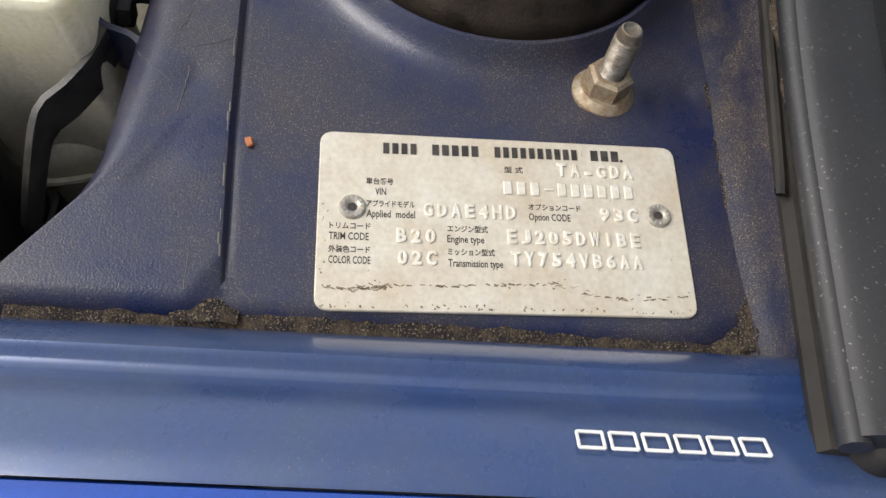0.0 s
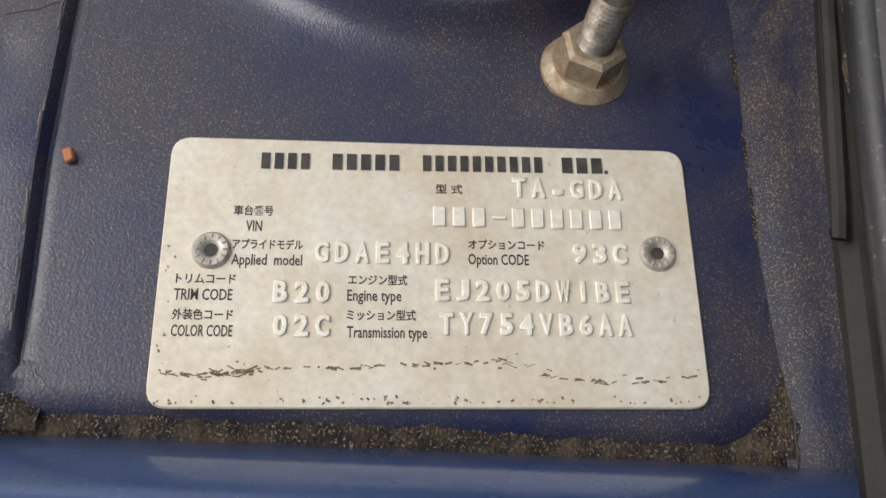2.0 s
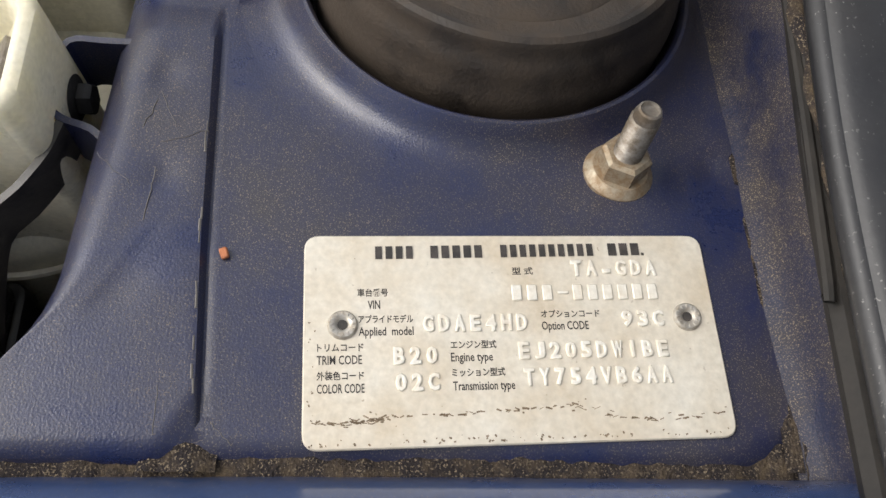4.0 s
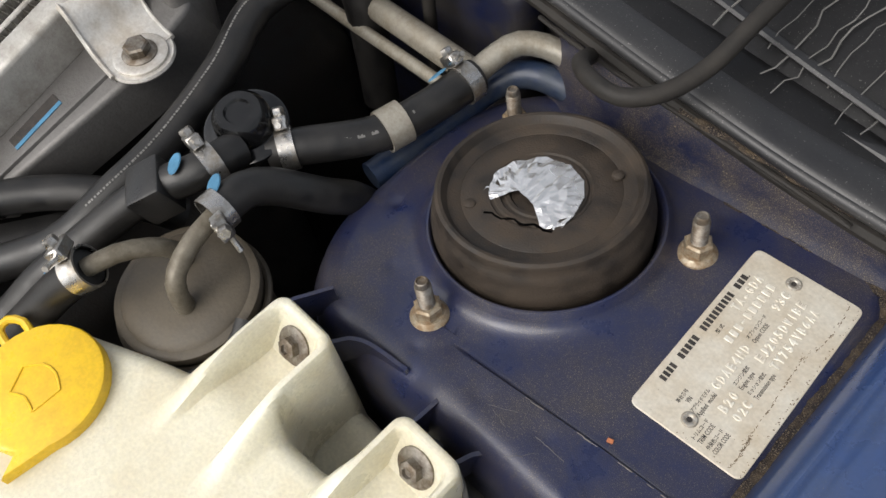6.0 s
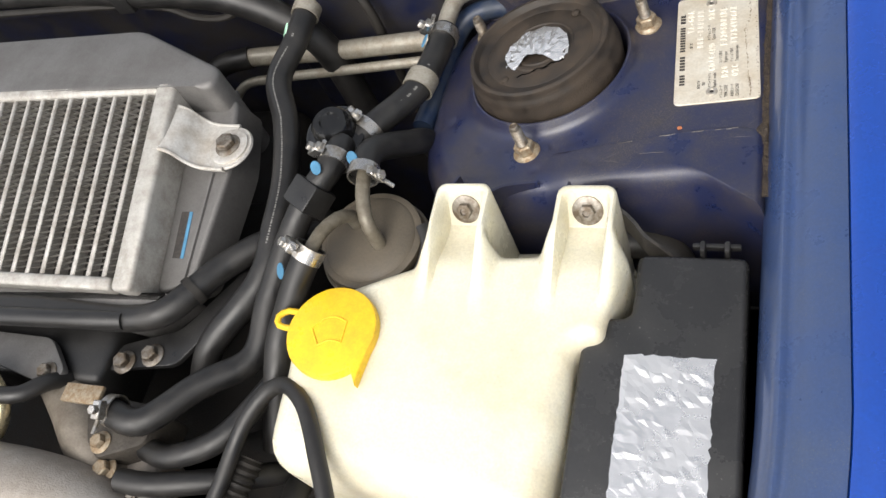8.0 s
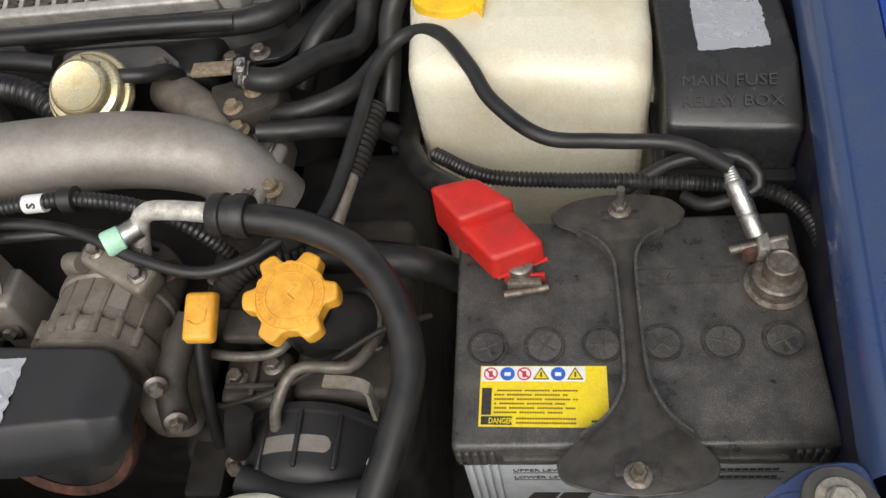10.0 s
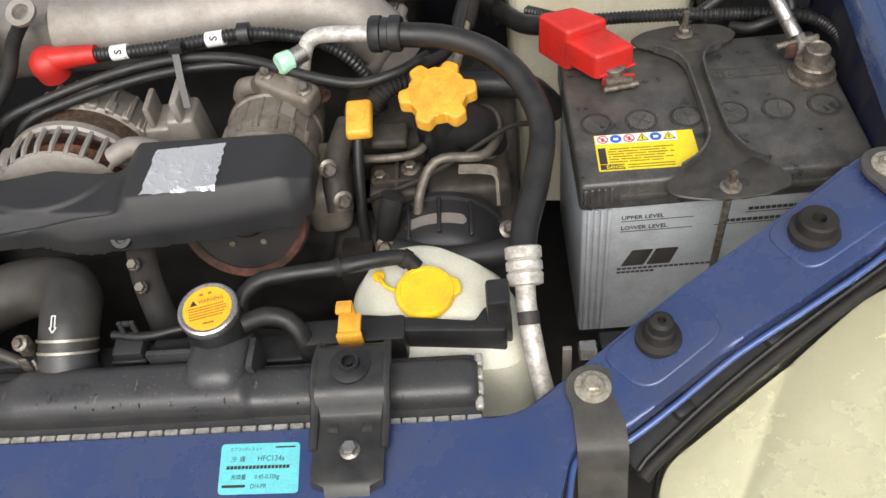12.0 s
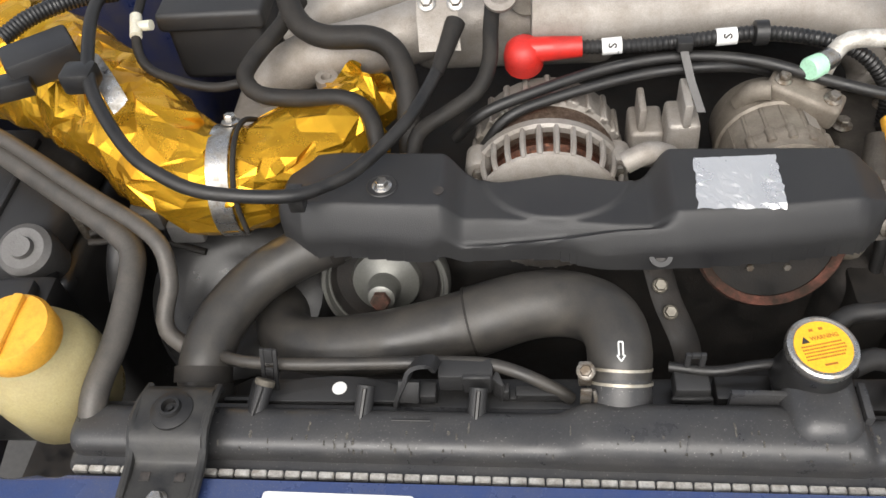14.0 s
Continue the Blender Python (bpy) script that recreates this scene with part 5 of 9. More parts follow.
BRIGHT_ZINC = mat("dull_bright_zinc", (0.48, 0.45, 0.38), 0.4, 0.5, second=(0.28, 0.24, 0.18), amount=0.35, scale=200, bump=0.2)
edge = [(-0.30, 0.00), (0.30, 0.00), (0.37, 0.012), (0.398, 0.032), (0.4120, 0.0740), (0.4420, 0.0790), (0.4760, 0.0975), (0.5210, 0.1255), (0.5710, 0.1495), (0.6260, 0.1775), (0.675, 0.212),
        (0.668, 0.262), (0.640, 0.262), (0.618, 0.246), (0.570, 0.218), (0.50, 0.180), (0.45, 0.150), (0.415, 0.126), (0.38, 0.106), (0.345, 0.1040), (0.0, 0.1085), (-0.345, 0.1130), (-0.38, 0.108),
        (-0.45, 0.150), (-0.57, 0.218), (-0.64, 0.262), (-0.68, 0.205), (-0.57, 0.150), (-0.475, 0.098), (-0.42, 0.040), (-0.37, 0.012)]


def support_z(x, y):
    a = abs(x)
    return 0.768 + (0.012 * min(1, max(0, (a - 0.34) / 0.09))) + max(0, a - 0.43) * 0.27


def support_sheet():
    """The blue cross panel and its two rising side rails, folded down at the edges."""
    base = prism(rounded(edge, 0.010, 3), 0.0, 0.012, 0.004, 3)
    bmesh.ops.triangulate(base, faces=[f for f in base.faces if len(f.verts) > 4])
    bmesh.ops.subdivide_edges(base, edges=[e for e in base.edges if e.calc_length() > 0.05], cuts=3)
    for v in base.verts:
        v.co.z = support_z(v.co.x, v.co.y) - 0.012 + v.co.z
    return base


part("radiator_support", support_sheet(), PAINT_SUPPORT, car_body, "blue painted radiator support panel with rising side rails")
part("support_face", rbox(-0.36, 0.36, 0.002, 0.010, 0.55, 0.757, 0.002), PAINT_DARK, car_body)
FRONT_EDGE = [(0.30, 0.001), (0.37, 0.013), (0.398, 0.033), (0.4120, 0.0745), (0.4420, 0.0800), (0.4760, 0.0985), (0.5210, 0.1265), (0.5710, 0.1505), (0.6260, 0.1785), (0.675, 0.213)]
for s in (1, -1):
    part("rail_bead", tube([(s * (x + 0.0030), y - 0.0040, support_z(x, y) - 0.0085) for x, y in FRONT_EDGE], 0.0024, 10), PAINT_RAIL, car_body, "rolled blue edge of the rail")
    for pad in ([(0.436, 0.1385), (0.502, 0.1795), (0.523, 0.1385), (0.464, 0.1025)], [(0.560, 0.2105), (0.634, 0.2525), (0.664, 0.2085), (0.580, 0.1665)]):
        bm = prism(rounded(pad, 0.016, 5), 0.0, 0.0022, 0.0020, 4)
        for v in bm.verts:
            v.co = Vector((s * v.co.x, v.co.y, support_z(v.co.x, v.co.y) - 0.0005 + v.co.z))
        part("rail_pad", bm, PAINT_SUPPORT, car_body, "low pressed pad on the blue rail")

lamp = thing("headlamp", (0.55, 0.05, 0.70), "clear headlamp with pale reflectors below the blue rail", "headlamp")
LENS_LINE = rounded([(0.460, 0.048), (0.471, 0.079), (0.650, 0.197), (0.80, 0.200), (0.78, 0.02), (0.62, -0.10), (0.47, -0.09)], 0.03, 5)
CLEAR = bpy.data.materials.new("clear_lamp_lens")
CLEAR.use_nodes = True
cb = CLEAR.node_tree.nodes["Principled BSDF"]
cb.inputs["Base Color"].default_value = (0.95, 0.95, 0.88, 1)
cb.inputs["Roughness"].default_value = 0.12
cb.inputs["Transmission Weight"].default_value = 1.0
cb.inputs["IOR"].default_value = 1.12
lens = bmesh.new()
rings = []
for z, k in ((0.690, 1.0), (0.742, 1.0), (0.7485, 0.99), (0.7525, 0.965), (0.755, 0.90), (0.757, 0.6), (0.758, 0.2)):
    rings.append([lens.verts.new((0.63 + (x - 0.63) * k, 0.05 + (y - 0.05) * k, z + 0.20 * (x - 0.455) - 0.10 * max(0.0, 0.04 - y))) for x, y in LENS_LINE])
for a, b in zip(rings, rings[1:]):
    for i in range(len(a)):
        lens.faces.new((a[i], a[(i + 1) % len(a)], b[(i + 1) % len(a)], b[i]))
lens.faces.new(rings[-1])
bmesh.ops.recalc_face_normals(lens, faces=lens.faces)
bmesh.ops.solidify(lens, geom=lens.faces[:], thickness=0.002)
part("lens", lens, CLEAR, lamp, "clear curved lens").visible_shadow = False
part("housing", prism([(0.63 + (x - 0.63) * 0.97, 0.05 + (y - 0.05) * 0.97) for x, y in LENS_LINE], 0.62, 0.715, 0.004, 2), LAMP_PLASTIC, lamp, "pale yellowed housing")


def lamp_folds(px, py):
    """Outline and height of the folded reflector: long troughs that fan out, and a slow swell."""
    d = polygon_distance(px, py, [(0.63 + (x - 0.63) * 0.97, 0.05 + (y - 0.05) * 0.97) for x, y in LENS_LINE])
    turn = np.arctan2(py + 0.16, px - 0.40)
    z = 0.722 + 0.20 * (px - 0.455) - 0.10 * np.clip(0.04 - py, 0, 1) + 0.010 * np.sqrt(np.abs(np.sin(turn * 6.0)) + 0.01) + 0.007 * np.sin(turn * 3.1 + 14 * px)
    return d, z


part("reflector", relief(lamp_folds, (0.445, 0.81, -0.115, 0.215), 0.003, [lambda p: (p.x, p.y, p.z - 0.02)]), LAMP_CHROME, lamp, "bright folded reflector")
tr = thing("lamp_seal", (0.55, 0.12, 0.77), "black plastic trim strip between rail and headlamp", "plastic trim")
STRIP = [(0.4500, 0.0680, 0.7600), (0.4635, 0.080, 0.765), (0.5235, 0.121, 0.782), (0.5935, 0.161, 0.802), (0.6635, 0.198, 0.820), (0.7135, 0.225, 0.834)]
part("strip", ribbon(glide(STRIP, 0.01), (0.55, -0.83, -0.10), 0.012, 0.004), BLACK, tr)
part("bead", tube([(x + 0.0060, y - 0.0095, z - 0.002) for x, y, z in STRIP], 0.0048, 12), RUBBER, tr)
part("inner_lip", tube([(x + 0.0035, y - 0.0055, z + 0.003) for x, y, z in STRIP], 0.0018, 8), BLACK, tr)
for x, y in ((0.487, 0.100), (0.553, 0.140), (0.611, 0.172)):
    part("rib", moved(rbox(-0.008, 0.008, -0.0075, 0.0075, -0.004, 0.009, 0.003), Matrix.Translation((x, y, 0.770 + (x - 0.49) * 0.28)) @ pose(0, 0, 0, 0, 0, 33)), BLACK, tr)

STRAP = mat("weathered_strap_paint", (0.040, 0.039, 0.038), 0.5, second=(0.085, 0.078, 0.066), amount=0.32, scale=60, bump=0.25, spread=0.22)
bk = thing("rail_bracket", (0.43, 0.09, 0.78), "grey steel strap bolted over the blue rail", "bracket")
zb = support_z(0.430, 0.114)
part("strap", join(lathe([(0.0185, 0.0), (0.0188, 0.0015), (0.0180, 0.003), (0, 0.003)], 32, Matrix.Translation((0.430, 0.114, zb + 0.0005))),
                   ribbon(glide([(0.430, 0.114, zb + 0.0014), (0.431, 0.096, zb + 0.0026), (0.431, 0.084, zb + 0.003), (0.431, 0.0725, zb + 0.001), (0.431, 0.0685, zb - 0.006), (0.431, 0.0655, zb - 0.022), (0.431, 0.058, zb - 0.050), (0.431, 0.048, zb - 0.090)], 0.004), (1, 0.0, 0), 0.0165, 0.003)), STRAP, bk)
part("washer", lathe([(0.0125, 0), (0.0125, 0.0012), (0.0105, 0.0018), (0, 0.0018)], 32, Matrix.Translation((0.430, 0.114, zb + 0.0036))), BRIGHT_ZINC, bk)
part("bolt", bolt_head(Matrix.Translation((0.430, 0.114, zb + 0.0054)), 0.0066, 0.004, 1.2), BRIGHT_ZINC, bk)
bk2 = thing("rail_bracket", (0.65, 0.235, 0.835), "dark steel bracket bolted on the blue rail end", "bracket")
zs = support_z(0.650, 0.234)
part("strap", join(lathe([(0.0190, 0.0), (0.0193, 0.0015), (0.0185, 0.003), (0, 0.003)], 32, Matrix.Translation((0.650, 0.238, zs + 0.0035))),
                   ribbon(glide([(0.650, 0.238, zs + 0.0044), (0.656, 0.224, zs + 0.005), (0.662, 0.210, zs + 0.003), (0.670, 0.192, zs - 0.016), (0.678, 0.172, zs - 0.045)], 0.004), (0.92, 0.39, 0), 0.0190, 0.003)), STRAP, bk2)
part("washer", lathe([(0.0125, 0), (0.0125, 0.0012), (0.0105, 0.0018), (0, 0.0018)], 32, Matrix.Translation((0.650, 0.238, zs + 0.0066))), BRIGHT_ZINC, bk2)
part("bolt", bolt_head(Matrix.Translation((0.650, 0.238, zs + 0.0084)), 0.0066, 0.004, 1.2), BRIGHT_ZINC, bk2)


def bump_stop(x, y, hole):
    z = support_z(x, y) + 0.0024
    t = thing("rubber_stop", (x, y, z), "round black rubber stop in the blue rail", "rubber stop", "rubber stops on the rail")
    m = Matrix.Translation((x, y, z))
    part("body", lathe([(0.0175, -0.002), (0.0175, 0.003), (0.0135, 0.0045), (0.0130, 0.0125), (0.0115, 0.0140), (0.0050, 0.0140), (0.0042, 0.008), (0, 0.0078)] if hole else
                       [(0.016, -0.002), (0.016, 0.003), (0.0115, 0.005), (0.0100, 0.012), (0.0085, 0.013), (0.0080, 0.020), (0.0055, 0.022), (0.003, 0.022), (0.0025, 0.018), (0, 0.018)], 32, m), RUBBER, t)


bump_stop(0.592, 0.200, True)
bump_stop(0.478, 0.142, False)

lb = thing("refrigerant_label", (0.20, 0.078, 0.769), "turquoise refrigerant label on the blue radiator support", "sticker")
part("sheet", prism(rounded([(0.1745, 0.0605), (0.2295, 0.0585), (0.2275, 0.0955), (0.1720, 0.0975)], 0.003, 3), 0.7681, 0.7684), LABEL_CYAN, lb, smooth=False)
BM_ = Matrix.Translation((0.1755, 0.0615, 0.76845)) @ pose(0, 0, 0, 0, 0, -2)
for text, size, a, b in (("\u51b7  \u5a92", 0.0046, 0.004, 0.0225), ("\u5145\u586b\u91cf", 0.0042, 0.006, 0.0095), ("\u30a8\u30a2\u30b3\u30f3\u30c7\u30a3\u30b7\u30e7\u30ca", 0.0030, 0.002, 0.0305)):
    letters(text, size, BM_ @ Matrix.Translation((a, b, 0)), "lettering", INK, lb, 0.00004, width=0.85)
letters("HFC134a", 0.0058, BM_ @ Matrix.Translation((0.0225, 0.0225, 0)), "lettering", INK, lb, 0.00004, width=0.85)
letters("0.45-0.50kg", 0.0046, BM_ @ Matrix.Translation((0.0225, 0.0095, 0)), "lettering", INK, lb, 0.00004, width=0.8)
letters("DH-PR", 0.0046, BM_ @ Matrix.Translation((0.0205, 0.0028, 0)), "lettering", INK, lb, 0.00004, width=0.85)
for bar in [(0.002 + 0.0026 * k, 0.0040 + 0.0026 * k, y, 0.0024) for y, n in ((0.0180, 17),) for k in range(n)] + [(0.034, 0.048, 0.0325, 0.0010), (0.001, 0.017, 0.0045, 0.0018)]:
    part("script_bar", bars([bar], BM_), INK, lb, smooth=False)
wl_ = thing("service_label", (-0.15, 0.08, 0.769), "white service label with handwritten figures on the blue panel", "sticker")
part("sheet", prism(rounded([(-0.198, 0.058), (-0.098, 0.058), (-0.098, 0.1015), (-0.197, 0.1035)], 0.003, 3), 0.7681, 0.7684), LABEL_WHITE, wl_, smooth=False)
WM = Matrix.Translation((-0.196, 0.060, 0.76845))
for bar in [(0.030 + 0.0036 * k, 0.0330 + 0.0036 * k, 0.0375, 0.0030) for k in range(11)] + [(0.004 + 0.0028 * k, 0.0062 + 0.0028 * k, 0.028, 0.0022) for k in range(8)] + [(0.004 + 0.0028 * k, 0.0062 + 0.0028 * k, 0.016, 0.0022) for k in range(8)]:
    part("script_bar", bars([bar], WM), INK, wl_, smooth=False)
VIOLET = mat("violet_ink", (0.16, 0.03, 0.18), 0.5, bump=0)
part("handwriting_bar", bars([(0.034, 0.043, 0.029, 0.0055), (0.055, 0.060, 0.029, 0.0055), (0.072, 0.077, 0.029, 0.0055), (0.055, 0.078, 0.016, 0.006)], WM), VIOLET, wl_, smooth=False)

# ---------------------------------------------------------------- radiator
rad = thing("radiator", (0.0, 0.14, 0.45), "black plastic topped radiator with a crimped metal edge", "radiator")
tankb = bmesh.new()
rows = []


def tank_section(x):
    """Middle, half width, half-round height and end factor of the tank across x: low ends, a raised length under neck and cap."""
    e = min(1.0, max(0.0, (x + 0.345) / 0.011), max(0.0, (0.352 - x) / 0.011))
    e = 0.72 + 0.28 * math.sqrt(1 - (1 - e) ** 2)
    u = min(1.0, max(0.0, (x + 0.010) / 0.024)) * min(1.0, max(0.0, (0.190 - x) / 0.010))
    u = u * u * (3 - 2 * u)
    return 0.1420 + 0.0026 * u, e * (0.0185 + 0.0037 * u), e * (0.0175 + 0.0070 * u)


def tank_point(x, a, lift=0.0):
    mid, w, h = tank_section(x)
    return (x, mid - (w + lift) * math.copysign(abs(math.cos(a)) ** 0.7, math.cos(a)), 0.7545 + (h + lift) * math.sin(a) ** 0.7)


for x in [-0.345 + 0.0011 * i * i / 10 for i in range(11)] + [-0.32 + 0.02 * i for i in range(16)] + [-0.010 + 0.003 * i for i in range(9)] + [0.02 + 0.02 * i for i in range(8)] + [0.1655 + 0.0025 * i for i in range(11)] + [0.20 + 0.02 * i for i in range(7)] + [0.352 - 0.0011 * i * i / 10 for i in range(10, -1, -1)]:
    mid, w, h = tank_section(x)
    ring = [tankb.verts.new((x, mid - w, 0.747))] + [tankb.verts.new(tank_point(x, math.pi * i / 16)) for i in range(17)] + [tankb.verts.new((x, mid + w, 0.747))]
    rows.append(ring)
for p, q in zip(rows, rows[1:]):
    for i in range(len(p) - 1):
        tankb.faces.new((p[i], p[i + 1], q[i + 1], q[i]))
tankb.faces.new(rows[0])
tankb.faces.new(rows[-1])
part("top_tank", tankb, TANK_BLACK, rad)
random.seed(21)
for k in range(70):
    x = random.choice((random.uniform(-0.33, 0.34), random.gauss(0.13, 0.05), random.gauss(-0.13, 0.04)))
    if not -0.33 < x < 0.335:
        continue
    a0, run = random.uniform(0.5, 1.5), []
    span = random.uniform(0.04, 0.26)
    for i in range(5):
        a = a0 + span * i / 4
        run.append(tank_point(x + 0.0007 * math.sin(3 * i + k), a, 0.0001))
    part("scuff", tube(run, random.uniform(0.0002, 0.0012), 5, smooth=False, flat=0.25), SCUFF, rad, "pale scuff on the black tank")
part("tank_rib", tube([tank_point(-0.118, 1.75), tank_point(-0.092, 1.75)], 0.0008, 6, smooth=False), BLACK, rad)
for x, r in ((-0.022, 0.0), (0.072, 0.0)):
    part("mould_mark", tube([tank_point(x + 0.0006 * i, 0.55 + 0.14 * i, -0.0028) for i in range(7)], 0.0036, 8, flat=0.9), TANK_BLACK, rad)
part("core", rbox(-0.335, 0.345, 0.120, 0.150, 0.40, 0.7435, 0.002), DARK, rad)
part("header", prism(rounded([(-0.345, 0.1105), (0.353, 0.1105), (0.355, 0.168), (-0.345, 0.168)], 0.012, 5), 0.744, 0.7552, 0.001), TANK_BLACK, rad)
for k in range(60):
    x = -0.338 + 0.01155 * k
    part("crimp", rbox(x, x + 0.0104, 0.1100, 0.1150, 0.7556, 0.7600, 0.0008, 1), CRIMP, rad)
for k in range(4):
    part("crimp", rbox(0.3495, 0.3555, 0.120 + 0.012 * k, 0.130 + 0.012 * k, 0.7513, 0.7600, 0.0014, 1), CRIMP, rad)
# swelling and neck under the cap, outlet for the hose
part("filler_block", rbox(0.134, 0.187, 0.1290, 0.203, 0.750, 0.7890, 0.016, 5, 0.16), TANK_BLACK, rad)
part("filler_neck", lathe([(0.026, 0.770), (0.0225, 0.785), (0.0215, 0.798), (0.0190, 0.803)], 36, Matrix.Translation((0.1590, 0.1850, 0.001))), BLACK, rad)
part("filler_rib", prism([(0.105, 0.166), (0.140, 0.166), (0.140, 0.170), (0.105, 0.170)], 0.750, 0.781, 0.001), TANK_BLACK, rad)
part("filler_rib", prism([(0.184, 0.150), (0.189, 0.150), (0.189, 0.176), (0.184, 0.176)], 0.750, 0.782, 0.001), TANK_BLACK, rad)
part("outlet", tube([(0.0345, 0.164, 0.742), (0.0347, 0.1700, 0.757), (0.0350, 0.1780, 0.7660), (0.0352, 0.186, 0.771)], (0.0245, 0.0208), 28), TANK_BLACK, rad)
for x, y, z, dx in ((-0.217, 0.153, 0.768, 0.007), (-0.1405, 0.153, 0.768, 0.003), (-0.062, 0.153, 0.767, 0.002)):
    part("post", tube([(x, y - 0.005, z - 0.006), (x + dx, y + 0.018, z + 0.009)], (0.0068, 0.0062), 16, smooth=False), BLACK_MATT, rad)
    part("post_slot", tube([(x + 0.0005, y - 0.0065, z + 0.001), (x + dx + 0.0005, y + 0.0125, z + 0.0135)], 0.0016, 6, smooth=False), BLACK, rad)
part("post_ring", lathe([(0.0066, 0.0), (0.0072, 0.001), (0.0072, 0.004), (0.0062, 0.0048), (0, 0.0048)], 20, along((-0.2105, 0.170, 0.776), (0.007, 0.023, 0.015))), PIPE_DULL, rad, "dull metal ring on the post")
cm = along((0.1585, 0.1855, 0.8035), (0.03, -0.12, 1)) @ Matrix.Scale(0.915, 4)
rcp = part("cap", lathe([(0.0215, -0.004), (0.0245, -0.001), (0.0250, 0.003), (0.0240, 0.0058), (0.0222, 0.0068), (0.0200, 0.0062), (0, 0.0062)], 48, cm), STEEL, rad, "silver rimmed radiator cap")
lab_o = part("label", lathe([(0.0198, 0.0063), (0.0196, 0.0067), (0, 0.0067)], 48, cm), LABEL_AMBER, rcp, "orange warning label", smooth=False)
letters("WARNING", 0.0046, cm @ Matrix.Translation((-0.0065, 0.0055, 0.0068)), "lettering", BROWN_INK, lab_o, 0.00004, bold=0.00010, width=0.90)
part("warning_sign", moved(prism([(-0.0135, 0.0045), (-0.0075, 0.0045), (-0.0105, 0.0098)], 0.0067, 0.0069), cm), INK, lab_o, smooth=False)
part("print_bar", bars([(-0.015 + 0.0016 * k, -0.0138 + 0.0016 * k, y, 0.0012) for y, n in ((0.002, 18), (-0.0005, 19), (-0.003, 19), (-0.0055, 18), (-0.008, 17)) for k in range(n)] + [(-0.005, -0.002, 0.0135, 0.002), (0.002, 0.005, 0.0135, 0.002), (-0.005, 0.004, -0.0135, 0.0015)], cm @ Matrix.Translation((0, 0, 0.0067))), BROWN_INK, lab_o, smooth=False)


def rad_bracket(x):
    t = thing("radiator_bracket", (x, 0.11, 0.78), "black steel bracket holding the radiator over a rubber grommet", "bracket", "radiator brackets")
    shape = glide([(x, 0.168, 0.771), (x, 0.160, 0.786), (x, 0.150, 0.7895), (x, 0.128, 0.7895), (x, 0.119, 0.785), (x, 0.112, 0.776), (x, 0.104, 0.7735), (x, 0.070, 0.7735), (x, 0.060, 0.771), (x, 0.050, 0.762)], 0.004)
    s = ribbon(shape, (1, 0, 0), 0.0245, 0.003)
    for v in s.verts:
        if v.co.y < 0.075:
            v.co.x = x + (v.co.x - x) * (1 if v.co.y > 0.060 else 0.62)
    part("strap", s, BLACK_STEEL, t)
    for e in (-1, 1):
        part("flange", tube([(x + e * 0.0245, 0.164, 0.783), (x + e * 0.0255, 0.146, 0.789), (x + e * 0.0255, 0.128, 0.789), (x + e * 0.0250, 0.112, 0.778), (x + e * 0.0245, 0.085, 0.7745)], 0.0032, 8), BLACK_STEEL, t)
        part("hole", rbox(x + e * 0.012 - 0.0035, x + e * 0.012 + 0.0035, 0.097, 0.1035, 0.7751, 0.7756, 0.0002), INK, t)
    m = Matrix.Translation((x, 0.1405, 0.790))
    part("grommet", lathe([(0.0150, 0), (0.0146, 0.0022), (0.0105, 0.0040), (0.0078, 0.0044), (0.0070, 0.0074), (0.0052, 0.0076), (0.0046, 0.0030), (0.0020, 0.0028), (0.0018, 0.0050), (0, 0.0050)], 32, m), BLACK, t)
    part("bolt", bolt_head(Matrix.Translation((x + 0.001, 0.084, 0.775)), 0.0055, 0.004, 1.3), STEEL, t)


rad_bracket(0.264)
rad_bracket(-0.264)

# fan shroud edge behind the radiator
shr = thing("fan_shroud", (0.0, 0.20, 0.70), "black plastic fan shroud behind the radiator", "fan shroud")
part("top_edge", rbox(-0.23, 0.235, 0.174, 0.200, 0.735, 0.7515, 0.003), BLACK, shr)
part("panel", rbox(-0.30, 0.30, 0.186, 0.192, 0.42, 0.742, 0.003), BLACK, shr)
part("dot_plate", prism(rounded([(-0.222, 0.176), (-0.112, 0.176), (-0.118, 0.190), (-0.140, 0.1955), (-0.163, 0.1975), (-0.190, 0.195), (-0.215, 0.189)], 0.002, 3), 0.7545, 0.7580, 0.0008), BLACK_MATT, shr, "arched black plastic plate")
tab = part("slotted_tab", moved(join(rbox(-0.0060, -0.0030, -0.0012, 0.0012, 0, 0.046, 0.0006), rbox(0.0030, 0.0060, -0.0012, 0.0012, 0, 0.046, 0.0006), *[rbox(-0.0029, 0.0029, -0.0012, 0.0012, a, b, 0.0005) for a, b in ((0.0, 0.012), (0.020, 0.028), (0.033, 0.046))]), Matrix.Translation((-0.2115, 0.1850, 0.752)) @ pose(0, 0, 0, -12, 8, 0)), BLACK_MATT, shr)
loop = part("loop_clip", ribbon(glide([(-0.117, 0.176, 0.757), (-0.114, 0.178, 0.768), (-0.109, 0.1805, 0.779), (-0.105, 0.184, 0.789), (-0.099, 0.186, 0.7925), (-0.091, 0.1865, 0.792), (-0.088, 0.1875, 0.784)], 0.002), (0.25, 1, -0.45), 0.0070, 0.0030), BLACK_MATT, shr, "bent clip round the cable")
part("loop_pad", moved(rbox(-0.0075, 0.0075, -0.0022, 0.0022, -0.009, 0.008, 0.001), Matrix.Translation((-0.1085, 0.1785, 0.7685)) @ pose(0, 0, 0, -28, 6, 0)), BLACK_MATT, loop)
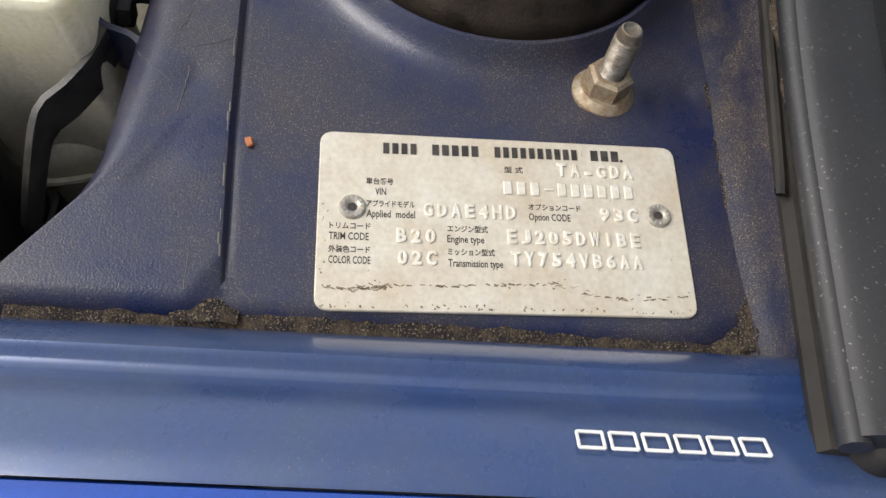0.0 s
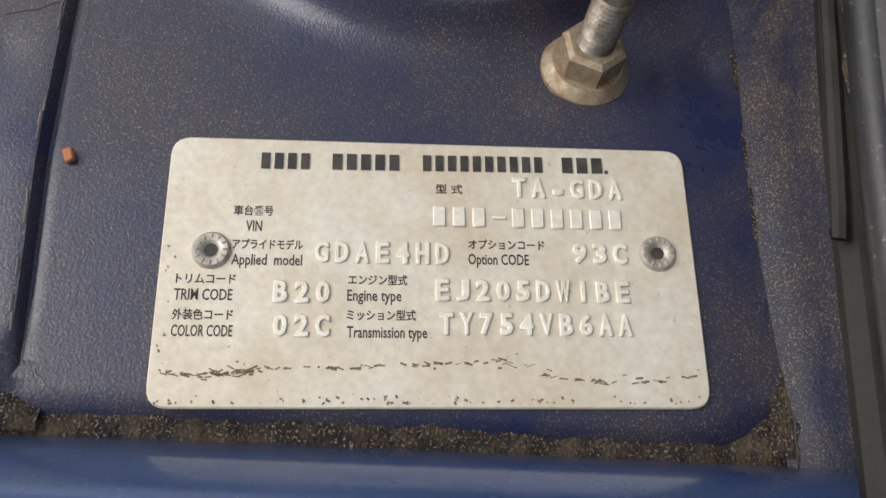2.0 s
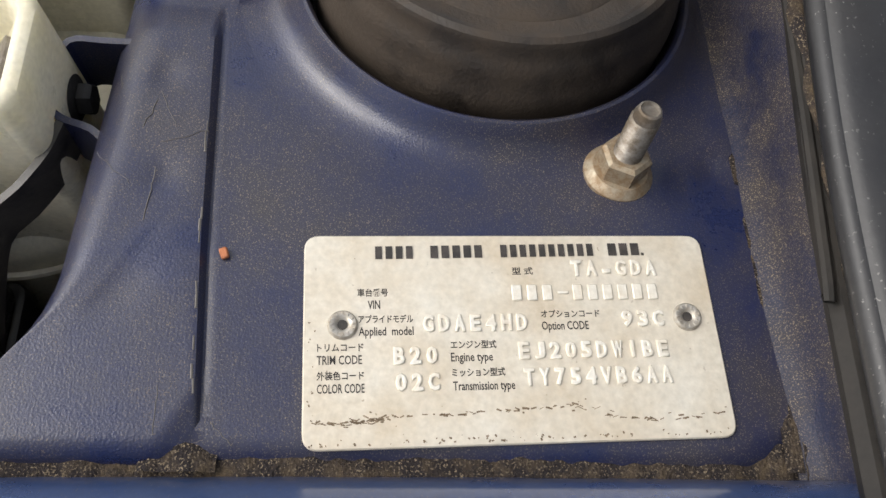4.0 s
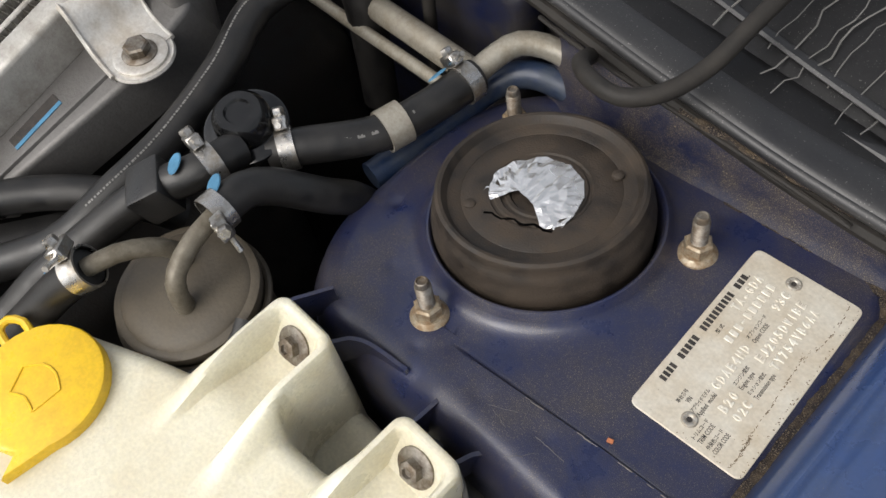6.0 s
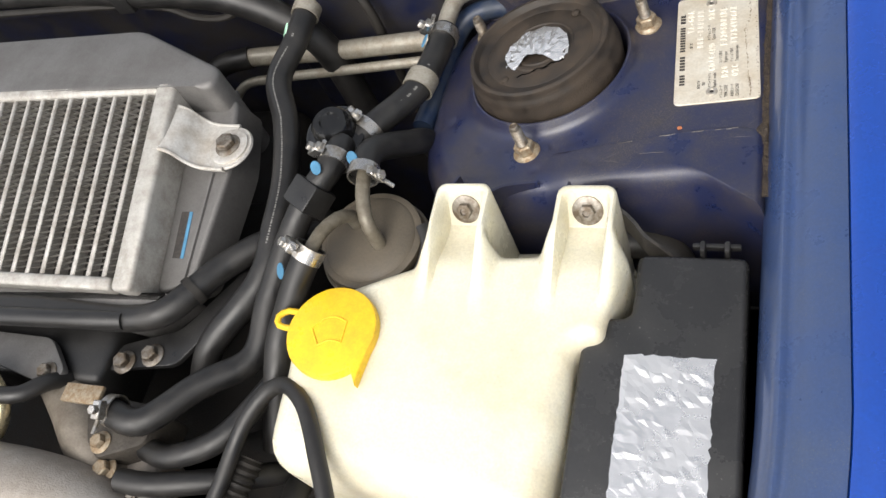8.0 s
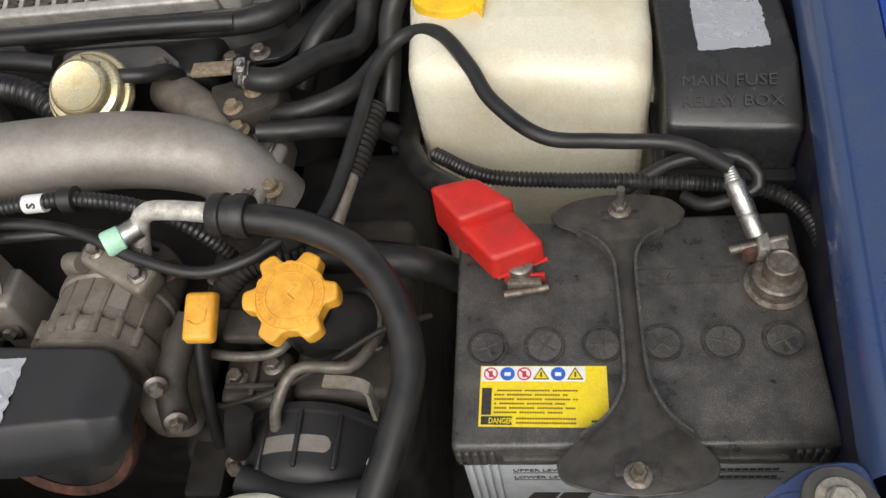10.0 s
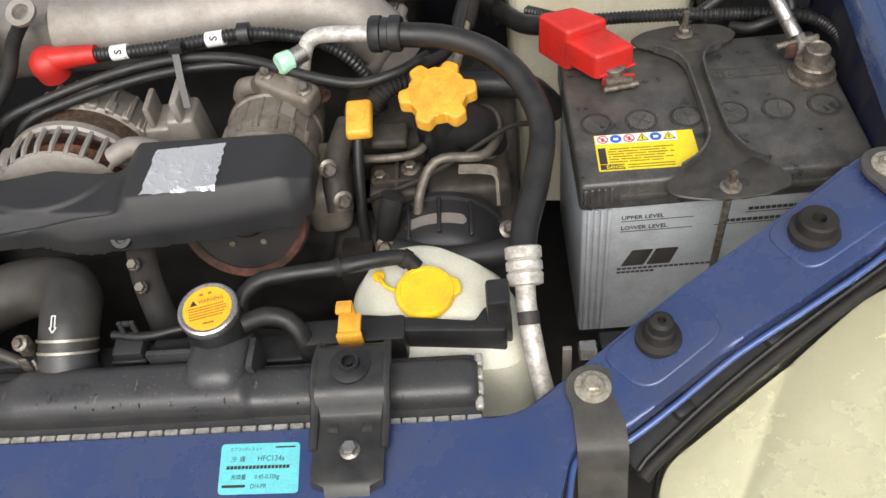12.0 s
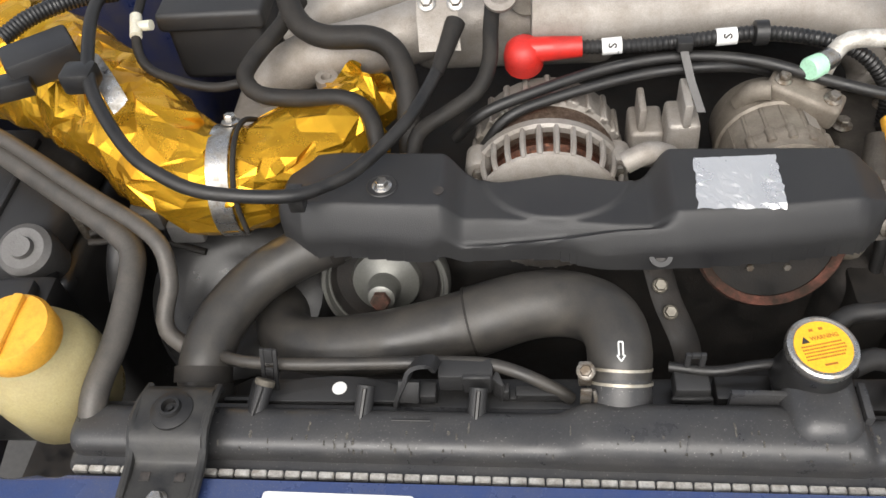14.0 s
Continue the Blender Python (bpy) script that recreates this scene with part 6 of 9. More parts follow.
part("loop_foot", rbox(-0.102, -0.090, 0.177, 0.190, 0.752, 0.763, 0.0015), BLACK_MATT, loop)
clip_l = part("clip", join(rbox(-0.0880, -0.0500, 0.1845, 0.200, 0.758, 0.7765, 0.0015, 2), rbox(-0.0710, -0.0510, 0.1825, 0.1860, 0.7585, 0.7780, 0.0010, 1)), BLACK_MATT, shr, "square black plastic clip")
part("clip_wing", prism([(-0.0505, 0.186), (-0.0440, 0.180), (-0.0420, 0.181), (-0.0480, 0.196)], 0.750, 0.772, 0.001), BLACK_MATT, clip_l)
clip_r = part("clip", join(rbox(0.0718, 0.0968, 0.1775, 0.1960, 0.757, 0.7700, 0.002, 2, 0.06), rbox(0.0705, 0.0980, 0.1755, 0.1790, 0.7570, 0.7625, 0.001, 1)), BLACK_MATT, shr, "square black plastic clip")
part("clip_tab", moved(join(rbox(-0.0068, -0.0030, -0.0015, 0.0015, 0, 0.020, 0.0006), rbox(0.0030, 0.0068, -0.0015, 0.0015, 0, 0.020, 0.0006), rbox(-0.0029, 0.0029, -0.0015, 0.0015, 0.0, 0.005, 0.0005), rbox(-0.0029, 0.0029, -0.0015, 0.0015, 0.016, 0.020, 0.0005)), Matrix.Translation((0.0862, 0.1945, 0.767)) @ pose(0, 0, 0, -4, 0, 0)), BLACK_MATT, clip_r)
part("clip_neck", rbox(0.079, 0.092, 0.176, 0.186, 0.742, 0.758, 0.002), BLACK, clip_r)
part("edge_plate", join(rbox(-0.0345, 0.0008, 0.1800, 0.1880, 0.7520, 0.7600, 0.0010), rbox(-0.0430, -0.0390, 0.1800, 0.1880, 0.7520, 0.7640, 0.0010), rbox(-0.0389, -0.0346, 0.1800, 0.1880, 0.7520, 0.7550, 0.0008)), BLACK_MATT, shr, "black edge plate with a notch")
part("edge_step", rbox(0.100, 0.138, 0.176, 0.196, 0.742, 0.7625, 0.003, 2), BLACK, shr)
part("clip_box", rbox(0.218, 0.300, 0.174, 0.198, 0.735, 0.770, 0.004), BLACK, shr)
part("overflow_holder", prism(rounded([(0.252, 0.186), (0.375, 0.176), (0.377, 0.200), (0.360, 0.200), (0.352, 0.188), (0.26, 0.202)], 0.003, 3), 0.735, 0.768, 0.002), BLACK, shr)
part("overflow_post", rbox(0.362, 0.380, 0.182, 0.206, 0.735, 0.794, 0.003), BLACK, shr)
part("round_shroud", lathe([(0.132, 0), (0.132, 0.03), (0.126, 0.03), (0.126, 0)], 48, Matrix.Translation((0.15, 0.192, 0.60)) @ pose(0, 0, 0, -90, 0, 0), False), DARK, shr)
part("round_shroud", lathe([(0.132, 0), (0.132, 0.03), (0.126, 0.03), (0.126, 0)], 48, Matrix.Translation((-0.18, 0.192, 0.60)) @ pose(0, 0, 0, -90, 0, 0), False), DARK, shr)
dot = thing("white_dot", (-0.1605, 0.1866, 0.758), "round white paint dot on the shroud plate", "paint mark")
part("disc", lathe([(0.0053, 0), (0.0053, 0.0004), (0, 0.0004)], 24, Matrix.Translation((-0.1605, 0.1868, 0.7581))), LABEL_WHITE, dot)
clip = thing("shroud_clip", (0.26, 0.18, 0.775), "orange plastic clip on the shroud", "plastic clip")
part("body", join(rbox(0.2505, 0.2695, 0.1700, 0.1740, 0.762, 0.784, 0.001), rbox(0.2515, 0.2685, 0.174, 0.190, 0.781, 0.785, 0.001), rbox(0.2525, 0.2645, 0.188, 0.191, 0.781, 0.800, 0.001), rbox(0.2525, 0.2645, 0.180, 0.188, 0.797, 0.801, 0.001)), ORANGE, clip)

# ---------------------------------------------------------------- overflow tank
ov = thing("coolant_tank", (0.32, 0.22, 0.60), "milky white coolant overflow tank beside the radiator", "fluid tank")
bm = bmesh.new()
rings = []
for z, x0, x1, y0, y1, r in ((0.62, 0.27, 0.395, 0.160, 0.235, 0.02), (0.70, 0.258, 0.396, 0.158, 0.245, 0.022), (0.735, 0.252, 0.390, 0.164, 0.252, 0.024), (0.752, 0.255, 0.380, 0.190, 0.258, 0.024), (0.760, 0.262, 0.368, 0.196, 0.262, 0.022), (0.763, 0.275, 0.352, 0.202, 0.258, 0.018)):
    rings.append([bm.verts.new((x, y, z)) for x, y in rounded([(x0, y0), (x1, y0), (x1, y1 - 0.02), (x1 - 0.05, y1 + 0.012), (x0 + 0.02, y1 + 0.008), (x0, y1 - 0.02)], r, 5)])
for a, b in zip(rings, rings[1:]):
    for i in range(len(a)):
        bm.faces.new((a[i], a[(i + 1) % len(a)], b[(i + 1) % len(a)], b[i]))
bm.faces.new(rings[0])
bm.faces.new(rings[-1])
part("body", bm, TANK_WHITE, ov)
m = along((0.3145, 0.2185, 0.7635), (0.0, -0.12, 1))
oc = part("cap", lathe([(0.0235, 0), (0.0238, 0.004), (0.0225, 0.0062), (0.0195, 0.0066), (0.0190, 0.0060), (0, 0.0060)], 44, m), YELLOW, ov, "yellow cap with a tether strap")
part("pull_tab", moved(prism(rounded([(0.016, -0.010), (0.0285, -0.006), (0.0285, 0.006), (0.016, 0.012)], 0.004, 4), 0.001, 0.0055, 0.001, 1), m @ pose(0, 0, 0, 0, 0, 8)), YELLOW, oc)
part("tether", tube([(0.291, 0.2220, 0.767), (0.284, 0.2255, 0.768), (0.280, 0.232, 0.768), (0.277, 0.238, 0.766)], 0.0018, 8), YELLOW, oc)
part("tether_button", lathe([(0.005, 0), (0.005, 0.0035), (0.003, 0.0045), (0, 0.0046)], 18, Matrix.Translation((0.277, 0.239, 0.763))), YELLOW, oc)
part("raised_mark", bars([(-0.013 + 0.0036 * k, -0.0108 + 0.0036 * k, y, 0.0028) for y, a, b in ((0.0140, 1, 6), (0.006, 2, 6), (0.001, 2, 6), (-0.010, 1, 6)) for k in range(a, b)], m @ Matrix.Translation((0, 0, 0.0060)), 0.0004), YELLOW, oc, smooth=False)


# ---------------------------------------------------------------- hoses
def hose(name, label, points, r, material=HOSE, category="hose", **more):
    t = thing(name, points[0], label, category)
    part("tube", tube(points, r, **more), material, t)
    return t


def band(t, p, d, r, width=0.010, material=STEEL, screw=None, name="clamp"):
    """A hose clamp round a hose at p along d, with its screw block."""
    m = along(p, d)
    b = part(name, lathe([(r, -width / 2), (r + 0.0012, -width / 2), (r + 0.0012, width / 2), (r, width / 2)], 28, m, False), material, t)
    if screw is not None:
        q = Vector(p) + Vector(screw).normalized() * (r + 0.003)
        side = Vector(screw).cross(Vector(d)).normalized()
        bm = moved(rbox(-0.0065, 0.0065, -width * 0.42, width * 0.42, -0.002, 0.0050, 0.0008, 1), Matrix.Translation(q) @ Matrix(((side.x, Vector(d).normalized().x, Vector(screw).normalized().x), (side.y, Vector(d).normalized().y, Vector(screw).normalized().y), (side.z, Vector(d).normalized().z, Vector(screw).normalized().z))).to_4x4())
        part("screw_block", bm, material, b)
        part("screw", hexagon(0.0036, 0, 0.005, along(q + Vector(screw).normalized() * 0.004, screw)), STEEL, b)
        part("tail", tube([q - side * 0.004, q - side * 0.016 + Vector(screw) * 0.003], 0.0016, 8, smooth=False), material, b)
    return b


# ---------------------------------------------------------------- engine block and dark depths
eng = thing("engine", (0.1, 0.55, 0.4), "grimy flat engine with cast aluminium housings", "engine")
# Dark boxes fill the gaps; the deep bay's shade is in their colour.
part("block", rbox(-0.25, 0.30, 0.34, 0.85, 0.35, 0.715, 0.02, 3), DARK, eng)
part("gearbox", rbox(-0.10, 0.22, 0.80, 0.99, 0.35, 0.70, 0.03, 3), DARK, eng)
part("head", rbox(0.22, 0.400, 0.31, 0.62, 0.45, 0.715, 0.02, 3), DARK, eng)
CASTING = mat("oily_casting", (0.066, 0.057, 0.046), 0.55, 0.2, second=(0.030, 0.025, 0.020), amount=0.45, scale=50, bump=0.5, fine=500, spread=0.2)
TM = along((0.325, 0.312, 0.690), (0, -1, 0.08))
tcv = part("timing_cover", lathe([(0.0, 0.034), (0.040, 0.034), (0.050, 0.031), (0.0555, 0.025), (0.0575, 0.017), (0.0575, -0.020), (0.0610, -0.021), (0.0610, -0.027), (0.056, -0.028)], 64, TM), BLACK_MATT, eng, "black timing belt cover")
for a in (62, 118, 90):
    part("timing_rib", moved(rbox(0.052, 0.0605, -0.0018, 0.0018, -0.026, 0.022, 0.0008, 1), TM @ pose(0, 0, 0, 0, 0, a)), BLACK_MATT, tcv)
lbm = bmesh.new()
prev = None
for i in range(25):
    a = radians(66 + 56 * i / 24)
    w = 0.0065 * min(1.0, 4.2 * math.sin(math.pi * (i + 0.6) / 25.2))
    row = [lbm.verts.new((0.0578 * math.cos(a), 0.0578 * math.sin(a), 0.004 + w)), lbm.verts.new((0.0578 * math.cos(a), 0.0578 * math.sin(a), 0.004 - w))]
    if prev:
        lbm.faces.new((prev[0], row[0], row[1], prev[1]))
    prev = row
part("timing_label", moved(lbm, TM), ALU, tcv, "worn silver label")
part("timing_skirt", tube([(0.285, 0.290, 0.735), (0.33, 0.276, 0.735), (0.385, 0.280, 0.735)], 0.012, 10), BLACK_MATT, tcv)
part("timing_sleeve", tube([(0.287, 0.325, 0.768), (0.280, 0.318, 0.745), (0.274, 0.314, 0.715)], 0.0100, 16), BLACK, eng)
part("sleeve_bolt", bolt_head(along((0.2745, 0.305, 0.724), (0, -0.8, 0.6)), 0.0060, 0.006), STEEL_DULL, eng)
part("cover_bolt", bolt_head(along((0.384, 0.298, 0.742), (0.3, -0.4, 0.8)), 0.0055, 0.006), STEEL_DULL, eng)
part("head_casting", rbox(0.262, 0.312, 0.342, 0.385, 0.70, 0.752, 0.006, 3), CASTING, eng)
part("head_casting", rbox(0.312, 0.390, 0.350, 0.41, 0.69, 0.742, 0.008, 3), CASTING, eng)
part("head_casting", rbox(0.235, 0.40, 0.40, 0.50, 0.69, 0.765, 0.012, 3), CASTING, eng)
part("cast_rib", rbox(0.268, 0.306, 0.350, 0.354, 0.745, 0.760, 0.001), CASTING, eng)
part("cast_rib", rbox(0.286, 0.290, 0.345, 0.380, 0.745, 0.758, 0.001), CASTING, eng)
for p in ((0.273, 0.362, 0.752), (0.300, 0.372, 0.752), (0.372, 0.395, 0.742), (0.245, 0.445, 0.765), (0.285, 0.47, 0.765), (0.38, 0.46, 0.765)):
    part("casting_bolt", bolt_head(Matrix.Translation(p), 0.0058, 0.006), STEEL_DULL, eng)
part("sensor_plug", moved(rbox(-0.017, 0.017, -0.013, 0.013, -0.005, 0.006, 0.004, 3), Matrix.Translation((0.284, 0.392, 0.776)) @ pose(0, 0, 0, 8, 0, -4)), CASTING, eng)
part("sensor_body", tube([(0.284, 0.394, 0.772), (0.284, 0.400, 0.745)], 0.012, 14, smooth=False), BLACK, eng)
part("filler_elbow", tube([(0.335, 0.388, 0.80), (0.350, 0.390, 0.785), (0.364, 0.398, 0.77), (0.372, 0.41, 0.745)], 0.021, 20), BLACK, eng)
part("elbow_ring", lathe([(0.0225, -0.004), (0.0245, -0.003), (0.0245, 0.003), (0.0225, 0.004)], 28, along((0.366, 0.400, 0.766), (0.5, 0.4, -0.75))), CASTING, eng)
part("pipe_bracket", ribbon(glide([(0.345, 0.350, 0.768), (0.365, 0.348, 0.768), (0.377, 0.344, 0.766), (0.378, 0.340, 0.752), (0.378, 0.338, 0.735)], 0.004), (0.1, 1, 0), 0.0045, 0.003), PIPE, eng)
part("support_arm", tube([(0.250, 0.388, 0.800), (0.242, 0.362, 0.792), (0.238, 0.340, 0.780), (0.240, 0.322, 0.758)], (0.010, 0.012), 14), CASTING, eng)
part("wire", tube([(0.258, 0.345, 0.742), (0.275, 0.338, 0.757), (0.305, 0.345, 0.762), (0.345, 0.362, 0.77), (0.39, 0.385, 0.78), (0.42, 0.40, 0.77)], 0.0024, 8), RUBBER, eng)
part("belt", rbox(0.232, 0.262, 0.285, 0.330, 0.60, 0.715, 0.004), RUBBER, eng)

# belt cover
cover = thing("belt_cover", (0.0, 0.31, 0.80), "matt black plastic belt cover with a scooped notch", "engine cover")
OUTLINE = [(-0.216, 0.305), (-0.195, 0.2895), (-0.100, 0.2805), (-0.088, 0.2835), (0.000, 0.2785), (0.030, 0.2715), (0.085, 0.2705), (0.150, 0.2745), (0.212, 0.2815), (0.2285, 0.296), (0.230, 0.330), (0.215, 0.348), (0.078, 0.353), (0.069, 0.346),
           (0.060, 0.336), (0.048, 0.331), (0.0, 0.341), (-0.048, 0.333), (-0.060, 0.338), (-0.070, 0.347), (-0.082, 0.3545), (-0.20, 0.361), (-0.209, 0.350)]


FRONT_X = [-0.216, -0.195, -0.150, -0.100, -0.050, 0.000, 0.040, 0.085, 0.150, 0.212, 0.2285]
FRONT_Y = [0.3000, 0.2890, 0.2848, 0.2815, 0.2800, 0.2770, 0.2725, 0.2705, 0.2740, 0.2800, 0.2860]


def cover_shape(px, py):
    """The belt cover: a flat top, a scoop with a raised half disc, a sloping front."""
    d = polygon_distance(px, py, rounded(OUTLINE, 0.006, 3))
    side = blend(0.087, 0.066, np.abs(px + 0.004)) * blend(0.2785, 0.2865, py)
    disc = np.hypot((px + 0.002) / 0.060, (py - 0.345) / 0.053)
    z = 0.830 - side * (0.0150 - 0.0030 * blend(1.02, 0.92, disc)) - 0.011 * blend(0.202, 0.232, px) - 0.006 * blend(-0.165, -0.215, px)
    front = np.interp(px, FRONT_X, FRONT_Y)
    fold = np.clip((front + 0.0170 - py) / 0.0170, 0, 1.05)
    z = z - 0.025 * fold ** 1.35
    u = np.clip((d + 0.0035) / 0.0035, 0, 1)
    return d, z - 0.0035 * (1 - np.sqrt(1 - u * u * 0.998))


def cover_z(x, y):
    return float(cover_shape(np.array([[x]]), np.array([[y]]))[1][0, 0])


def cover_mesh():
    return relief(cover_shape, (-0.222, 0.236, 0.264, 0.366), 0.0013, [lambda p: (p.x, p.y, p.z - 0.004), lambda p: (p.x, p.y - (0.001 if p.y < 0.31 else -0.001), p.z - 0.010)])


part("shell", cover_mesh(), BLACK_MATT, cover)
m = Matrix.Translation((-0.133, 0.318, 0.8302))
part("recess", lathe([(0.0120, 0.0004), (0.0112, 0.0012), (0.0100, 0.0006), (0.0, 0.0003)], 28, m), BLACK_MATT, cover)
part("screw", bolt_head(Matrix.Translation((-0.133, 0.318, 0.8306)), 0.0052, 0.004, 1.45), STEEL, cover)
part("hole", lathe([(0.0042, 0), (0.0042, 0.0007), (0, 0.0007)], 18, Matrix.Translation((-0.090, 0.312, 0.8301))), INK, cover)
part("lug", lathe([(0.0085, 0), (0.0085, 0.004), (0.0048, 0.004), (0.0045, 0.002), (0, 0.002)], 20, along((0.070, 0.274, 0.7965), (0, -0.6, 0.8))), BLACK_MATT, cover)
part("hole", lathe([(0.0040, 0), (0.0040, 0.0006), (0, 0.0006)], 18, along((0.070, 0.2725, 0.7985), (0, -0.6, 0.8))), INK, cover)
tape = thing("foil_tape", (0.126, 0.317, 0.83), "crinkled silver tape stuck on the black belt cover", "foil tape")
tp = bmesh.new()
bmesh.ops.create_grid(tp, x_segments=22, y_segments=16, size=0.5)
random.seed(14)
for v in tp.verts:
    u, w = v.co.x + 0.5, v.co.y + 0.5
    inside = 0.001 < u < 0.999 and 0.001 < w < 0.999
    if inside:
        u, w = u + random.uniform(-0.018, 0.018), w + random.uniform(-0.024, 0.024)
    lo, hi = Vector((0.0940, 0.2875)).lerp(Vector((0.1550, 0.2880)), u), Vector((0.0975, 0.3395)).lerp(Vector((0.1560, 0.3405)), u)
    p = lo.lerp(hi, w)
    crease = 0.0011 * max(0.0, 1 - 7 * abs(noise.noise(Vector((p.x * 60, p.y * 80, 4))))) * (1.0 if w < 0.62 else 0.35)
    j = 0.0009 * random.uniform(-1, 1) if not inside else 0
    v.co = Vector((p.x + j, p.y + 0.3 * j, cover_z(p.x, p.y) + 0.0005 + crease + (0.00016 * random.uniform(-1, 1) if inside else 0)))
bmesh.ops.triangulate(tp, faces=tp.faces[:], quad_method="ALTERNATE")
part("sheet", tp, FOIL, tape, smooth=False)

# crank pulley and idlers
pul = thing("crank_pulley", (0.155, 0.31, 0.74), "rusty brown crank pulley with a dark face", "pulley")
pm = along((0.1587, 0.3085, 0.7735), (0, -0.90, 0.43)) @ Matrix.Diagonal((0.92, 0.92, 1, 1))
part("rim", lathe([(0.060, -0.02), (0.062, -0.004), (0.062, 0.0), (0.0595, 0.003), (0.056, 0.0022), (0.0525, 0.0)], 56, pm, False), RUST, pul)
part("face", lathe([(0.0525, -0.001), (0.045, -0.008), (0.040, -0.008), (0.036, -0.003), (0.022, -0.002), (0.018, 0.004), (0.010, 0.005), (0, 0.005)], 40, pm), DARK, pul)
for k in range(6):
    part("bolt", hexagon(0.0035, 0, 0.004, pm @ pose(0.030 * math.cos(k * 1.047), 0.030 * math.sin(k * 1.047), -0.003)), STEEL_DULL, pul)
PUMP = mat("worn_pulley_metal", (0.22, 0.222, 0.205), 0.36, 0.5, second=(0.14, 0.138, 0.125), amount=0.3, scale=9, bump=0.03, spread=0.3)
pp = thing("steering_pump", (-0.141, 0.28, 0.75), "pale pressed metal pulley of the steering pump", "pulley")
pm = along((-0.144, 0.303, 0.729), (0.0, -0.93, 0.37))
part("rim", lathe([(0.051, -0.016), (0.0545, -0.012), (0.0545, -0.002), (0.0530, 0.001), (0.0500, 0.001), (0.0485, -0.004), (0.0465, -0.0045)], 56, pm, False), PUMP, pp)
# Dark ring painted where the pulley's shaded openings would be.
part("web", lathe([(0.0470, -0.0040), (0.0430, -0.012), (0.0330, -0.013), (0.0300, -0.012)], 48, pm, False), DARK, pp, "dark ring for the shaded pulley openings")
part("hub", lathe([(0.0302, -0.013), (0.0280, -0.006), (0.0200, -0.002), (0.0140, 0.002), (0.0115, 0.010), (0.0120, 0.014), (0.0112, 0.016), (0.0112, 0.020), (0.0085, 0.0215), (0, 0.0215)], 40, pm), PUMP, pp)
part("shaft_nut", hexagon(0.0082, 0.0216, 0.028, pm), RUST, pp, "rusty shaft nut")
idl = thing("idler_bracket", (0.075, 0.26, 0.75), "dark steel tensioner bracket with two bolts", "bracket")
part("plate", tube([(0.072, 0.285, 0.770), (0.078, 0.262, 0.758), (0.090, 0.235, 0.740), (0.098, 0.215, 0.70)], 0.012, 8, flat=0.4), DARK, idl)
for p in ((0.0715, 0.266, 0.772), (0.078, 0.249, 0.762)):
    part("bolt", bolt_head(along(p, (0, -0.5, 0.86)), 0.0046, 0.004, 1.25), PIPE_DULL, idl)

# ---------------------------------------------------------------- alternator
alt = thing("alternator", (0.0, 0.39, 0.80), "oxidised cast aluminium alternator with slotted end and copper windings", "alternator")
ax = Vector((0, -1, 0.10)).normalized()
am = along((-0.008, 0.400, 0.760), ax)
part("stator", lathe([(0.060, -0.014), (0.0605, -0.012), (0.0605, 0.014), (0.060, 0.016), (0.050, 0.016), (0.050, -0.014)], 60, am, False), LAMINATION, alt, "brown laminated stator")
part("winding", lathe([(0.052, 0.018), (0.054, 0.030), (0.047, 0.037), (0.030, 0.037)], 48, am, False), COPPER, alt)
part("rear_housing", lathe([(0.060, -0.058), (0.064, -0.050), (0.064, -0.016), (0.058, -0.012), (0.03, -0.012)], 48, am, False), ALU, alt)
part("ring", lathe([(0.0645, 0.012), (0.0672, 0.014), (0.0672, 0.021), (0.0650, 0.0235), (0.0600, 0.023), (0.0590, 0.013)], 48, am, False), ALU, alt)
for k in range(30):
    q = am @ Matrix.Rotation(2 * math.pi * k / 30, 4, "Z")
    part("slat", moved(tube([(0.0645, 0, 0.020), (0.0642, 0, 0.036), (0.0628, 0, 0.046), (0.0600, 0, 0.052)], 0.0026, 6), q), ALU, alt)
part("front_plate", lathe([(0.0540, 0.0490), (0.0605, 0.0495), (0.0618, 0.0510), (0.0605, 0.0535), (0.0570, 0.0550), (0.034, 0.0560)], 60, am, False), ALU, alt)
for k in range(26):
    q = am @ Matrix.Rotation(2 * math.pi * k / 26, 4, "Z")
    part("rear_tooth", moved(rbox(0.0600, 0.0662, -0.0042, 0.0042, -0.030, -0.014, 0.0014, 1), q), ALU, alt)
part("hub", lathe([(0.034, 0.040), (0.034, 0.0545), (0.020, 0.056), (0, 0.056)], 40, am), ALU, alt)
for a in (28, 152):
    q = am @ pose(0.064 * math.cos(radians(a)), 0.064 * math.sin(radians(a)), 0)
    part("ear", lathe([(0.0105, 0.010), (0.0110, 0.030), (0.0085, 0.034), (0, 0.034)], 20, q), ALU, alt)
    part("bolt", hexagon(0.0048, 0.034, 0.039, q), STEEL_DULL, alt)
for k in range(9):
    a = radians(25 + 16 * k)
    q = am @ Matrix.Rotation(a, 4, "Z")
    part("fin", moved(rbox(0.058, 0.067, -0.0028, 0.0028, -0.052, -0.014, 0.0012, 1), q), ALU, alt)
part("arm", tube([(0.050, 0.352, 0.815), (0.068, 0.356, 0.822), (0.085, 0.362, 0.812)], 0.009, 10), ALU, alt)
part("bracket", rbox(0.085, 0.116, 0.388, 0.430, 0.745, 0.816, 0.004, 3, 0.18), ALU, alt)
part("bracket_arm", rbox(0.060, 0.088, 0.402, 0.440, 0.76, 0.800, 0.004, 3), ALU, alt)
part("bracket_fin", rbox(0.098, 0.105, 0.392, 0.428, 0.80, 0.836, 0.002, 2), ALU, alt)
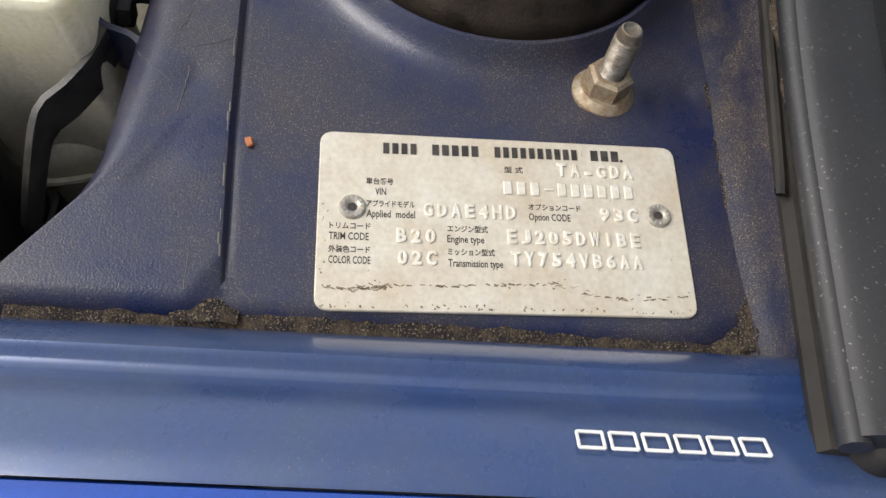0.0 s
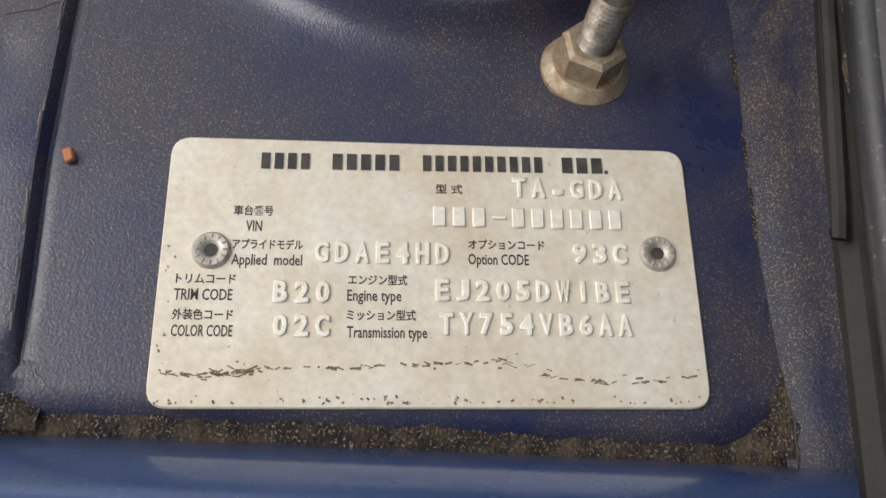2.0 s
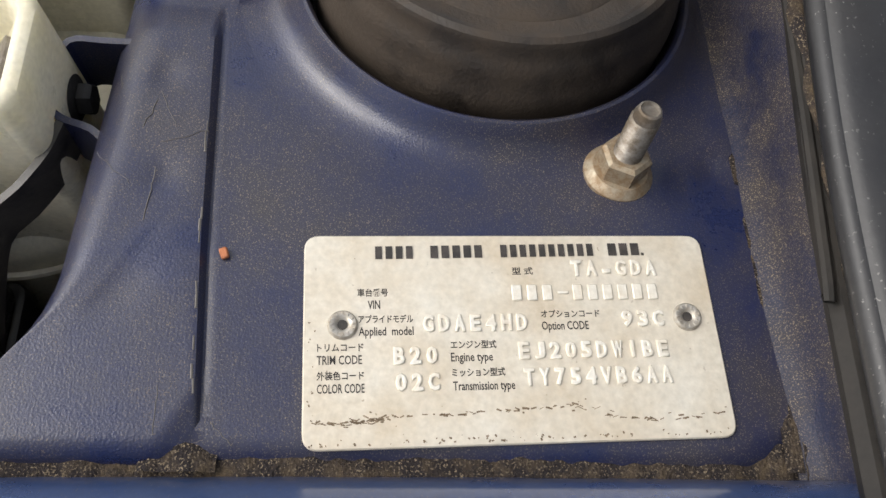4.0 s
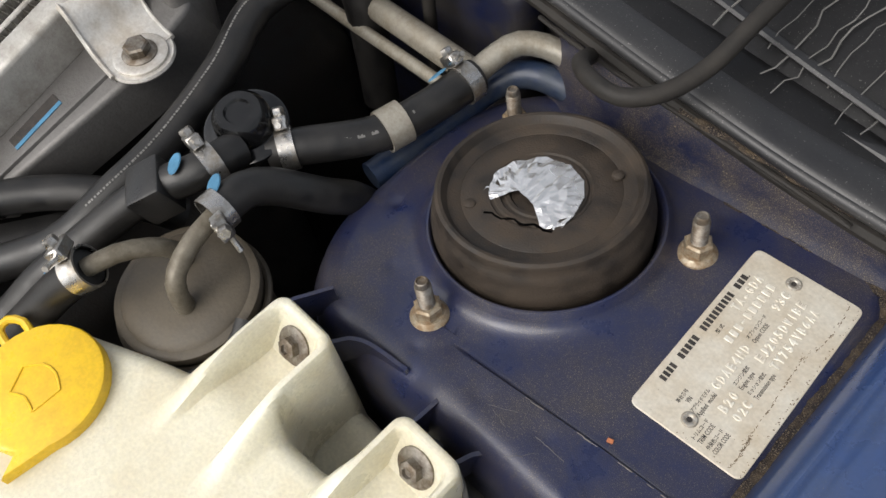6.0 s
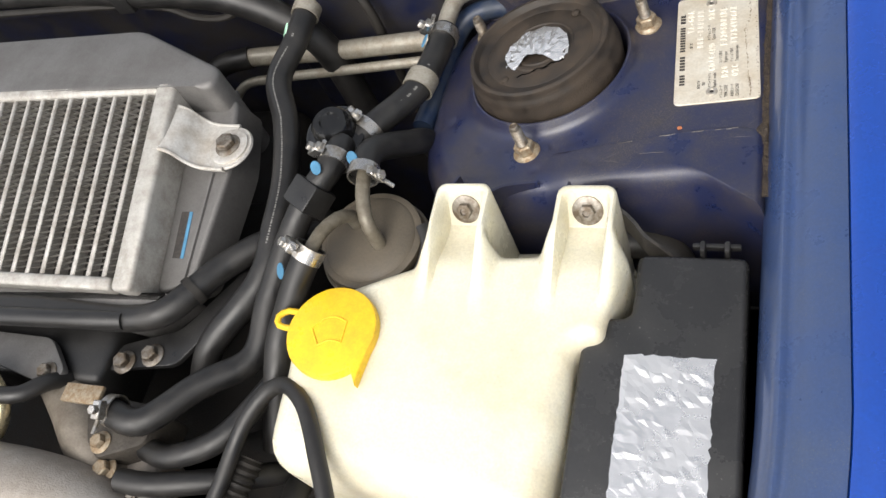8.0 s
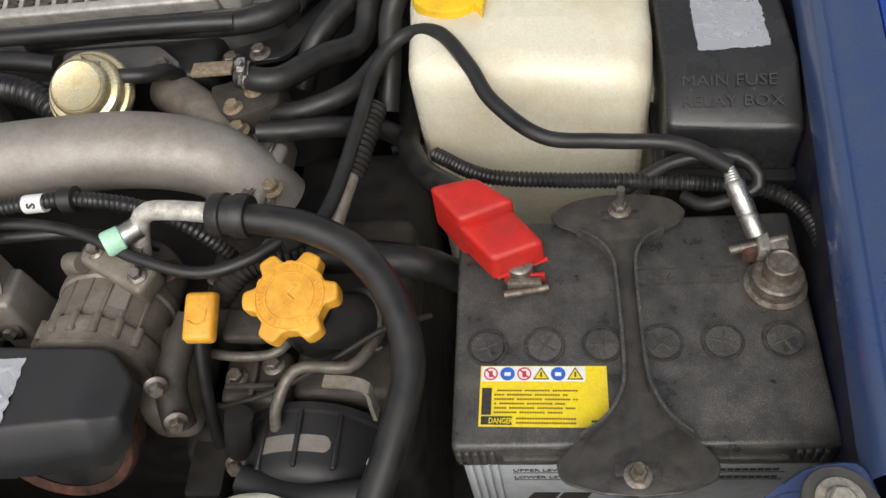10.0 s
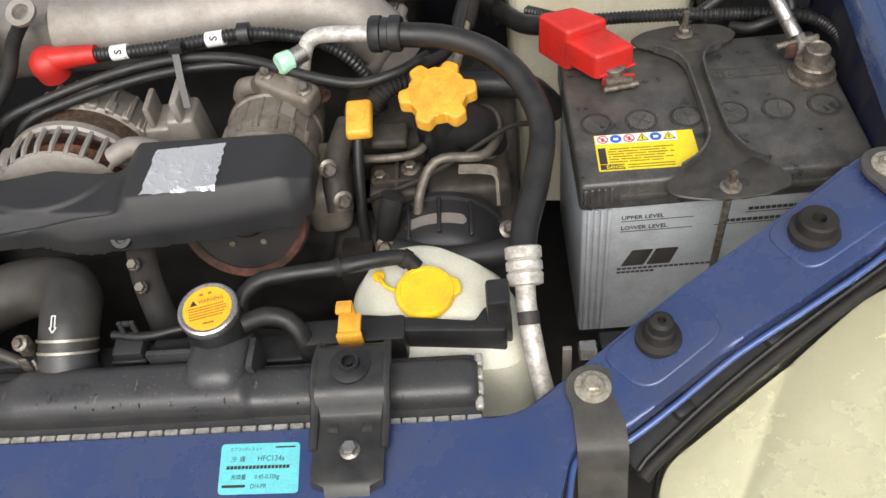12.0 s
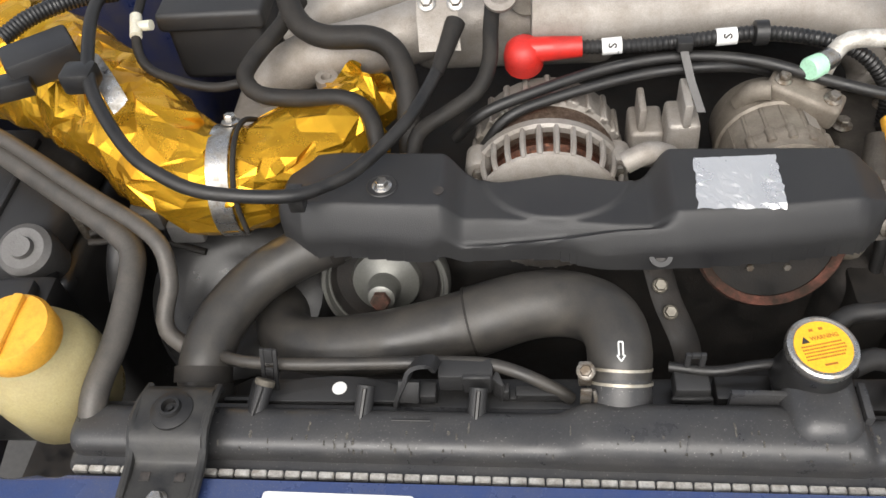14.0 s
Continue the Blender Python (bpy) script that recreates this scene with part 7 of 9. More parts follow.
part("bracket_fin", rbox(0.066, 0.072, 0.405, 0.436, 0.79, 0.822, 0.002, 2), ALU, alt)
part("bracket_bolt", bolt_head(along((0.101, 0.389, 0.785), (0, -1, 0.3)), 0.0055, 0.005), STEEL_DULL, alt)

# compressor
comp = thing("air_compressor", (0.17, 0.42, 0.77), "stained aluminium air conditioning compressor", "compressor")
cmx = along((0.176, 0.398, 0.776), (0, -1, 0.12))
part("body", lathe([(0.0, -0.06), (0.038, -0.06), (0.0425, -0.052), (0.0425, -0.022), (0.0445, -0.020), (0.0445, -0.012), (0.0425, -0.010), (0.0425, 0.020), (0.041, 0.023), (0.0455, 0.026), (0.0455, 0.034), (0.0440, 0.036), (0.0440, 0.046), (0.036, 0.050), (0, 0.050)], 48, cmx), ALU_DIRTY, comp)
for k in range(7):
    q = cmx @ Matrix.Rotation(radians(30 + 20 * k), 4, "Z")
    part("body_rib", moved(rbox(0.041, 0.0433, -0.0016, 0.0016, -0.010, 0.022, 0.0006, 1), q), ALU_DIRTY, comp)
    part("body_lug", lathe([(0.0036, 0.024), (0.0036, 0.037), (0.0026, 0.039), (0, 0.039)], 12, q @ pose(0.0440, 0, 0)), ALU_DIRTY, comp)
block = part("port_block", moved(rbox(-0.030, 0.030, -0.012, 0.012, -0.014, 0.010, 0.005, 3), Matrix.Translation((0.196, 0.420, 0.818)) @ pose(0, 0, 0, 8, 10, -28)), ALU_DIRTY, comp, "cast port block with two bolts")
for u in (-0.020, 0.020):
    part("bolt", bolt_head(Matrix.Translation((0.196, 0.420, 0.818)) @ pose(0, 0, 0, 8, 10, -28) @ pose(u, 0.0, 0.010), 0.0048, 0.005), STEEL_DULL, block)
part("rating_plate", moved(rbox(-0.010, 0.010, -0.006, 0.006, 0, 0.0005, 0), cmx @ Matrix.Rotation(radians(58), 4, "Z") @ pose(0.0428, 0, 0.004, 0, 90, 0)), ALU, comp, smooth=False)
part("port", tube([(0.200, 0.425, 0.815), (0.206, 0.428, 0.832)], 0.0095, 16, smooth=False), ALU_DIRTY, comp)
part("elbow", tube([(0.150, 0.430, 0.806), (0.158, 0.424, 0.822), (0.170, 0.420, 0.826)], 0.008, 14), ALU_DIRTY, comp)
part("foot", rbox(0.205, 0.245, 0.325, 0.40, 0.72, 0.775, 0.012, 3), ALU_DIRTY, comp)
for p in ((0.236, 0.334, 0.798), (0.245, 0.318, 0.775)):
    part("bolt", bolt_head(along(p, (0.4, -0.8, 0.3)), 0.0055, 0.006), STEEL_DULL, comp)
part("bolt_rusty", bolt_head(Matrix.Translation((0.222, 0.428, 0.800)), 0.007, 0.006), RUST, comp)

# ---------------------------------------------------------------- intake manifold
man = thing("intake_manifold", (0.05, 0.52, 0.80), "sand-cast aluminium intake manifold runners", "intake manifold")
part("runner", tube([(-0.02, 0.50, 0.850), (0.05, 0.502, 0.846), (0.12, 0.512, 0.842), (0.19, 0.516, 0.840), (0.245, 0.514, 0.828), (0.275, 0.507, 0.805), (0.290, 0.503, 0.780)], (0.032, 0.029), 24), ALU, man)
fm_ = along((0.2800, 0.5060, 0.7960), (0.80, -0.16, -0.58))
part("runner_flange", moved(rbox(-0.032, 0.032, -0.029, 0.029, -0.006, 0.006, 0.005, 3), fm_), ALU, man)
for u, w in ((-0.024, 0.021), (0.024, 0.021)):
    part("bolt", bolt_head(fm_ @ pose(u, w, -0.007, 180), 0.0055, 0.005), STEEL_DULL, man)
part("runner", tube([(0.19, 0.60, 0.822), (0.215, 0.580, 0.824), (0.240, 0.556, 0.822), (0.268, 0.530, 0.800)], 0.018, 20), ALU_DIRTY, man)
part("flange", rbox(0.262, 0.300, 0.480, 0.560, 0.780, 0.815, 0.006, 3), ALU, man)
for p in ((0.266, 0.541, 0.828), (0.298, 0.490, 0.815)):
    part("bolt", bolt_head(Matrix.Translation(p), 0.0062, 0.006), ZINC, man)
part("plenum", rbox(-0.13, 0.06, 0.50, 0.575, 0.79, 0.858, 0.020, 4), ALU, man)
part("plenum_hole", lathe([(0.0150, 0.0), (0.0150, 0.0012), (0.0120, 0.0012), (0.0110, -0.002), (0, -0.002)], 28, along((-0.022, 0.510, 0.8585), (0, -0.25, 1))), ALU_DIRTY, man)
part("runner", tube([(-0.10, 0.51, 0.842), (-0.16, 0.490, 0.836), (-0.22, 0.485, 0.826), (-0.265, 0.475, 0.80)], (0.028, 0.023), 24), ALU, man)
part("runner", tube([(-0.10, 0.58, 0.842), (-0.18, 0.56, 0.836), (-0.25, 0.545, 0.815)], 0.024, 20), ALU, man)
part("runner_flange", rbox(-0.290, -0.235, 0.43, 0.52, 0.77, 0.800, 0.008, 3), ALU, man)
part("boss", lathe([(0.014, 0), (0.014, 0.004), (0.008, 0.004), (0.007, 0), (0, 0)], 24, along((-0.045, 0.492, 0.876), (0, -0.5, 0.87))), ALU, man)
for p in ((-0.196, 0.453, 0.826), (-0.160, 0.437, 0.822)):
    part("boss", lathe([(0.010, -0.02), (0.010, 0.006), (0.005, 0.006), (0.004, 0.0), (0, 0)], 20, Matrix.Translation(p)), ALU, man)
mb = thing("wire_bracket", (-0.09, 0.45, 0.84), "bent sheet steel bracket on the manifold", "bracket")
part("plate", ribbon([(-0.096, 0.487, 0.892), (-0.096, 0.472, 0.886), (-0.0945, 0.452, 0.871), (-0.0935, 0.441, 0.861)], (1, 0, 0), 0.017, 0.003), ALU, mb)
for p in ((-0.104, 0.471, 0.888), (-0.080, 0.470, 0.888), (-0.085, 0.449, 0.870)):
    part("bolt", bolt_head(along(p, (0, -0.6, 0.8)), 0.005, 0.004), STEEL, mb)

# ---------------------------------------------------------------- intercooler
ic = thing("intercooler", (0.05, 0.76, 0.86), "finned aluminium intercooler with grey end tanks", "intercooler")


def ic_m():
    """Frame on the core's face: x to the car's side, y up the slope to the rear."""
    o, up = Vector((0.0, 0.668, 0.862)), Vector((0, 0.160, 0.043)).normalized()
    return Matrix(((1, 0, 0, o.x), (0, up.y, -up.z, o.y), (0, up.z, up.y, o.z), (0, 0, 0, 1)))


IM = ic_m()
L = 0.166
GREY = mat("grey_tank_metal", (0.17, 0.165, 0.16), 0.45, 0.4, second=(0.10, 0.095, 0.09), amount=0.35, scale=20, bump=0.25, spread=0.25)
BRIGHT = mat("brushed_steel", (0.62, 0.60, 0.56), 0.38, 0.5, second=(0.42, 0.38, 0.33), amount=0.28, scale=70, bump=0.1)
BAR = mat("dull_white_aluminium", (0.44, 0.425, 0.395), 0.5, 0.35, second=(0.30, 0.28, 0.25), amount=0.3, scale=60, bump=0.2)
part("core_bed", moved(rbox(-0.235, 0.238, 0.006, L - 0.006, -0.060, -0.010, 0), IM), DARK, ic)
n_ch = 30
pitch = 0.0158
for k in range(n_ch):
    x = 0.236 - pitch * (k + 1)
    part("bar", moved(rbox(x, x + 0.0046, 0.005, L - 0.005, -0.012, -0.0005, 0.0012, 1), IM), BAR, ic)
    if k > 22:
        continue
    z = bmesh.new()
    prev = None
    for i in range(62):
        y = 0.008 + (L - 0.016) * i / 61 + 0.0003 * math.sin(i * 2.7 + k)
        s = (0.0050 if i % 2 else 0.0156)
        row = [z.verts.new((x + s, y, -0.0003)), z.verts.new((x + s, y, -0.0040))]
        if prev:
            z.faces.new((prev[0], row[0], row[1], prev[1]))
        prev = row
    bmesh.ops.solidify(z, geom=z.faces[:], thickness=0.0012)
    part("fin", moved(z, IM), BAR, ic)
part("side_rail", moved(rbox(0.234, 0.253, -0.004, L + 0.002, -0.055, 0.0025, 0.004, 3), IM), BAR, ic)
part("rear_rail", moved(rbox(-0.25, 0.236, L - 0.008, L + 0.004, -0.050, 0.0015, 0.004, 3), IM), BAR, ic)
part("front_rail", moved(rbox(-0.25, 0.232, -0.004, 0.007, -0.050, 0.0015, 0.003, 3), IM), BAR, ic)
part("rear_tank", prism(rounded([(-0.25, 0.83), (0.262, 0.824), (0.289, 0.822), (0.290, 0.842), (0.190, 0.892), (-0.25, 0.896)], 0.012, 4), 0.82, 0.907, 0.005, 3), GREY, ic)
part("side_tank", moved(prism(rounded([(0.252, 0.000), (0.285, 0.010), (0.300, 0.11), (0.292, L), (0.252, L)], 0.010, 4), -0.065, -0.027, 0.004, 3), IM), GREY, ic)
part("front_tank", moved(prism(rounded([(-0.25, -0.030), (0.25, -0.030), (0.285, 0.0), (-0.25, 0.0)], 0.010, 4), -0.055, -0.012, 0.006, 3), IM), GREY, ic)
for y0 in (0.840, 0.826):
    part("tank_clip", rbox(0.276, 0.284, y0, y0 + 0.008, 0.868, 0.8735, 0.001), GREY, ic)
icb_path = glide([(0.243, 0.795, 0.8925), (0.252, 0.794, 0.8925), (0.260, 0.7935, 0.888), (0.266, 0.793, 0.878), (0.274, 0.792, 0.8715), (0.285, 0.791, 0.870), (0.300, 0.790, 0.870)], 0.003)
icb = part("bracket", join(ribbon(icb_path, (0, 1, 0.05), 0.021, 0.003), lathe([(0.0200, -0.0015), (0.0208, 0), (0.0200, 0.0015), (0, 0.0015)], 40, Matrix.Translation((0.297, 0.790, 0.870)))), BRIGHT, ic, "bent bright steel bracket")
for e in (-1, 1):
    part("bracket_lip", tube([(x, y + e * 0.021, z + 0.0015) for x, y, z in icb_path[3:]], 0.0016, 8, smooth=False), BRIGHT, icb)
part("washer", lathe([(0.0165, 0), (0.0165, 0.0016), (0.0150, 0.0022), (0.0120, 0.0022), (0, 0.0022)], 36, Matrix.Translation((0.298, 0.790, 0.8716))), BRIGHT, icb)
part("bolt", bolt_head(Matrix.Translation((0.298, 0.790, 0.8738)), 0.0078, 0.006, 1.35), STEEL_DULL, icb)
part("sticker", moved(rbox(0.262, 0.2695, 0.030, 0.068, -0.0268, -0.0264, 0), IM), INK, ic, "blue edged black sticker")
part("sticker_edge", moved(rbox(0.2695, 0.2725, 0.030, 0.068, -0.0268, -0.0264, 0), IM), LIGHT_BLUE, ic)
part("side_rib", moved(tube([(0.277, 0.006, -0.0265), (0.284, 0.10, -0.0265)], 0.0018, 6, smooth=False), IM), GREY, ic)
# ---------------------------------------------------------------- hoses and pipes, rear left
h1 = hose("vacuum_hose", "black rubber hose with white print and paint marks", [(0.322, 0.938, 0.876), (0.321, 0.902, 0.872), (0.316, 0.861, 0.868), (0.337, 0.817, 0.865), (0.351, 0.768, 0.860), (0.354, 0.726, 0.855), (0.350, 0.687, 0.845), (0.317, 0.641, 0.830), (0.300, 0.615, 0.80)], 0.0105)
band(h1, (0.3225, 0.931, 0.8755), (0.05, 1, 0.12), 0.0108, 0.011, PIPE)
hose("metal_pipe", "bent olive steel pipe entering a hose", [(0.3235, 0.936, 0.8770), (0.3245, 0.947, 0.8860), (0.3225, 0.956, 0.8970), (0.314, 0.962, 0.9060), (0.297, 0.965, 0.9110), (0.25, 0.967, 0.9140), (0.15, 0.970, 0.9160)], 0.0062, PIPE, "pipe")
h2 = hose("fuel_hose", "black rubber hose with clamps and blue paint marks", [(0.449, 0.914, 0.859), (0.446, 0.879, 0.860), (0.439, 0.847, 0.862), (0.418, 0.811, 0.868), (0.409, 0.798, 0.868)], 0.0105)
band(h2, (0.4485, 0.907, 0.859), (0.05, 1, 0), 0.0108, 0.009, STEEL, (-0.7, 0, 0.7))
band(h2, (0.4415, 0.857, 0.861), (0.2, 1, 0), 0.0112, 0.014, PIPE, None, "spring_clamp")
band(h2, (0.4145, 0.806, 0.868), (0.5, 0.85, 0), 0.0108, 0.009, STEEL, (-0.5, 0.3, 0.8))
reg = thing("pressure_regulator", (0.393, 0.80, 0.86), "round black plastic regulator with a stepped lid", "regulator")
part("body", lathe([(0.019, -0.02), (0.0215, -0.006), (0.0215, -0.002), (0.0165, 0.000), (0.0150, 0.010), (0.0120, 0.0135), (0.0075, 0.0135), (0.0065, 0.0120), (0, 0.0120)], 40, along((0.394, 0.797, 0.880), (0.1, -0.1, 1))), GLOSS_BLACK, reg)
part("flange", lathe([(0.0215, -0.008), (0.0232, -0.006), (0.0232, -0.002), (0.0215, -0.001)], 40, along((0.394, 0.797, 0.880), (0.1, -0.1, 1))), GLOSS_BLACK, reg)
h3 = hose("fuel_hose", "black rubber hose running down past the canister", [(0.404, 0.785, 0.880), (0.404, 0.763, 0.884), (0.388, 0.737, 0.876), (0.374, 0.709, 0.861), (0.364, 0.672, 0.846), (0.357, 0.633, 0.832), (0.329, 0.605, 0.842), (0.300, 0.572, 0.851), (0.268, 0.577, 0.853)], 0.0100)
band(h3, (0.4045, 0.768, 0.8835), (0.1, 1, 0), 0.0104, 0.009, STEEL, (-0.6, 0, 0.8))
band(h3, (0.276, 0.5765, 0.853), (1, 0, 0), 0.0103, 0.008, STEEL, (0, -0.3, 0.9))
conn = thing("hose_joint", (0.39, 0.74, 0.876), "square black plastic hose joint", "hose joint")
part("block", moved(rbox(-0.0125, 0.0125, -0.0105, 0.0105, -0.0115, 0.0115, 0.002), Matrix.Translation((0.390, 0.740, 0.877)) @ pose(0, 0, 0, 20, 0, -32)), BLACK, conn)
hose("metal_pipe", "pale bent steel pipe beside the strut tower", [(0.448, 0.912, 0.859), (0.449, 0.925, 0.862), (0.455, 0.944, 0.865), (0.473, 0.957, 0.860), (0.499, 0.962, 0.846), (0.52, 0.965, 0.82)], 0.0072, PIPE, "pipe")
hose("painted_pipe", "blue painted pipe behind the strut tower", [(0.438, 0.837, 0.832), (0.443, 0.885, 0.832), (0.448, 0.925, 0.838), (0.463, 0.944, 0.845), (0.497, 0.951, 0.842), (0.53, 0.953, 0.82)], 0.0085, PIPE_BLUE, "pipe")
hose("metal_pipe", "pale steel pipe across the firewall", [(0.18, 0.905, 0.80), (0.19, 0.933, 0.81), (0.222, 0.944, 0.812), (0.32, 0.938, 0.82), (0.419, 0.931, 0.832), (0.44, 0.93, 0.832)], 0.0088, PIPE, "pipe")
hose("metal_pipe", "thin pale steel pipe across the firewall", [(0.20, 0.90, 0.78), (0.215, 0.922, 0.796), (0.249, 0.927, 0.80), (0.33, 0.923, 0.81), (0.415, 0.919, 0.82), (0.44, 0.918, 0.82)], 0.0045, PIPE, "pipe")
hose("heater_hose", "black hose elbow at the firewall", [(0.172, 0.880, 0.77), (0.178, 0.905, 0.795), (0.192, 0.933, 0.812), (0.225, 0.944, 0.813)], 0.0105)
mk = thing("mint_mark", (0.307, 0.912, 0.885), "mint green paint dot on a hose", "paint mark")
part("disc", lathe([(0.0065, 0), (0.0060, 0.0008), (0, 0.001)], 20, along((0.3105, 0.909, 0.8765), (-0.75, -0.2, 0.63))), MINT, mk)
for p, d in (((0.4375, 0.8955, 0.8668), (-0.7, 0, 0.7)), ((0.3985, 0.7535, 0.8935), (-0.3, -0.3, 0.9)), ((0.4275, 0.7585, 0.8975), (-0.3, -0.3, 0.9)), ((0.388, 0.679, 0.878), (-0.5, -0.3, 0.8))):
    q = thing("blue_mark", p, "light blue paint dab on a hose", "paint mark", "paint dabs on hoses")
    part("disc", moved(lathe([(0.0052, 0), (0.0048, 0.0006), (0, 0.0008)], 18, None), along(p, d) @ Matrix.Diagonal((1.3, 0.8, 1, 1))), LIGHT_BLUE, q)

can = thing("purge_canister", (0.43, 0.71, 0.80), "round dusty grey canister with two bent pipes", "canister")
CANM = mat("dusty_grey_plastic", (0.060, 0.050, 0.038), 0.5, second=(0.105, 0.086, 0.060), amount=0.4, scale=42, bump=0.2, spread=0.25)
part("drum", lathe([(0.034, -0.07), (0.0360, -0.005), (0.0378, -0.0045), (0.0382, -0.002), (0.0378, 0.0012), (0.0355, 0.0024), (0.0335, 0.0024), (0.0310, 0.0046), (0.0200, 0.0062), (0.0, 0.0072)], 56, along((0.4365, 0.7180, 0.856), (0.0, -0.05, 1))), CANM, can)
CAN_PIPE = mat("dusty_tan_pipe", (0.17, 0.15, 0.115), 0.42, 0.2, second=(0.10, 0.085, 0.06), amount=0.35, scale=80, bump=0.15)
part("rim_band", tube([(0.4365 + 0.0388 * math.cos(0.2 * k), 0.7180 + 0.0388 * math.sin(0.2 * k), 0.846) for k in range(32)], 0.0022, 8), CANM, can)
part("pipe", tube([(0.426, 0.727, 0.860), (0.4255, 0.726, 0.874), (0.4225, 0.718, 0.884), (0.417, 0.704, 0.889), (0.412, 0.689, 0.888)], 0.0048, 14), CAN_PIPE, can, "dusty bent pipe")
part("pipe", tube([(0.447, 0.712, 0.860), (0.4465, 0.713, 0.874), (0.4435, 0.719, 0.884), (0.4390, 0.734, 0.889), (0.4350, 0.752, 0.889)], 0.0050, 14), CAN_PIPE, can, "dusty bent pipe")
part("strap", tube([(0.475, 0.728, 0.862), (0.481, 0.715, 0.858), (0.477, 0.695, 0.852), (0.462, 0.675, 0.846)], 0.005, 8, flat=0.4), BLACK, can)
h4 = hose("purge_hose", "black rubber hose elbow on the canister pipe", [(0.4345, 0.753, 0.889), (0.4325, 0.768, 0.887), (0.4345, 0.782, 0.878), (0.444, 0.803, 0.856), (0.447, 0.822, 0.832), (0.446, 0.832, 0.79), (0.444, 0.836, 0.72)], 0.0098)
band(h4, (0.4347, 0.752, 0.889), (-0.1, 1, 0), 0.0099, 0.009, STEEL, (0.85, -0.3, 0.35))
h5 = hose("purge_hose", "black rubber hose leading down from the canister", [(0.4125, 0.690, 0.8885), (0.402, 0.674, 0.876), (0.392, 0.655, 0.860), (0.385, 0.640, 0.848), (0.383, 0.613, 0.83), (0.378, 0.58, 0.80)], 0.0098)
band(h5, (0.4115, 0.688, 0.888), (0.5, 0.8, 0.4), 0.0100, 0.010, STEEL, (-0.5, -0.1, 0.85))

tp_ = hose("turbo_pipe", "black rubber pipe along the intercooler", [(0.06, 0.645, 0.851), (0.154, 0.650, 0.850), (0.24, 0.648, 0.848), (0.278, 0.655, 0.848), (0.295, 0.675, 0.846), (0.312, 0.700, 0.842), (0.337, 0.726, 0.835), (0.36, 0.75, 0.81)], 0.0105)
band(tp_, (0.296, 0.676, 0.846), (0.5, 0.8, -0.1), 0.0108, 0.006, RUBBER)
br = thing("pipe_bracket", (0.26, 0.63, 0.82), "black steel bracket with two flanged bolts", "bracket")
part("plate", prism(rounded([(0.232, 0.612), (0.262, 0.618), (0.292, 0.622), (0.320, 0.668), (0.335, 0.700), (0.322, 0.704), (0.285, 0.650), (0.236, 0.634)], 0.006, 4), 0.826, 0.8305, 0.001), BLACK, br)
for p in ((0.2695, 0.6275, 0.8308), (0.2465, 0.6200, 0.8308)):
    part("bolt", bolt_head(Matrix.Translation(p), 0.0062, 0.006), STEEL_DULL, br)
act = thing("wastegate_actuator", (0.14, 0.58, 0.84), "brass coloured round valve with a stepped lid", "valve")
BRASS = mat("dull_brass_plating", (0.66, 0.58, 0.38), 0.30, 0.8, second=(0.46, 0.38, 0.21), amount=0.25, scale=70, bump=0.05)
part("body", lathe([(0.026, -0.012), (0.0335, -0.006), (0.0352, -0.003), (0.0352, 0.001), (0.0335, 0.0035), (0.0305, 0.0040), (0.0300, 0.0100), (0.0280, 0.0125), (0.0235, 0.0135), (0.0228, 0.0200), (0.0205, 0.0225), (0, 0.0225)], 56, along((0.148, 0.564, 0.857), (0.05, -0.50, 0.86))), BRASS, act)
part("boss", lathe([(0.0205, 0.0222), (0.0195, 0.0236), (0.0180, 0.0232), (0, 0.0232)], 32, along((0.148, 0.564, 0.857), (0.05, -0.50, 0.86))), BRASS, act)
part("lug", moved(rbox(-0.004, 0.004, 0.017, 0.026, 0.008, 0.020, 0.0015), along((0.148, 0.564, 0.857), (0.05, -0.50, 0.86))), BRASS, act)
hva = hose("vacuum_hose", "short black hose on the brass valve", [(0.160, 0.575, 0.864), (0.176, 0.574, 0.864), (0.194, 0.578, 0.86), (0.203, 0.592, 0.85), (0.206, 0.61, 0.82)], 0.0065)
band(hva, (0.160, 0.575, 0.864), (1, 0, 0), 0.0070, 0.007, STEEL, (0, -0.3, 0.9))
part("flange_plate", prism(rounded([(0.098, 0.612), (0.20, 0.590), (0.212, 0.602), (0.185, 0.628), (0.10, 0.630)], 0.008, 4), 0.842, 0.848, 0.001), GREY, act)
part("bolt", bolt_head(Matrix.Translation((0.196, 0.600, 0.848)), 0.0055, 0.005), STEEL_DULL, act)

# ---------------------------------------------------------------- ground cable, wiring round the battery
hose("ground_cable", "black battery ground cable running over the washer tank", [(0.322, 0.425, 0.828), (0.340, 0.445, 0.822), (0.352, 0.479, 0.822), (0.365, 0.538, 0.832), (0.378, 0.584, 0.846), (0.400, 0.606, 0.856), (0.430, 0.592, 0.868), (0.455, 0.552, 0.868), (0.471, 0.522, 0.862), (0.506, 0.490, 0.856), (0.549, 0.488, 0.850), (0.598, 0.481, 0.850), (0.629, 0.459, 0.849)], 0.0056)
hose("spark_cable", "black cable along the front of the manifold", [(0.325, 0.437, 0.828), (0.296, 0.414, 0.829), (0.262, 0.406, 0.828), (0.218, 0.416, 0.834), (0.16, 0.440, 0.840), (0.10, 0.447, 0.842), (0.04, 0.440, 0.838), (-0.02, 0.420, 0.832), (-0.06, 0.408, 0.822), (-0.085, 0.410, 0.795)], 0.0047)
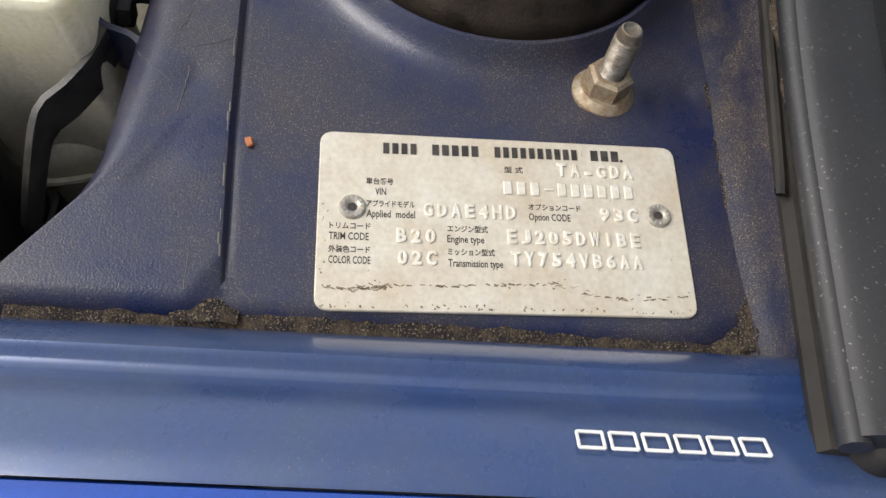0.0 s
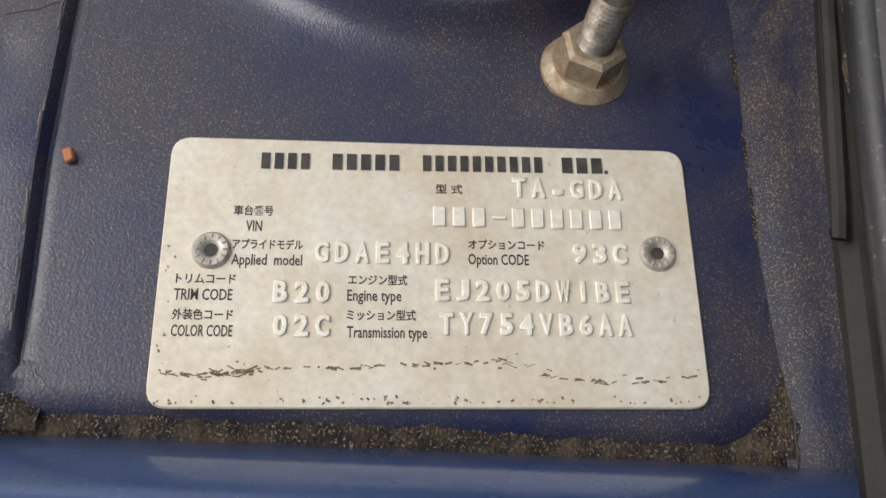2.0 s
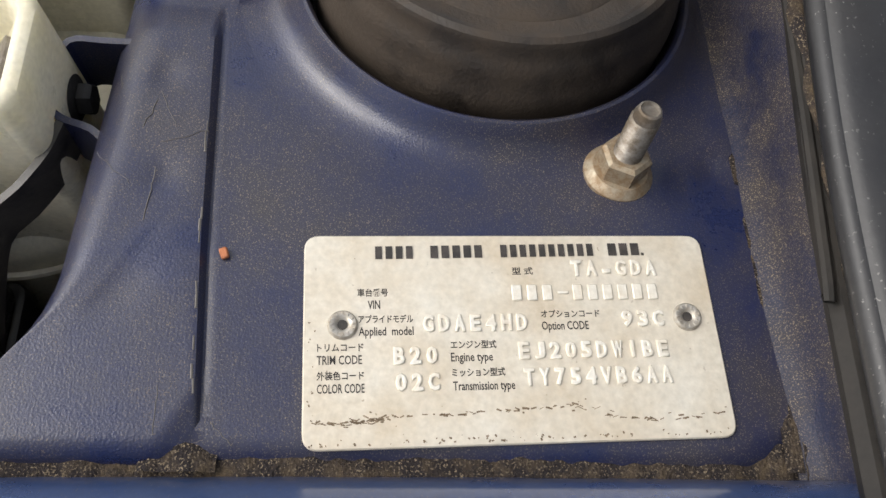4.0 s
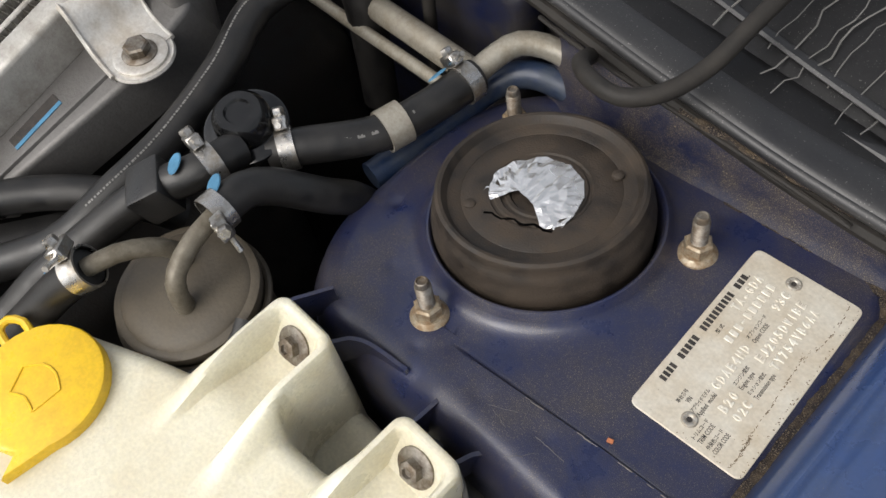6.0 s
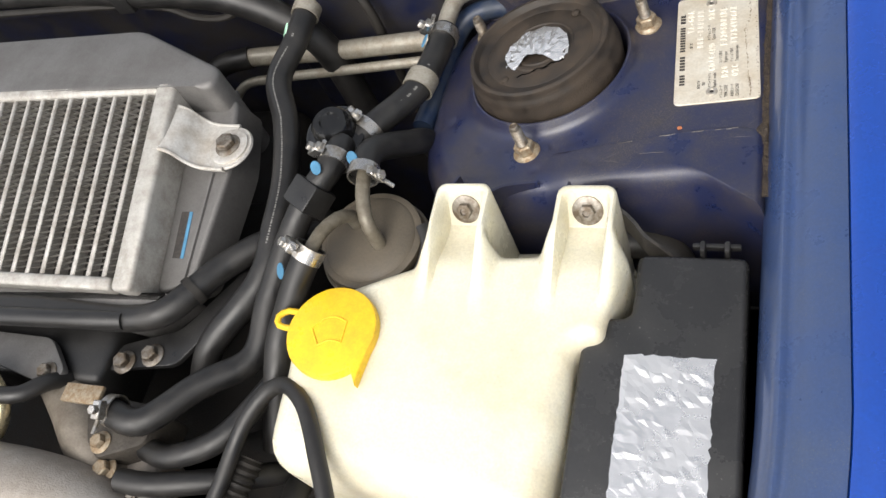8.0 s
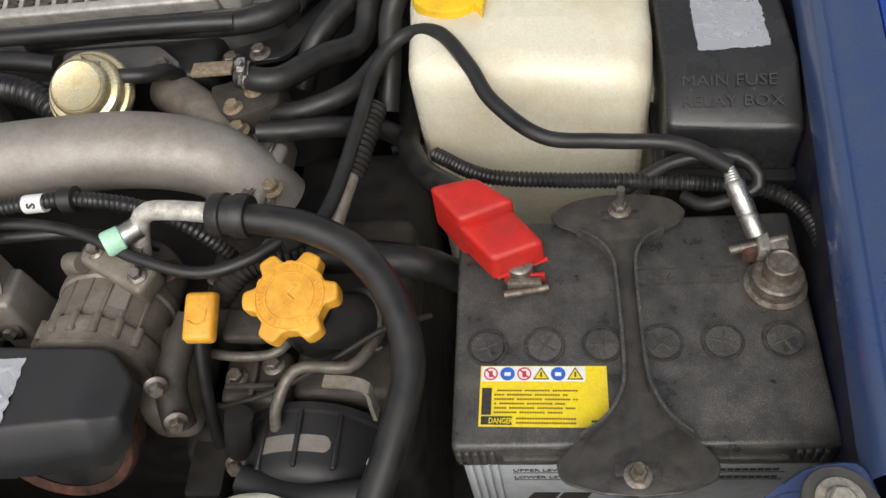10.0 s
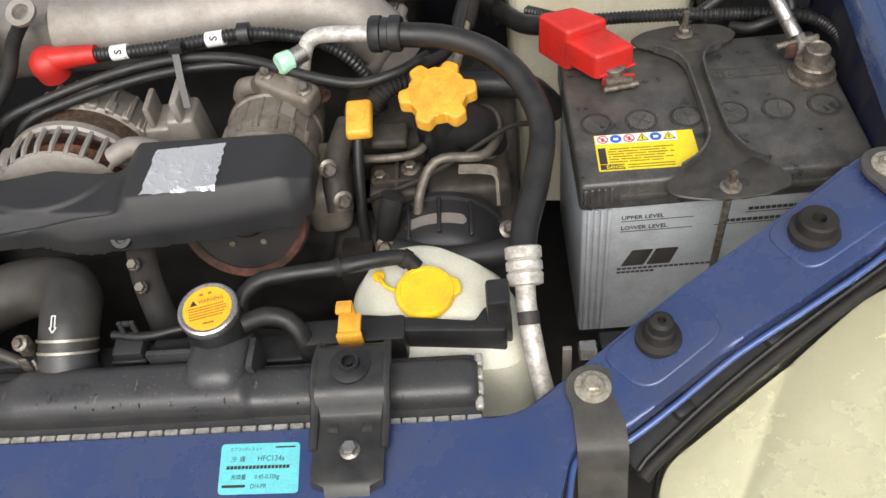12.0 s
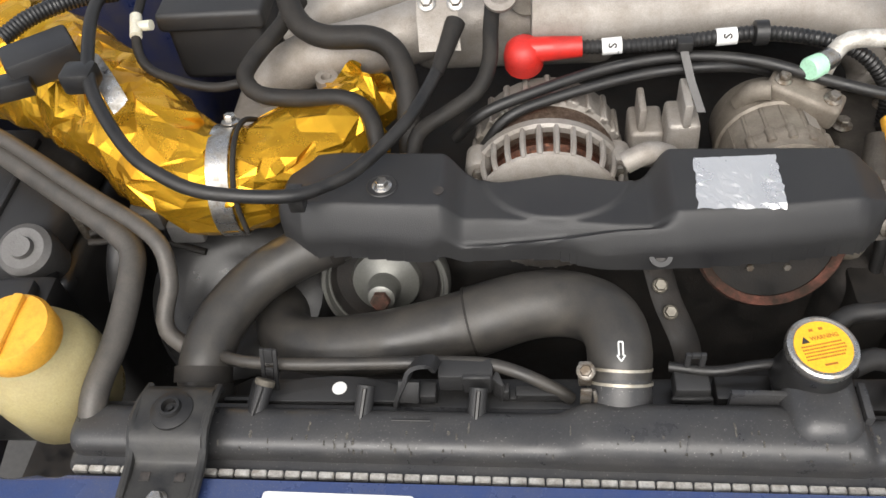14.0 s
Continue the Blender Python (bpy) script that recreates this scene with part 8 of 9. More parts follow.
hose("spark_cable", "thin black cable under the battery cable", [(0.21, 0.452, 0.800), (0.17, 0.446, 0.826), (0.13, 0.440, 0.836), (0.07, 0.436, 0.834), (0.0, 0.418, 0.828), (-0.040, 0.404, 0.820), (-0.062, 0.398, 0.792)], 0.0045)
hose("wire_loom", "corrugated black loom behind the battery", [(0.42, 0.53, 0.80), (0.46, 0.50, 0.806), (0.51, 0.487, 0.812), (0.56, 0.483, 0.812), (0.62, 0.478, 0.81), (0.665, 0.466, 0.81), (0.684, 0.44, 0.81), (0.688, 0.39, 0.806), (0.688, 0.33, 0.80)], 0.0062, BLACK, "cable loom", ridge=0.0012, pitch=0.0036)
hose("battery_cable", "black cable loop beside the fuse box", [(0.56, 0.482, 0.80), (0.60, 0.488, 0.825), (0.640, 0.484, 0.830), (0.652, 0.466, 0.82), (0.62, 0.462, 0.806), (0.605, 0.475, 0.80)], 0.0050)
hose("positive_cable", "thick black cable to the positive terminal", [(0.385, 0.66, 0.75), (0.392, 0.58, 0.775), (0.398, 0.545, 0.79), (0.415, 0.51, 0.80), (0.440, 0.480, 0.815), (0.455, 0.462, 0.820)], 0.0095)
hose("oil_separator_hose", "wide black hose between engine and battery", [(0.30, 0.44, 0.79), (0.36, 0.445, 0.785), (0.41, 0.44, 0.78), (0.44, 0.45, 0.74)], 0.013)
hose("dipstick_tube", "pale metal tube with a corrugated black boot", [(0.345, 0.455, 0.80), (0.352, 0.480, 0.808), (0.358, 0.505, 0.812)], 0.0075, PIPE, "pipe")
hose("cable_boot", "corrugated black rubber boot", [(0.357, 0.502, 0.811), (0.364, 0.530, 0.816), (0.372, 0.566, 0.82)], 0.0115, RUBBER, "boot", ridge=0.002, pitch=0.005)

# ---------------------------------------------------------------- air conditioning hose
ac = hose("ac_hose", "thick black air conditioning hose with crimped silver ends", [(0.305, 0.430, 0.857), (0.345, 0.422, 0.855), (0.380, 0.405, 0.848), (0.405, 0.375, 0.838), (0.417, 0.335, 0.824), (0.409, 0.290, 0.812), (0.396, 0.250, 0.800), (0.392, 0.228, 0.794)], 0.0108)
part("collar", lathe([(0.0145, -0.014), (0.0158, -0.012), (0.0158, -0.004), (0.0140, -0.003), (0.0140, 0.003), (0.0158, 0.004), (0.0158, 0.012), (0.0145, 0.014)], 32, along((0.292, 0.433, 0.857), (1, -0.12, 0))), BLACK, ac)
part("crimp", lathe([(0.0125, 0), (0.0140, 0.001), (0.0140, 0.009), (0.0122, 0.010), (0.0140, 0.012), (0.0140, 0.018), (0.0122, 0.019), (0.0140, 0.021), (0.0135, 0.029), (0.010, 0.030)], 32, along((0.3925, 0.232, 0.7965), (0.0, -0.80, -0.55))), CRIMP, ac, "crimped silver ferrule")
part("metal_tube", tube([(0.392, 0.208, 0.780), (0.392, 0.190, 0.770), (0.396, 0.160, 0.748), (0.401, 0.130, 0.72), (0.39, 0.11, 0.67)], 0.0078, 18), CRIMP, ac, "pale aluminium tube")
part("tube_band", lathe([(0.0080, -0.005), (0.0084, -0.0045), (0.0084, 0.0045), (0.0080, 0.005)], 24, along((0.3925, 0.186, 0.7675), (0.02, -0.8, -0.55))), INK, ac)
part("metal_tube", tube([(0.280, 0.4355, 0.857), (0.250, 0.440, 0.857), (0.228, 0.442, 0.855), (0.218, 0.440, 0.846), (0.212, 0.436, 0.830), (0.207, 0.431, 0.812)], 0.0072, 18), CRIMP, ac, "bent silver tube")
part("service_port", tube([(0.216, 0.438, 0.843), (0.205, 0.430, 0.842)], 0.0085, 20, smooth=False), STEEL, ac)
part("service_cap", lathe([(0.0085, 0), (0.0095, 0.001), (0.0095, 0.012), (0.0080, 0.014), (0, 0.014)], 28, along((0.2055, 0.430, 0.842), (-0.75, -0.55, 0.1))), MINT, ac, "mint green service cap")
# battery positive lead along the alternator
bl = hose("starter_lead", "corrugated black lead with white S markings", [(0.020, 0.459, 0.847), (0.06, 0.455, 0.849), (0.11, 0.455, 0.852), (0.16, 0.457, 0.855), (0.21, 0.452, 0.85), (0.245, 0.445, 0.836), (0.268, 0.440, 0.806), (0.275, 0.44, 0.77)], 0.0062, BLACK, "cable", ridge=0.0010, pitch=0.0042)
for x, y, z in ((0.046, 0.4565, 0.8485), (0.136, 0.4558, 0.8535)):
    part("marker_sleeve", tube([(x - 0.008, y, z - 0.0004), (x + 0.008, y, z + 0.0006)], 0.0070, 20, smooth=False), LABEL_WHITE, bl, "white marker sleeve")
    letters("S", 0.0095, Matrix.Translation((x, y - 0.0053, z + 0.0050)) @ pose(0, 0, 0, 46, 0, 0) @ pose(0, 0, 0, 0, 0, 90) @ Matrix.Translation((-0.0029, -0.0033, 0)), "lettering", INK, bl, 0.0001, bold=0.0003)
part("clip", lathe([(0.0072, -0.006), (0.0100, -0.005), (0.0100, 0.005), (0.0072, 0.006)], 20, along((0.163, 0.457, 0.855), (1, 0, 0))), BLACK, bl)
bt = thing("terminal_boot", (-0.027, 0.461, 0.846), "bright red rubber boot on the alternator lead", "rubber boot")
part("dome", lathe([(0.0165, -0.012), (0.0170, 0.0), (0.0155, 0.007), (0.0110, 0.0125), (0.005, 0.0148), (0, 0.015)], 36, along((-0.026, 0.459, 0.842), (0.0, -0.3, 1))), RED, bt)
part("sleeve", tube([(-0.020, 0.459, 0.846), (0.0, 0.459, 0.847), (0.022, 0.459, 0.8475)], (0.0110, 0.0085), 24, smooth=False), RED, bt)
tie = thing("cable_tie", (0.10, 0.43, 0.84), "hanging dark cable tie on the wiring", "cable tie")
part("strap", ribbon([(0.098, 0.462, 0.852), (0.100, 0.450, 0.858), (0.102, 0.438, 0.850), (0.106, 0.418, 0.838), (0.112, 0.396, 0.826)], (1, 0, 0), 0.0032, 0.0014), GREY, tie)
part("head", rbox(0.096, 0.108, 0.440, 0.450, 0.851, 0.860, 0.001), BLACK, tie)

# oil filler, dipstick
oil = thing("oil_filler_cap", (0.333, 0.385, 0.82), "orange yellow scalloped oil filler cap with moulded writing", "cap")
oml = along((0.333, 0.386, 0.818), (0.0, -0.22, 0.97))
pts = []
for k in range(120):
    a = 2 * math.pi * k / 120
    c = math.cos(6 * (a - 1.13))
    pts.append(((0.0295 + 0.0042 * math.tanh(2.6 * c)) * math.cos(a), (0.0295 + 0.0042 * math.tanh(2.6 * c)) * math.sin(a)))
part("lid", moved(prism(pts, 0, 0.0130, 0.0022, 3), oml), ORANGE, oil)
part("ring", lathe([(0.0245, 0.0130), (0.0243, 0.0135), (0.0236, 0.0135), (0.0234, 0.0130)], 48, oml, False), ORANGE, oil)
part("ring", lathe([(0.0175, 0.0130), (0.0173, 0.0135), (0.0166, 0.0135), (0.0164, 0.0130)], 48, oml, False), ORANGE, oil)
word = "ENGINE OIL  SEE OWNERS MANUAL  "
for k, ch in enumerate(word):
    if ch != " ":
        a = -2 * math.pi * k / len(word) + 0.6
        letters(ch, 0.0058, oml @ Matrix.Translation((0.0185 * math.cos(a), 0.0185 * math.sin(a), 0.0130)) @ pose(0, 0, 0, 0, 0, math.degrees(a) - 90), "lettering", ORANGE, oil, 0.0005, bold=0.0001, align="CENTER", width=0.8)
part("oil_can_symbol", moved(tube([(-0.004, -0.007, 0.0132), (0.003, -0.003, 0.0132), (-0.002, 0.001, 0.0132), (0.004, 0.007, 0.0132)], 0.0011, 6), oml), ORANGE, oil)
part("neck", lathe([(0.024, -0.06), (0.024, 0.0)], 30, oml), BLACK, oil)
dip = thing("oil_dipstick", (0.262, 0.38, 0.80), "orange dipstick handle on a dark tube", "dipstick")
part("handle", moved(rbox(-0.0122, 0.0122, -0.0190, 0.0190, -0.006, 0.005, 0.0035, 3, 0.1), along((0.262, 0.3815, 0.809), (0.0, -0.30, 0.95))), ORANGE, dip)
part("tube", tube([(0.260, 0.372, 0.800), (0.257, 0.355, 0.775), (0.255, 0.335, 0.74), (0.254, 0.32, 0.70)], 0.0050, 10), BLACK, dip)
part("symbol", moved(tube([(-0.007, -0.004, 0.0052), (-0.001, -0.007, 0.0052), (0.005, -0.004, 0.0052), (0.006, 0.004, 0.0052)], 0.0008, 6), along((0.262, 0.3815, 0.809), (0.0, -0.30, 0.95))), ORANGE, dip)
hose("breather_hose", "corrugated black hose by the oil cap", [(0.262, 0.405, 0.79), (0.285, 0.425, 0.805), (0.315, 0.44, 0.80), (0.33, 0.46, 0.78)], 0.0105, RUBBER, "hose", ridge=0.0018, pitch=0.0048)
hose("fuel_pipe", "bent steel pipe in front of the oil cap", [(0.306, 0.326, 0.742), (0.309, 0.334, 0.757), (0.319, 0.352, 0.770), (0.331, 0.358, 0.775), (0.348, 0.357, 0.776), (0.364, 0.357, 0.775), (0.374, 0.367, 0.773), (0.379, 0.385, 0.766)], 0.0044, PIPE_DULL, "pipe")
hose("steel_pipe", "short bent steel pipe beside the oil filler", [(0.258, 0.374, 0.768), (0.28, 0.370, 0.770), (0.304, 0.371, 0.771), (0.314, 0.379, 0.771), (0.317, 0.395, 0.766)], 0.0038, PIPE_DULL, "pipe")

# ---------------------------------------------------------------- coolant hoses at the front
rh = hose("radiator_hose", "large black radiator hose with a painted arrow", [(0.0350, 0.179, 0.7605), (0.0360, 0.189, 0.7705), (0.0365, 0.210, 0.780), (0.029, 0.234, 0.777), (0.008, 0.2515, 0.769), (-0.025, 0.2565, 0.762), (-0.0685, 0.2485, 0.752)], (0.0212, 0.0272), HOSE_DUSTY, seg=28)
part("tail", tube([(-0.0672, 0.2485, 0.752), (-0.100, 0.2425, 0.746), (-0.145, 0.2375, 0.740), (-0.192, 0.2390, 0.734), (-0.217, 0.2530, 0.728), (-0.228, 0.280, 0.720), (-0.231, 0.320, 0.700)], (0.0262, 0.0210), 28), HOSE_DUSTY, rh)
part("rim", lathe([(0.0205, -0.001), (0.0222, -0.001), (0.0226, 0.001), (0.0218, 0.003)], 30, along((0.0350, 0.1795, 0.7610), (0.05, 0.70, 0.70)), False), RUBBER, rh)
for y, z in ((0.1860, 0.7680), (0.1935, 0.7738)):
    band(rh, (0.0360, y, z), (0.04, 0.77, 0.62), 0.0216, 0.0020, PIPE)
part("clamp_block", rbox(0.0075, 0.0165, 0.1760, 0.1860, 0.7780, 0.7945, 0.0015), STEEL_DULL, rh)
part("clamp_ear", rbox(0.0085, 0.0160, 0.1680, 0.1705, 0.7620, 0.7860, 0.0010), STEEL_DULL, rh)
part("clamp_loop", tube([(0.0175, 0.172, 0.780), (0.0190, 0.169, 0.775), (0.0180, 0.166, 0.768), (0.0140, 0.165, 0.766)], 0.0014, 8), STEEL_DULL, rh)
part("clamp_screw", bolt_head(along((0.0122, 0.1785, 0.7935), (-0.1, -0.5, 0.85)), 0.0042, 0.003), STEEL_DULL, rh)
part("seam", lathe([(0.0255, -0.0012), (0.0279, -0.0006), (0.0279, 0.0008), (0.0255, 0.0012)], 30, along((-0.0685, 0.2485, 0.752), (-1, -0.16, -0.18)), False), RUBBER, rh)
ARROW = [(-0.0014, 0.0133), (-0.0014, 0.0040), (-0.0027, 0.0040), (0.0, 0.0), (0.0027, 0.0040), (0.0014, 0.0040), (0.0014, 0.0133), (-0.0014, 0.0133)]
arrow_at = [(0.0356 + u, 0.1853 + v * 0.906, 0.7944 + v * 0.38) for u, v in ARROW]
part("arrow_mark", join(*[tube([p, q], 0.0006, 6, smooth=False) for p, q in zip(arrow_at, arrow_at[1:])]), LABEL_WHITE, rh, "white painted arrow")
idt = hose("intake_duct", "black rubber hose under the belt cover", [(-0.165, 0.322, 0.778), (-0.182, 0.311, 0.778), (-0.215, 0.294, 0.774), (-0.243, 0.272, 0.768), (-0.262, 0.238, 0.762), (-0.268, 0.205, 0.75), (-0.268, 0.19, 0.72)], 0.0200, HOSE_DUSTY, seg=24)
band(idt, (-0.184, 0.310, 0.778), (-0.85, -0.5, -0.05), 0.0202, 0.010, RUBBER, None, "collar")
band(idt, (-0.2685, 0.2035, 0.7495), (0, -0.85, -0.5), 0.0202, 0.012, RUBBER, None, "collar")
oh = hose("overflow_hose", "black overflow hose from radiator cap to coolant tank", [(0.308, 0.243, 0.768), (0.298, 0.246, 0.778), (0.275, 0.240, 0.784), (0.249, 0.234, 0.786), (0.215, 0.230, 0.788), (0.190, 0.226, 0.788), (0.177, 0.216, 0.786), (0.173, 0.205, 0.78), (0.173, 0.196, 0.77)], 0.0066)
band(oh, (0.300, 0.2455, 0.7765), (0.75, -0.2, -0.6), 0.0067, 0.006, RUBBER, None, "collar")
band(oh, (0.249, 0.234, 0.786), (1, 0.2, 0), 0.0067, 0.005, RUBBER, None, "collar")
hose("neck_hose", "short black hose at the filler neck", [(0.180, 0.183, 0.790), (0.197, 0.191, 0.788), (0.212, 0.190, 0.782), (0.221, 0.183, 0.770), (0.224, 0.178, 0.75)], 0.0074)
hose("shroud_cable", "black cable along the fan shroud", [(-0.262, 0.222, 0.755), (-0.237, 0.203, 0.770), (-0.20, 0.1985, 0.772), (-0.15, 0.1985, 0.772), (-0.09, 0.1995, 0.772), (-0.055, 0.198, 0.772), (-0.0315, 0.192, 0.770), (-0.0065, 0.185, 0.760), (0.004, 0.182, 0.752)], 0.0046, HOSE_DUSTY)
hose("shroud_cable", "thin black cable beside the radiator neck", [(0.070, 0.197, 0.770), (0.099, 0.192, 0.772), (0.125, 0.195, 0.774), (0.150, 0.198, 0.774)], 0.0036)
horn = thing("pressure_switch", (0.44, 0.17, 0.70), "dark switch with a silver nut on a steel post", "switch")
part("post", rbox(0.4165, 0.4235, 0.170, 0.174, 0.66, 0.745, 0.001), ALU, horn)
part("body", lathe([(0.019, -0.03), (0.020, 0.0), (0.016, 0.004), (0, 0.004)], 28, Matrix.Translation((0.446, 0.170, 0.712))), DARK, horn)
part("nut", hexagon(0.0085, 0, 0.014, along((0.430, 0.180, 0.727), (1, 0, 0))), STEEL, horn)
part("plug", rbox(0.446, 0.478, 0.175, 0.192, 0.718, 0.735, 0.003), BLACK, horn)

# ---------------------------------------------------------------- right side: steering tank, pipes, gold wrapped duct
ps = thing("steering_fluid_tank", (-0.375, 0.19, 0.76), "yellowed steering fluid bottle with an orange yellow cap", "fluid tank")
psm = along((-0.380, 0.196, 0.772), (0.05, -0.10, 1))
part("bottle", lathe([(0.034, -0.06), (0.042, -0.045), (0.044, -0.005), (0.0425, 0.012), (0.036, 0.028), (0.030, 0.034), (0.028, 0.040)], 40, psm), BOTTLE, ps)
part("cap", lathe([(0.0265, 0.036), (0.0285, 0.040), (0.0285, 0.056), (0.0260, 0.060), (0.012, 0.0615), (0, 0.0615)], 40, psm), ORANGE, ps, "orange yellow cap")
part("cap_rib", moved(rbox(-0.024, 0.024, -0.004, 0.004, 0.060, 0.066, 0.002), psm @ pose(0, 0, 0, 0, 0, 60)), ORANGE, ps)
hose("steering_pipe", "grey steel pipe bending down to the front", [(-0.52, 0.425, 0.800), (-0.47, 0.389, 0.800), (-0.387, 0.331, 0.800), (-0.348, 0.303, 0.798), (-0.333, 0.286, 0.795), (-0.328, 0.255, 0.790), (-0.328, 0.215, 0.782), (-0.333, 0.175, 0.775), (-0.336, 0.155, 0.76)], 0.0100, PIPE_GREY, "pipe")
hose("steering_pipe", "second grey steel pipe beside it", [(-0.51, 0.42, 0.820), (-0.46, 0.388, 0.820), (-0.372, 0.327, 0.820), (-0.325, 0.298, 0.816), (-0.303, 0.280, 0.808), (-0.297, 0.260, 0.790), (-0.300, 0.244, 0.778), (-0.300, 0.233, 0.765), (-0.285, 0.226, 0.75)], 0.0068, PIPE_GREY, "pipe")
hose("lower_hose", "black hose stub between the pipes", [(-0.36, 0.335, 0.78), (-0.365, 0.31, 0.76), (-0.368, 0.29, 0.73)], 0.011)
dk = thing("brake_booster_shell", (-0.28, 0.28, 0.70), "dusty black rounded housing behind the radiator", "housing")
part("shell", lathe([(0.0, 0.0), (0.03, 0.03), (0.06, 0.034), (0.075, 0.028), (0.085, 0.0), (0.085, -0.06)], 40, along((-0.272, 0.315, 0.70), (0.0, -0.45, 0.9))), BLACK, dk)
gold = thing("wrapped_duct", (-0.30, 0.38, 0.82), "air duct wrapped in crinkled gold foil", "air duct")


def crumpled(points, r0, r1, seg=22, step=0.0135, seed=3):
    """A foil sleeve round a curve, crumpled into flat facets of two sizes."""
    random.seed(seed)
    path = glide(points, step)
    bm = bmesh.new()
    rings = []
    for i, p in enumerate(path):
        d = (path[min(i + 1, len(path) - 1)] - path[max(i - 1, 0)]).normalized()
        side = d.cross(Vector((0, 0, 1))).normalized()
        up = side.cross(d)
        rad = r0 + (r1 - r0) * i / (len(path) - 1)
        ring = []
        for k in range(seg):
            a = 2 * math.pi * (k + random.uniform(-0.42, 0.42)) / seg
            h = rad + random.uniform(-0.0030, 0.0030) + 0.0045 * noise.noise(p * 26 + Vector((2 * math.cos(a), 2 * math.sin(a), 0)))
            ring.append(bm.verts.new(p + d * random.uniform(-0.4, 0.4) * step + side * h * math.cos(a) + up * h * math.sin(a)))
        rings.append(ring)
    for a, b in zip(rings, rings[1:]):
        for k in range(seg):
            j = (k + 1) % seg
            if random.random() < 0.5:
                bm.faces.new((a[k], a[j], b[j]))
                bm.faces.new((a[k], b[j], b[k]))
            else:
                bm.faces.new((a[k], a[j], b[k]))
                bm.faces.new((a[j], b[j], b[k]))
    old = set(bm.verts)
    bmesh.ops.subdivide_edges(bm, edges=bm.edges[:], cuts=1, use_grid_fill=True)
    for v in bm.verts:
        if v not in old:
            v.co += Vector((random.uniform(-1, 1), random.uniform(-1, 1), random.uniform(-1, 1))) * (0.0016 if random.random() < 0.25 else 0.0004)
    bmesh.ops.triangulate(bm, faces=bm.faces[:])
    return bm


WRAP = [(-0.165, 0.425, 0.806), (-0.195, 0.398, 0.806), (-0.225, 0.372, 0.806), (-0.262, 0.352, 0.808), (-0.300, 0.358, 0.812), (-0.335, 0.385, 0.818), (-0.372, 0.418, 0.824), (-0.405, 0.445, 0.828), (-0.445, 0.470, 0.832), (-0.52, 0.51, 0.84)]
part("wrap", crumpled(WRAP, 0.0375, 0.060), GOLD, gold, "crumpled gold foil wrap", smooth=False)
part("wrap_fold", crumpled([(-0.178, 0.430, 0.810), (-0.162, 0.440, 0.818), (-0.148, 0.448, 0.828)], 0.032, 0.026, 12, 0.011, 9), GOLD, gold, smooth=False)
part("clamp", lathe([(0.0445, -0.009), (0.0455, -0.0085), (0.0455, 0.0085), (0.0445, 0.009)], 48, along((-0.262, 0.352, 0.8085), (1, 0.06, -0.02)), False), STEEL, gold, "bright steel band clamp")
part("clamp_screw", bolt_head(along((-0.258, 0.375, 0.850), (0, 0.3, 1)), 0.005, 0.005), STEEL, gold)
part("wire", tube([(-0.245, 0.395, 0.835), (-0.247, 0.375, 0.851), (-0.247, 0.350, 0.856), (-0.246, 0.322, 0.845), (-0.245, 0.308, 0.825), (-0.242, 0.302, 0.80)], 0.0022, 8), RUBBER, gold)
part("clamp", lathe([(0.055, -0.008), (0.0562, -0.0075), (0.0562, 0.0075), (0.055, 0.008)], 48, along((-0.372, 0.414, 0.826), (0.78, 0.62, 0)), False), STEEL, gold)
maf = thing("air_flow_sensor", (-0.42, 0.41, 0.89), "dark plastic air flow sensor with a corrugated lead", "sensor")
part("body", moved(rbox(-0.028, 0.028, -0.018, 0.018, -0.015, 0.012, 0.004, 2), Matrix.Translation((-0.412, 0.412, 0.893)) @ pose(0, 0, 0, 0, 0, 35)), BLACK_MATT, maf)
part("lead", tube([(-0.45, 0.43, 0.900), (-0.43, 0.452, 0.905), (-0.40, 0.475, 0.905), (-0.37, 0.49, 0.90)], 0.0075, 12, ridge=0.001, pitch=0.0035), BLACK, maf)
part("plug", moved(rbox(-0.018, 0.018, -0.010, 0.010, -0.008, 0.008, 0.003), Matrix.Translation((-0.430, 0.385, 0.885)) @ pose(0, 0, 0, 0, 0, 20)), BLACK, maf)
cbl = hose("throttle_cable", "long black cable looping over the gold duct", [(-0.378, 0.52, 0.90), (-0.378, 0.465, 0.906), (-0.368, 0.415, 0.904), (-0.350, 0.362, 0.896), (-0.313, 0.312, 0.882), (-0.283, 0.291, 0.873), (-0.250, 0.281, 0.865), (-0.197, 0.284, 0.856), (-0.170, 0.300, 0.850), (-0.147, 0.322, 0.848), (-0.116, 0.366, 0.852), (-0.098, 0.405, 0.860), (-0.088, 0.437, 0.866)], 0.0052)
part("boot", tube([(-0.095, 0.412, 0.861), (-0.088, 0.437, 0.867), (-0.081, 0.461, 0.875)], (0.0056, 0.0085), 14), RUBBER, cbl)
part("clip", rbox(-0.378, -0.352, 0.368, 0.390, 0.886, 0.905, 0.004), BLACK, cbl)
part("clip", rbox(-0.196, -0.184, 0.284, 0.296, 0.838, 0.858, 0.002), BLACK, cbl)
hose("intake_hose", "black rubber vacuum hose over the manifold", [(-0.232, 0.525, 0.885), (-0.226, 0.495, 0.880), (-0.212, 0.470, 0.873), (-0.190, 0.459, 0.868), (-0.152, 0.460, 0.864), (-0.132, 0.448, 0.857), (-0.122, 0.424, 0.842), (-0.120, 0.400, 0.82), (-0.12, 0.38, 0.79)], 0.0100, RUBBER)
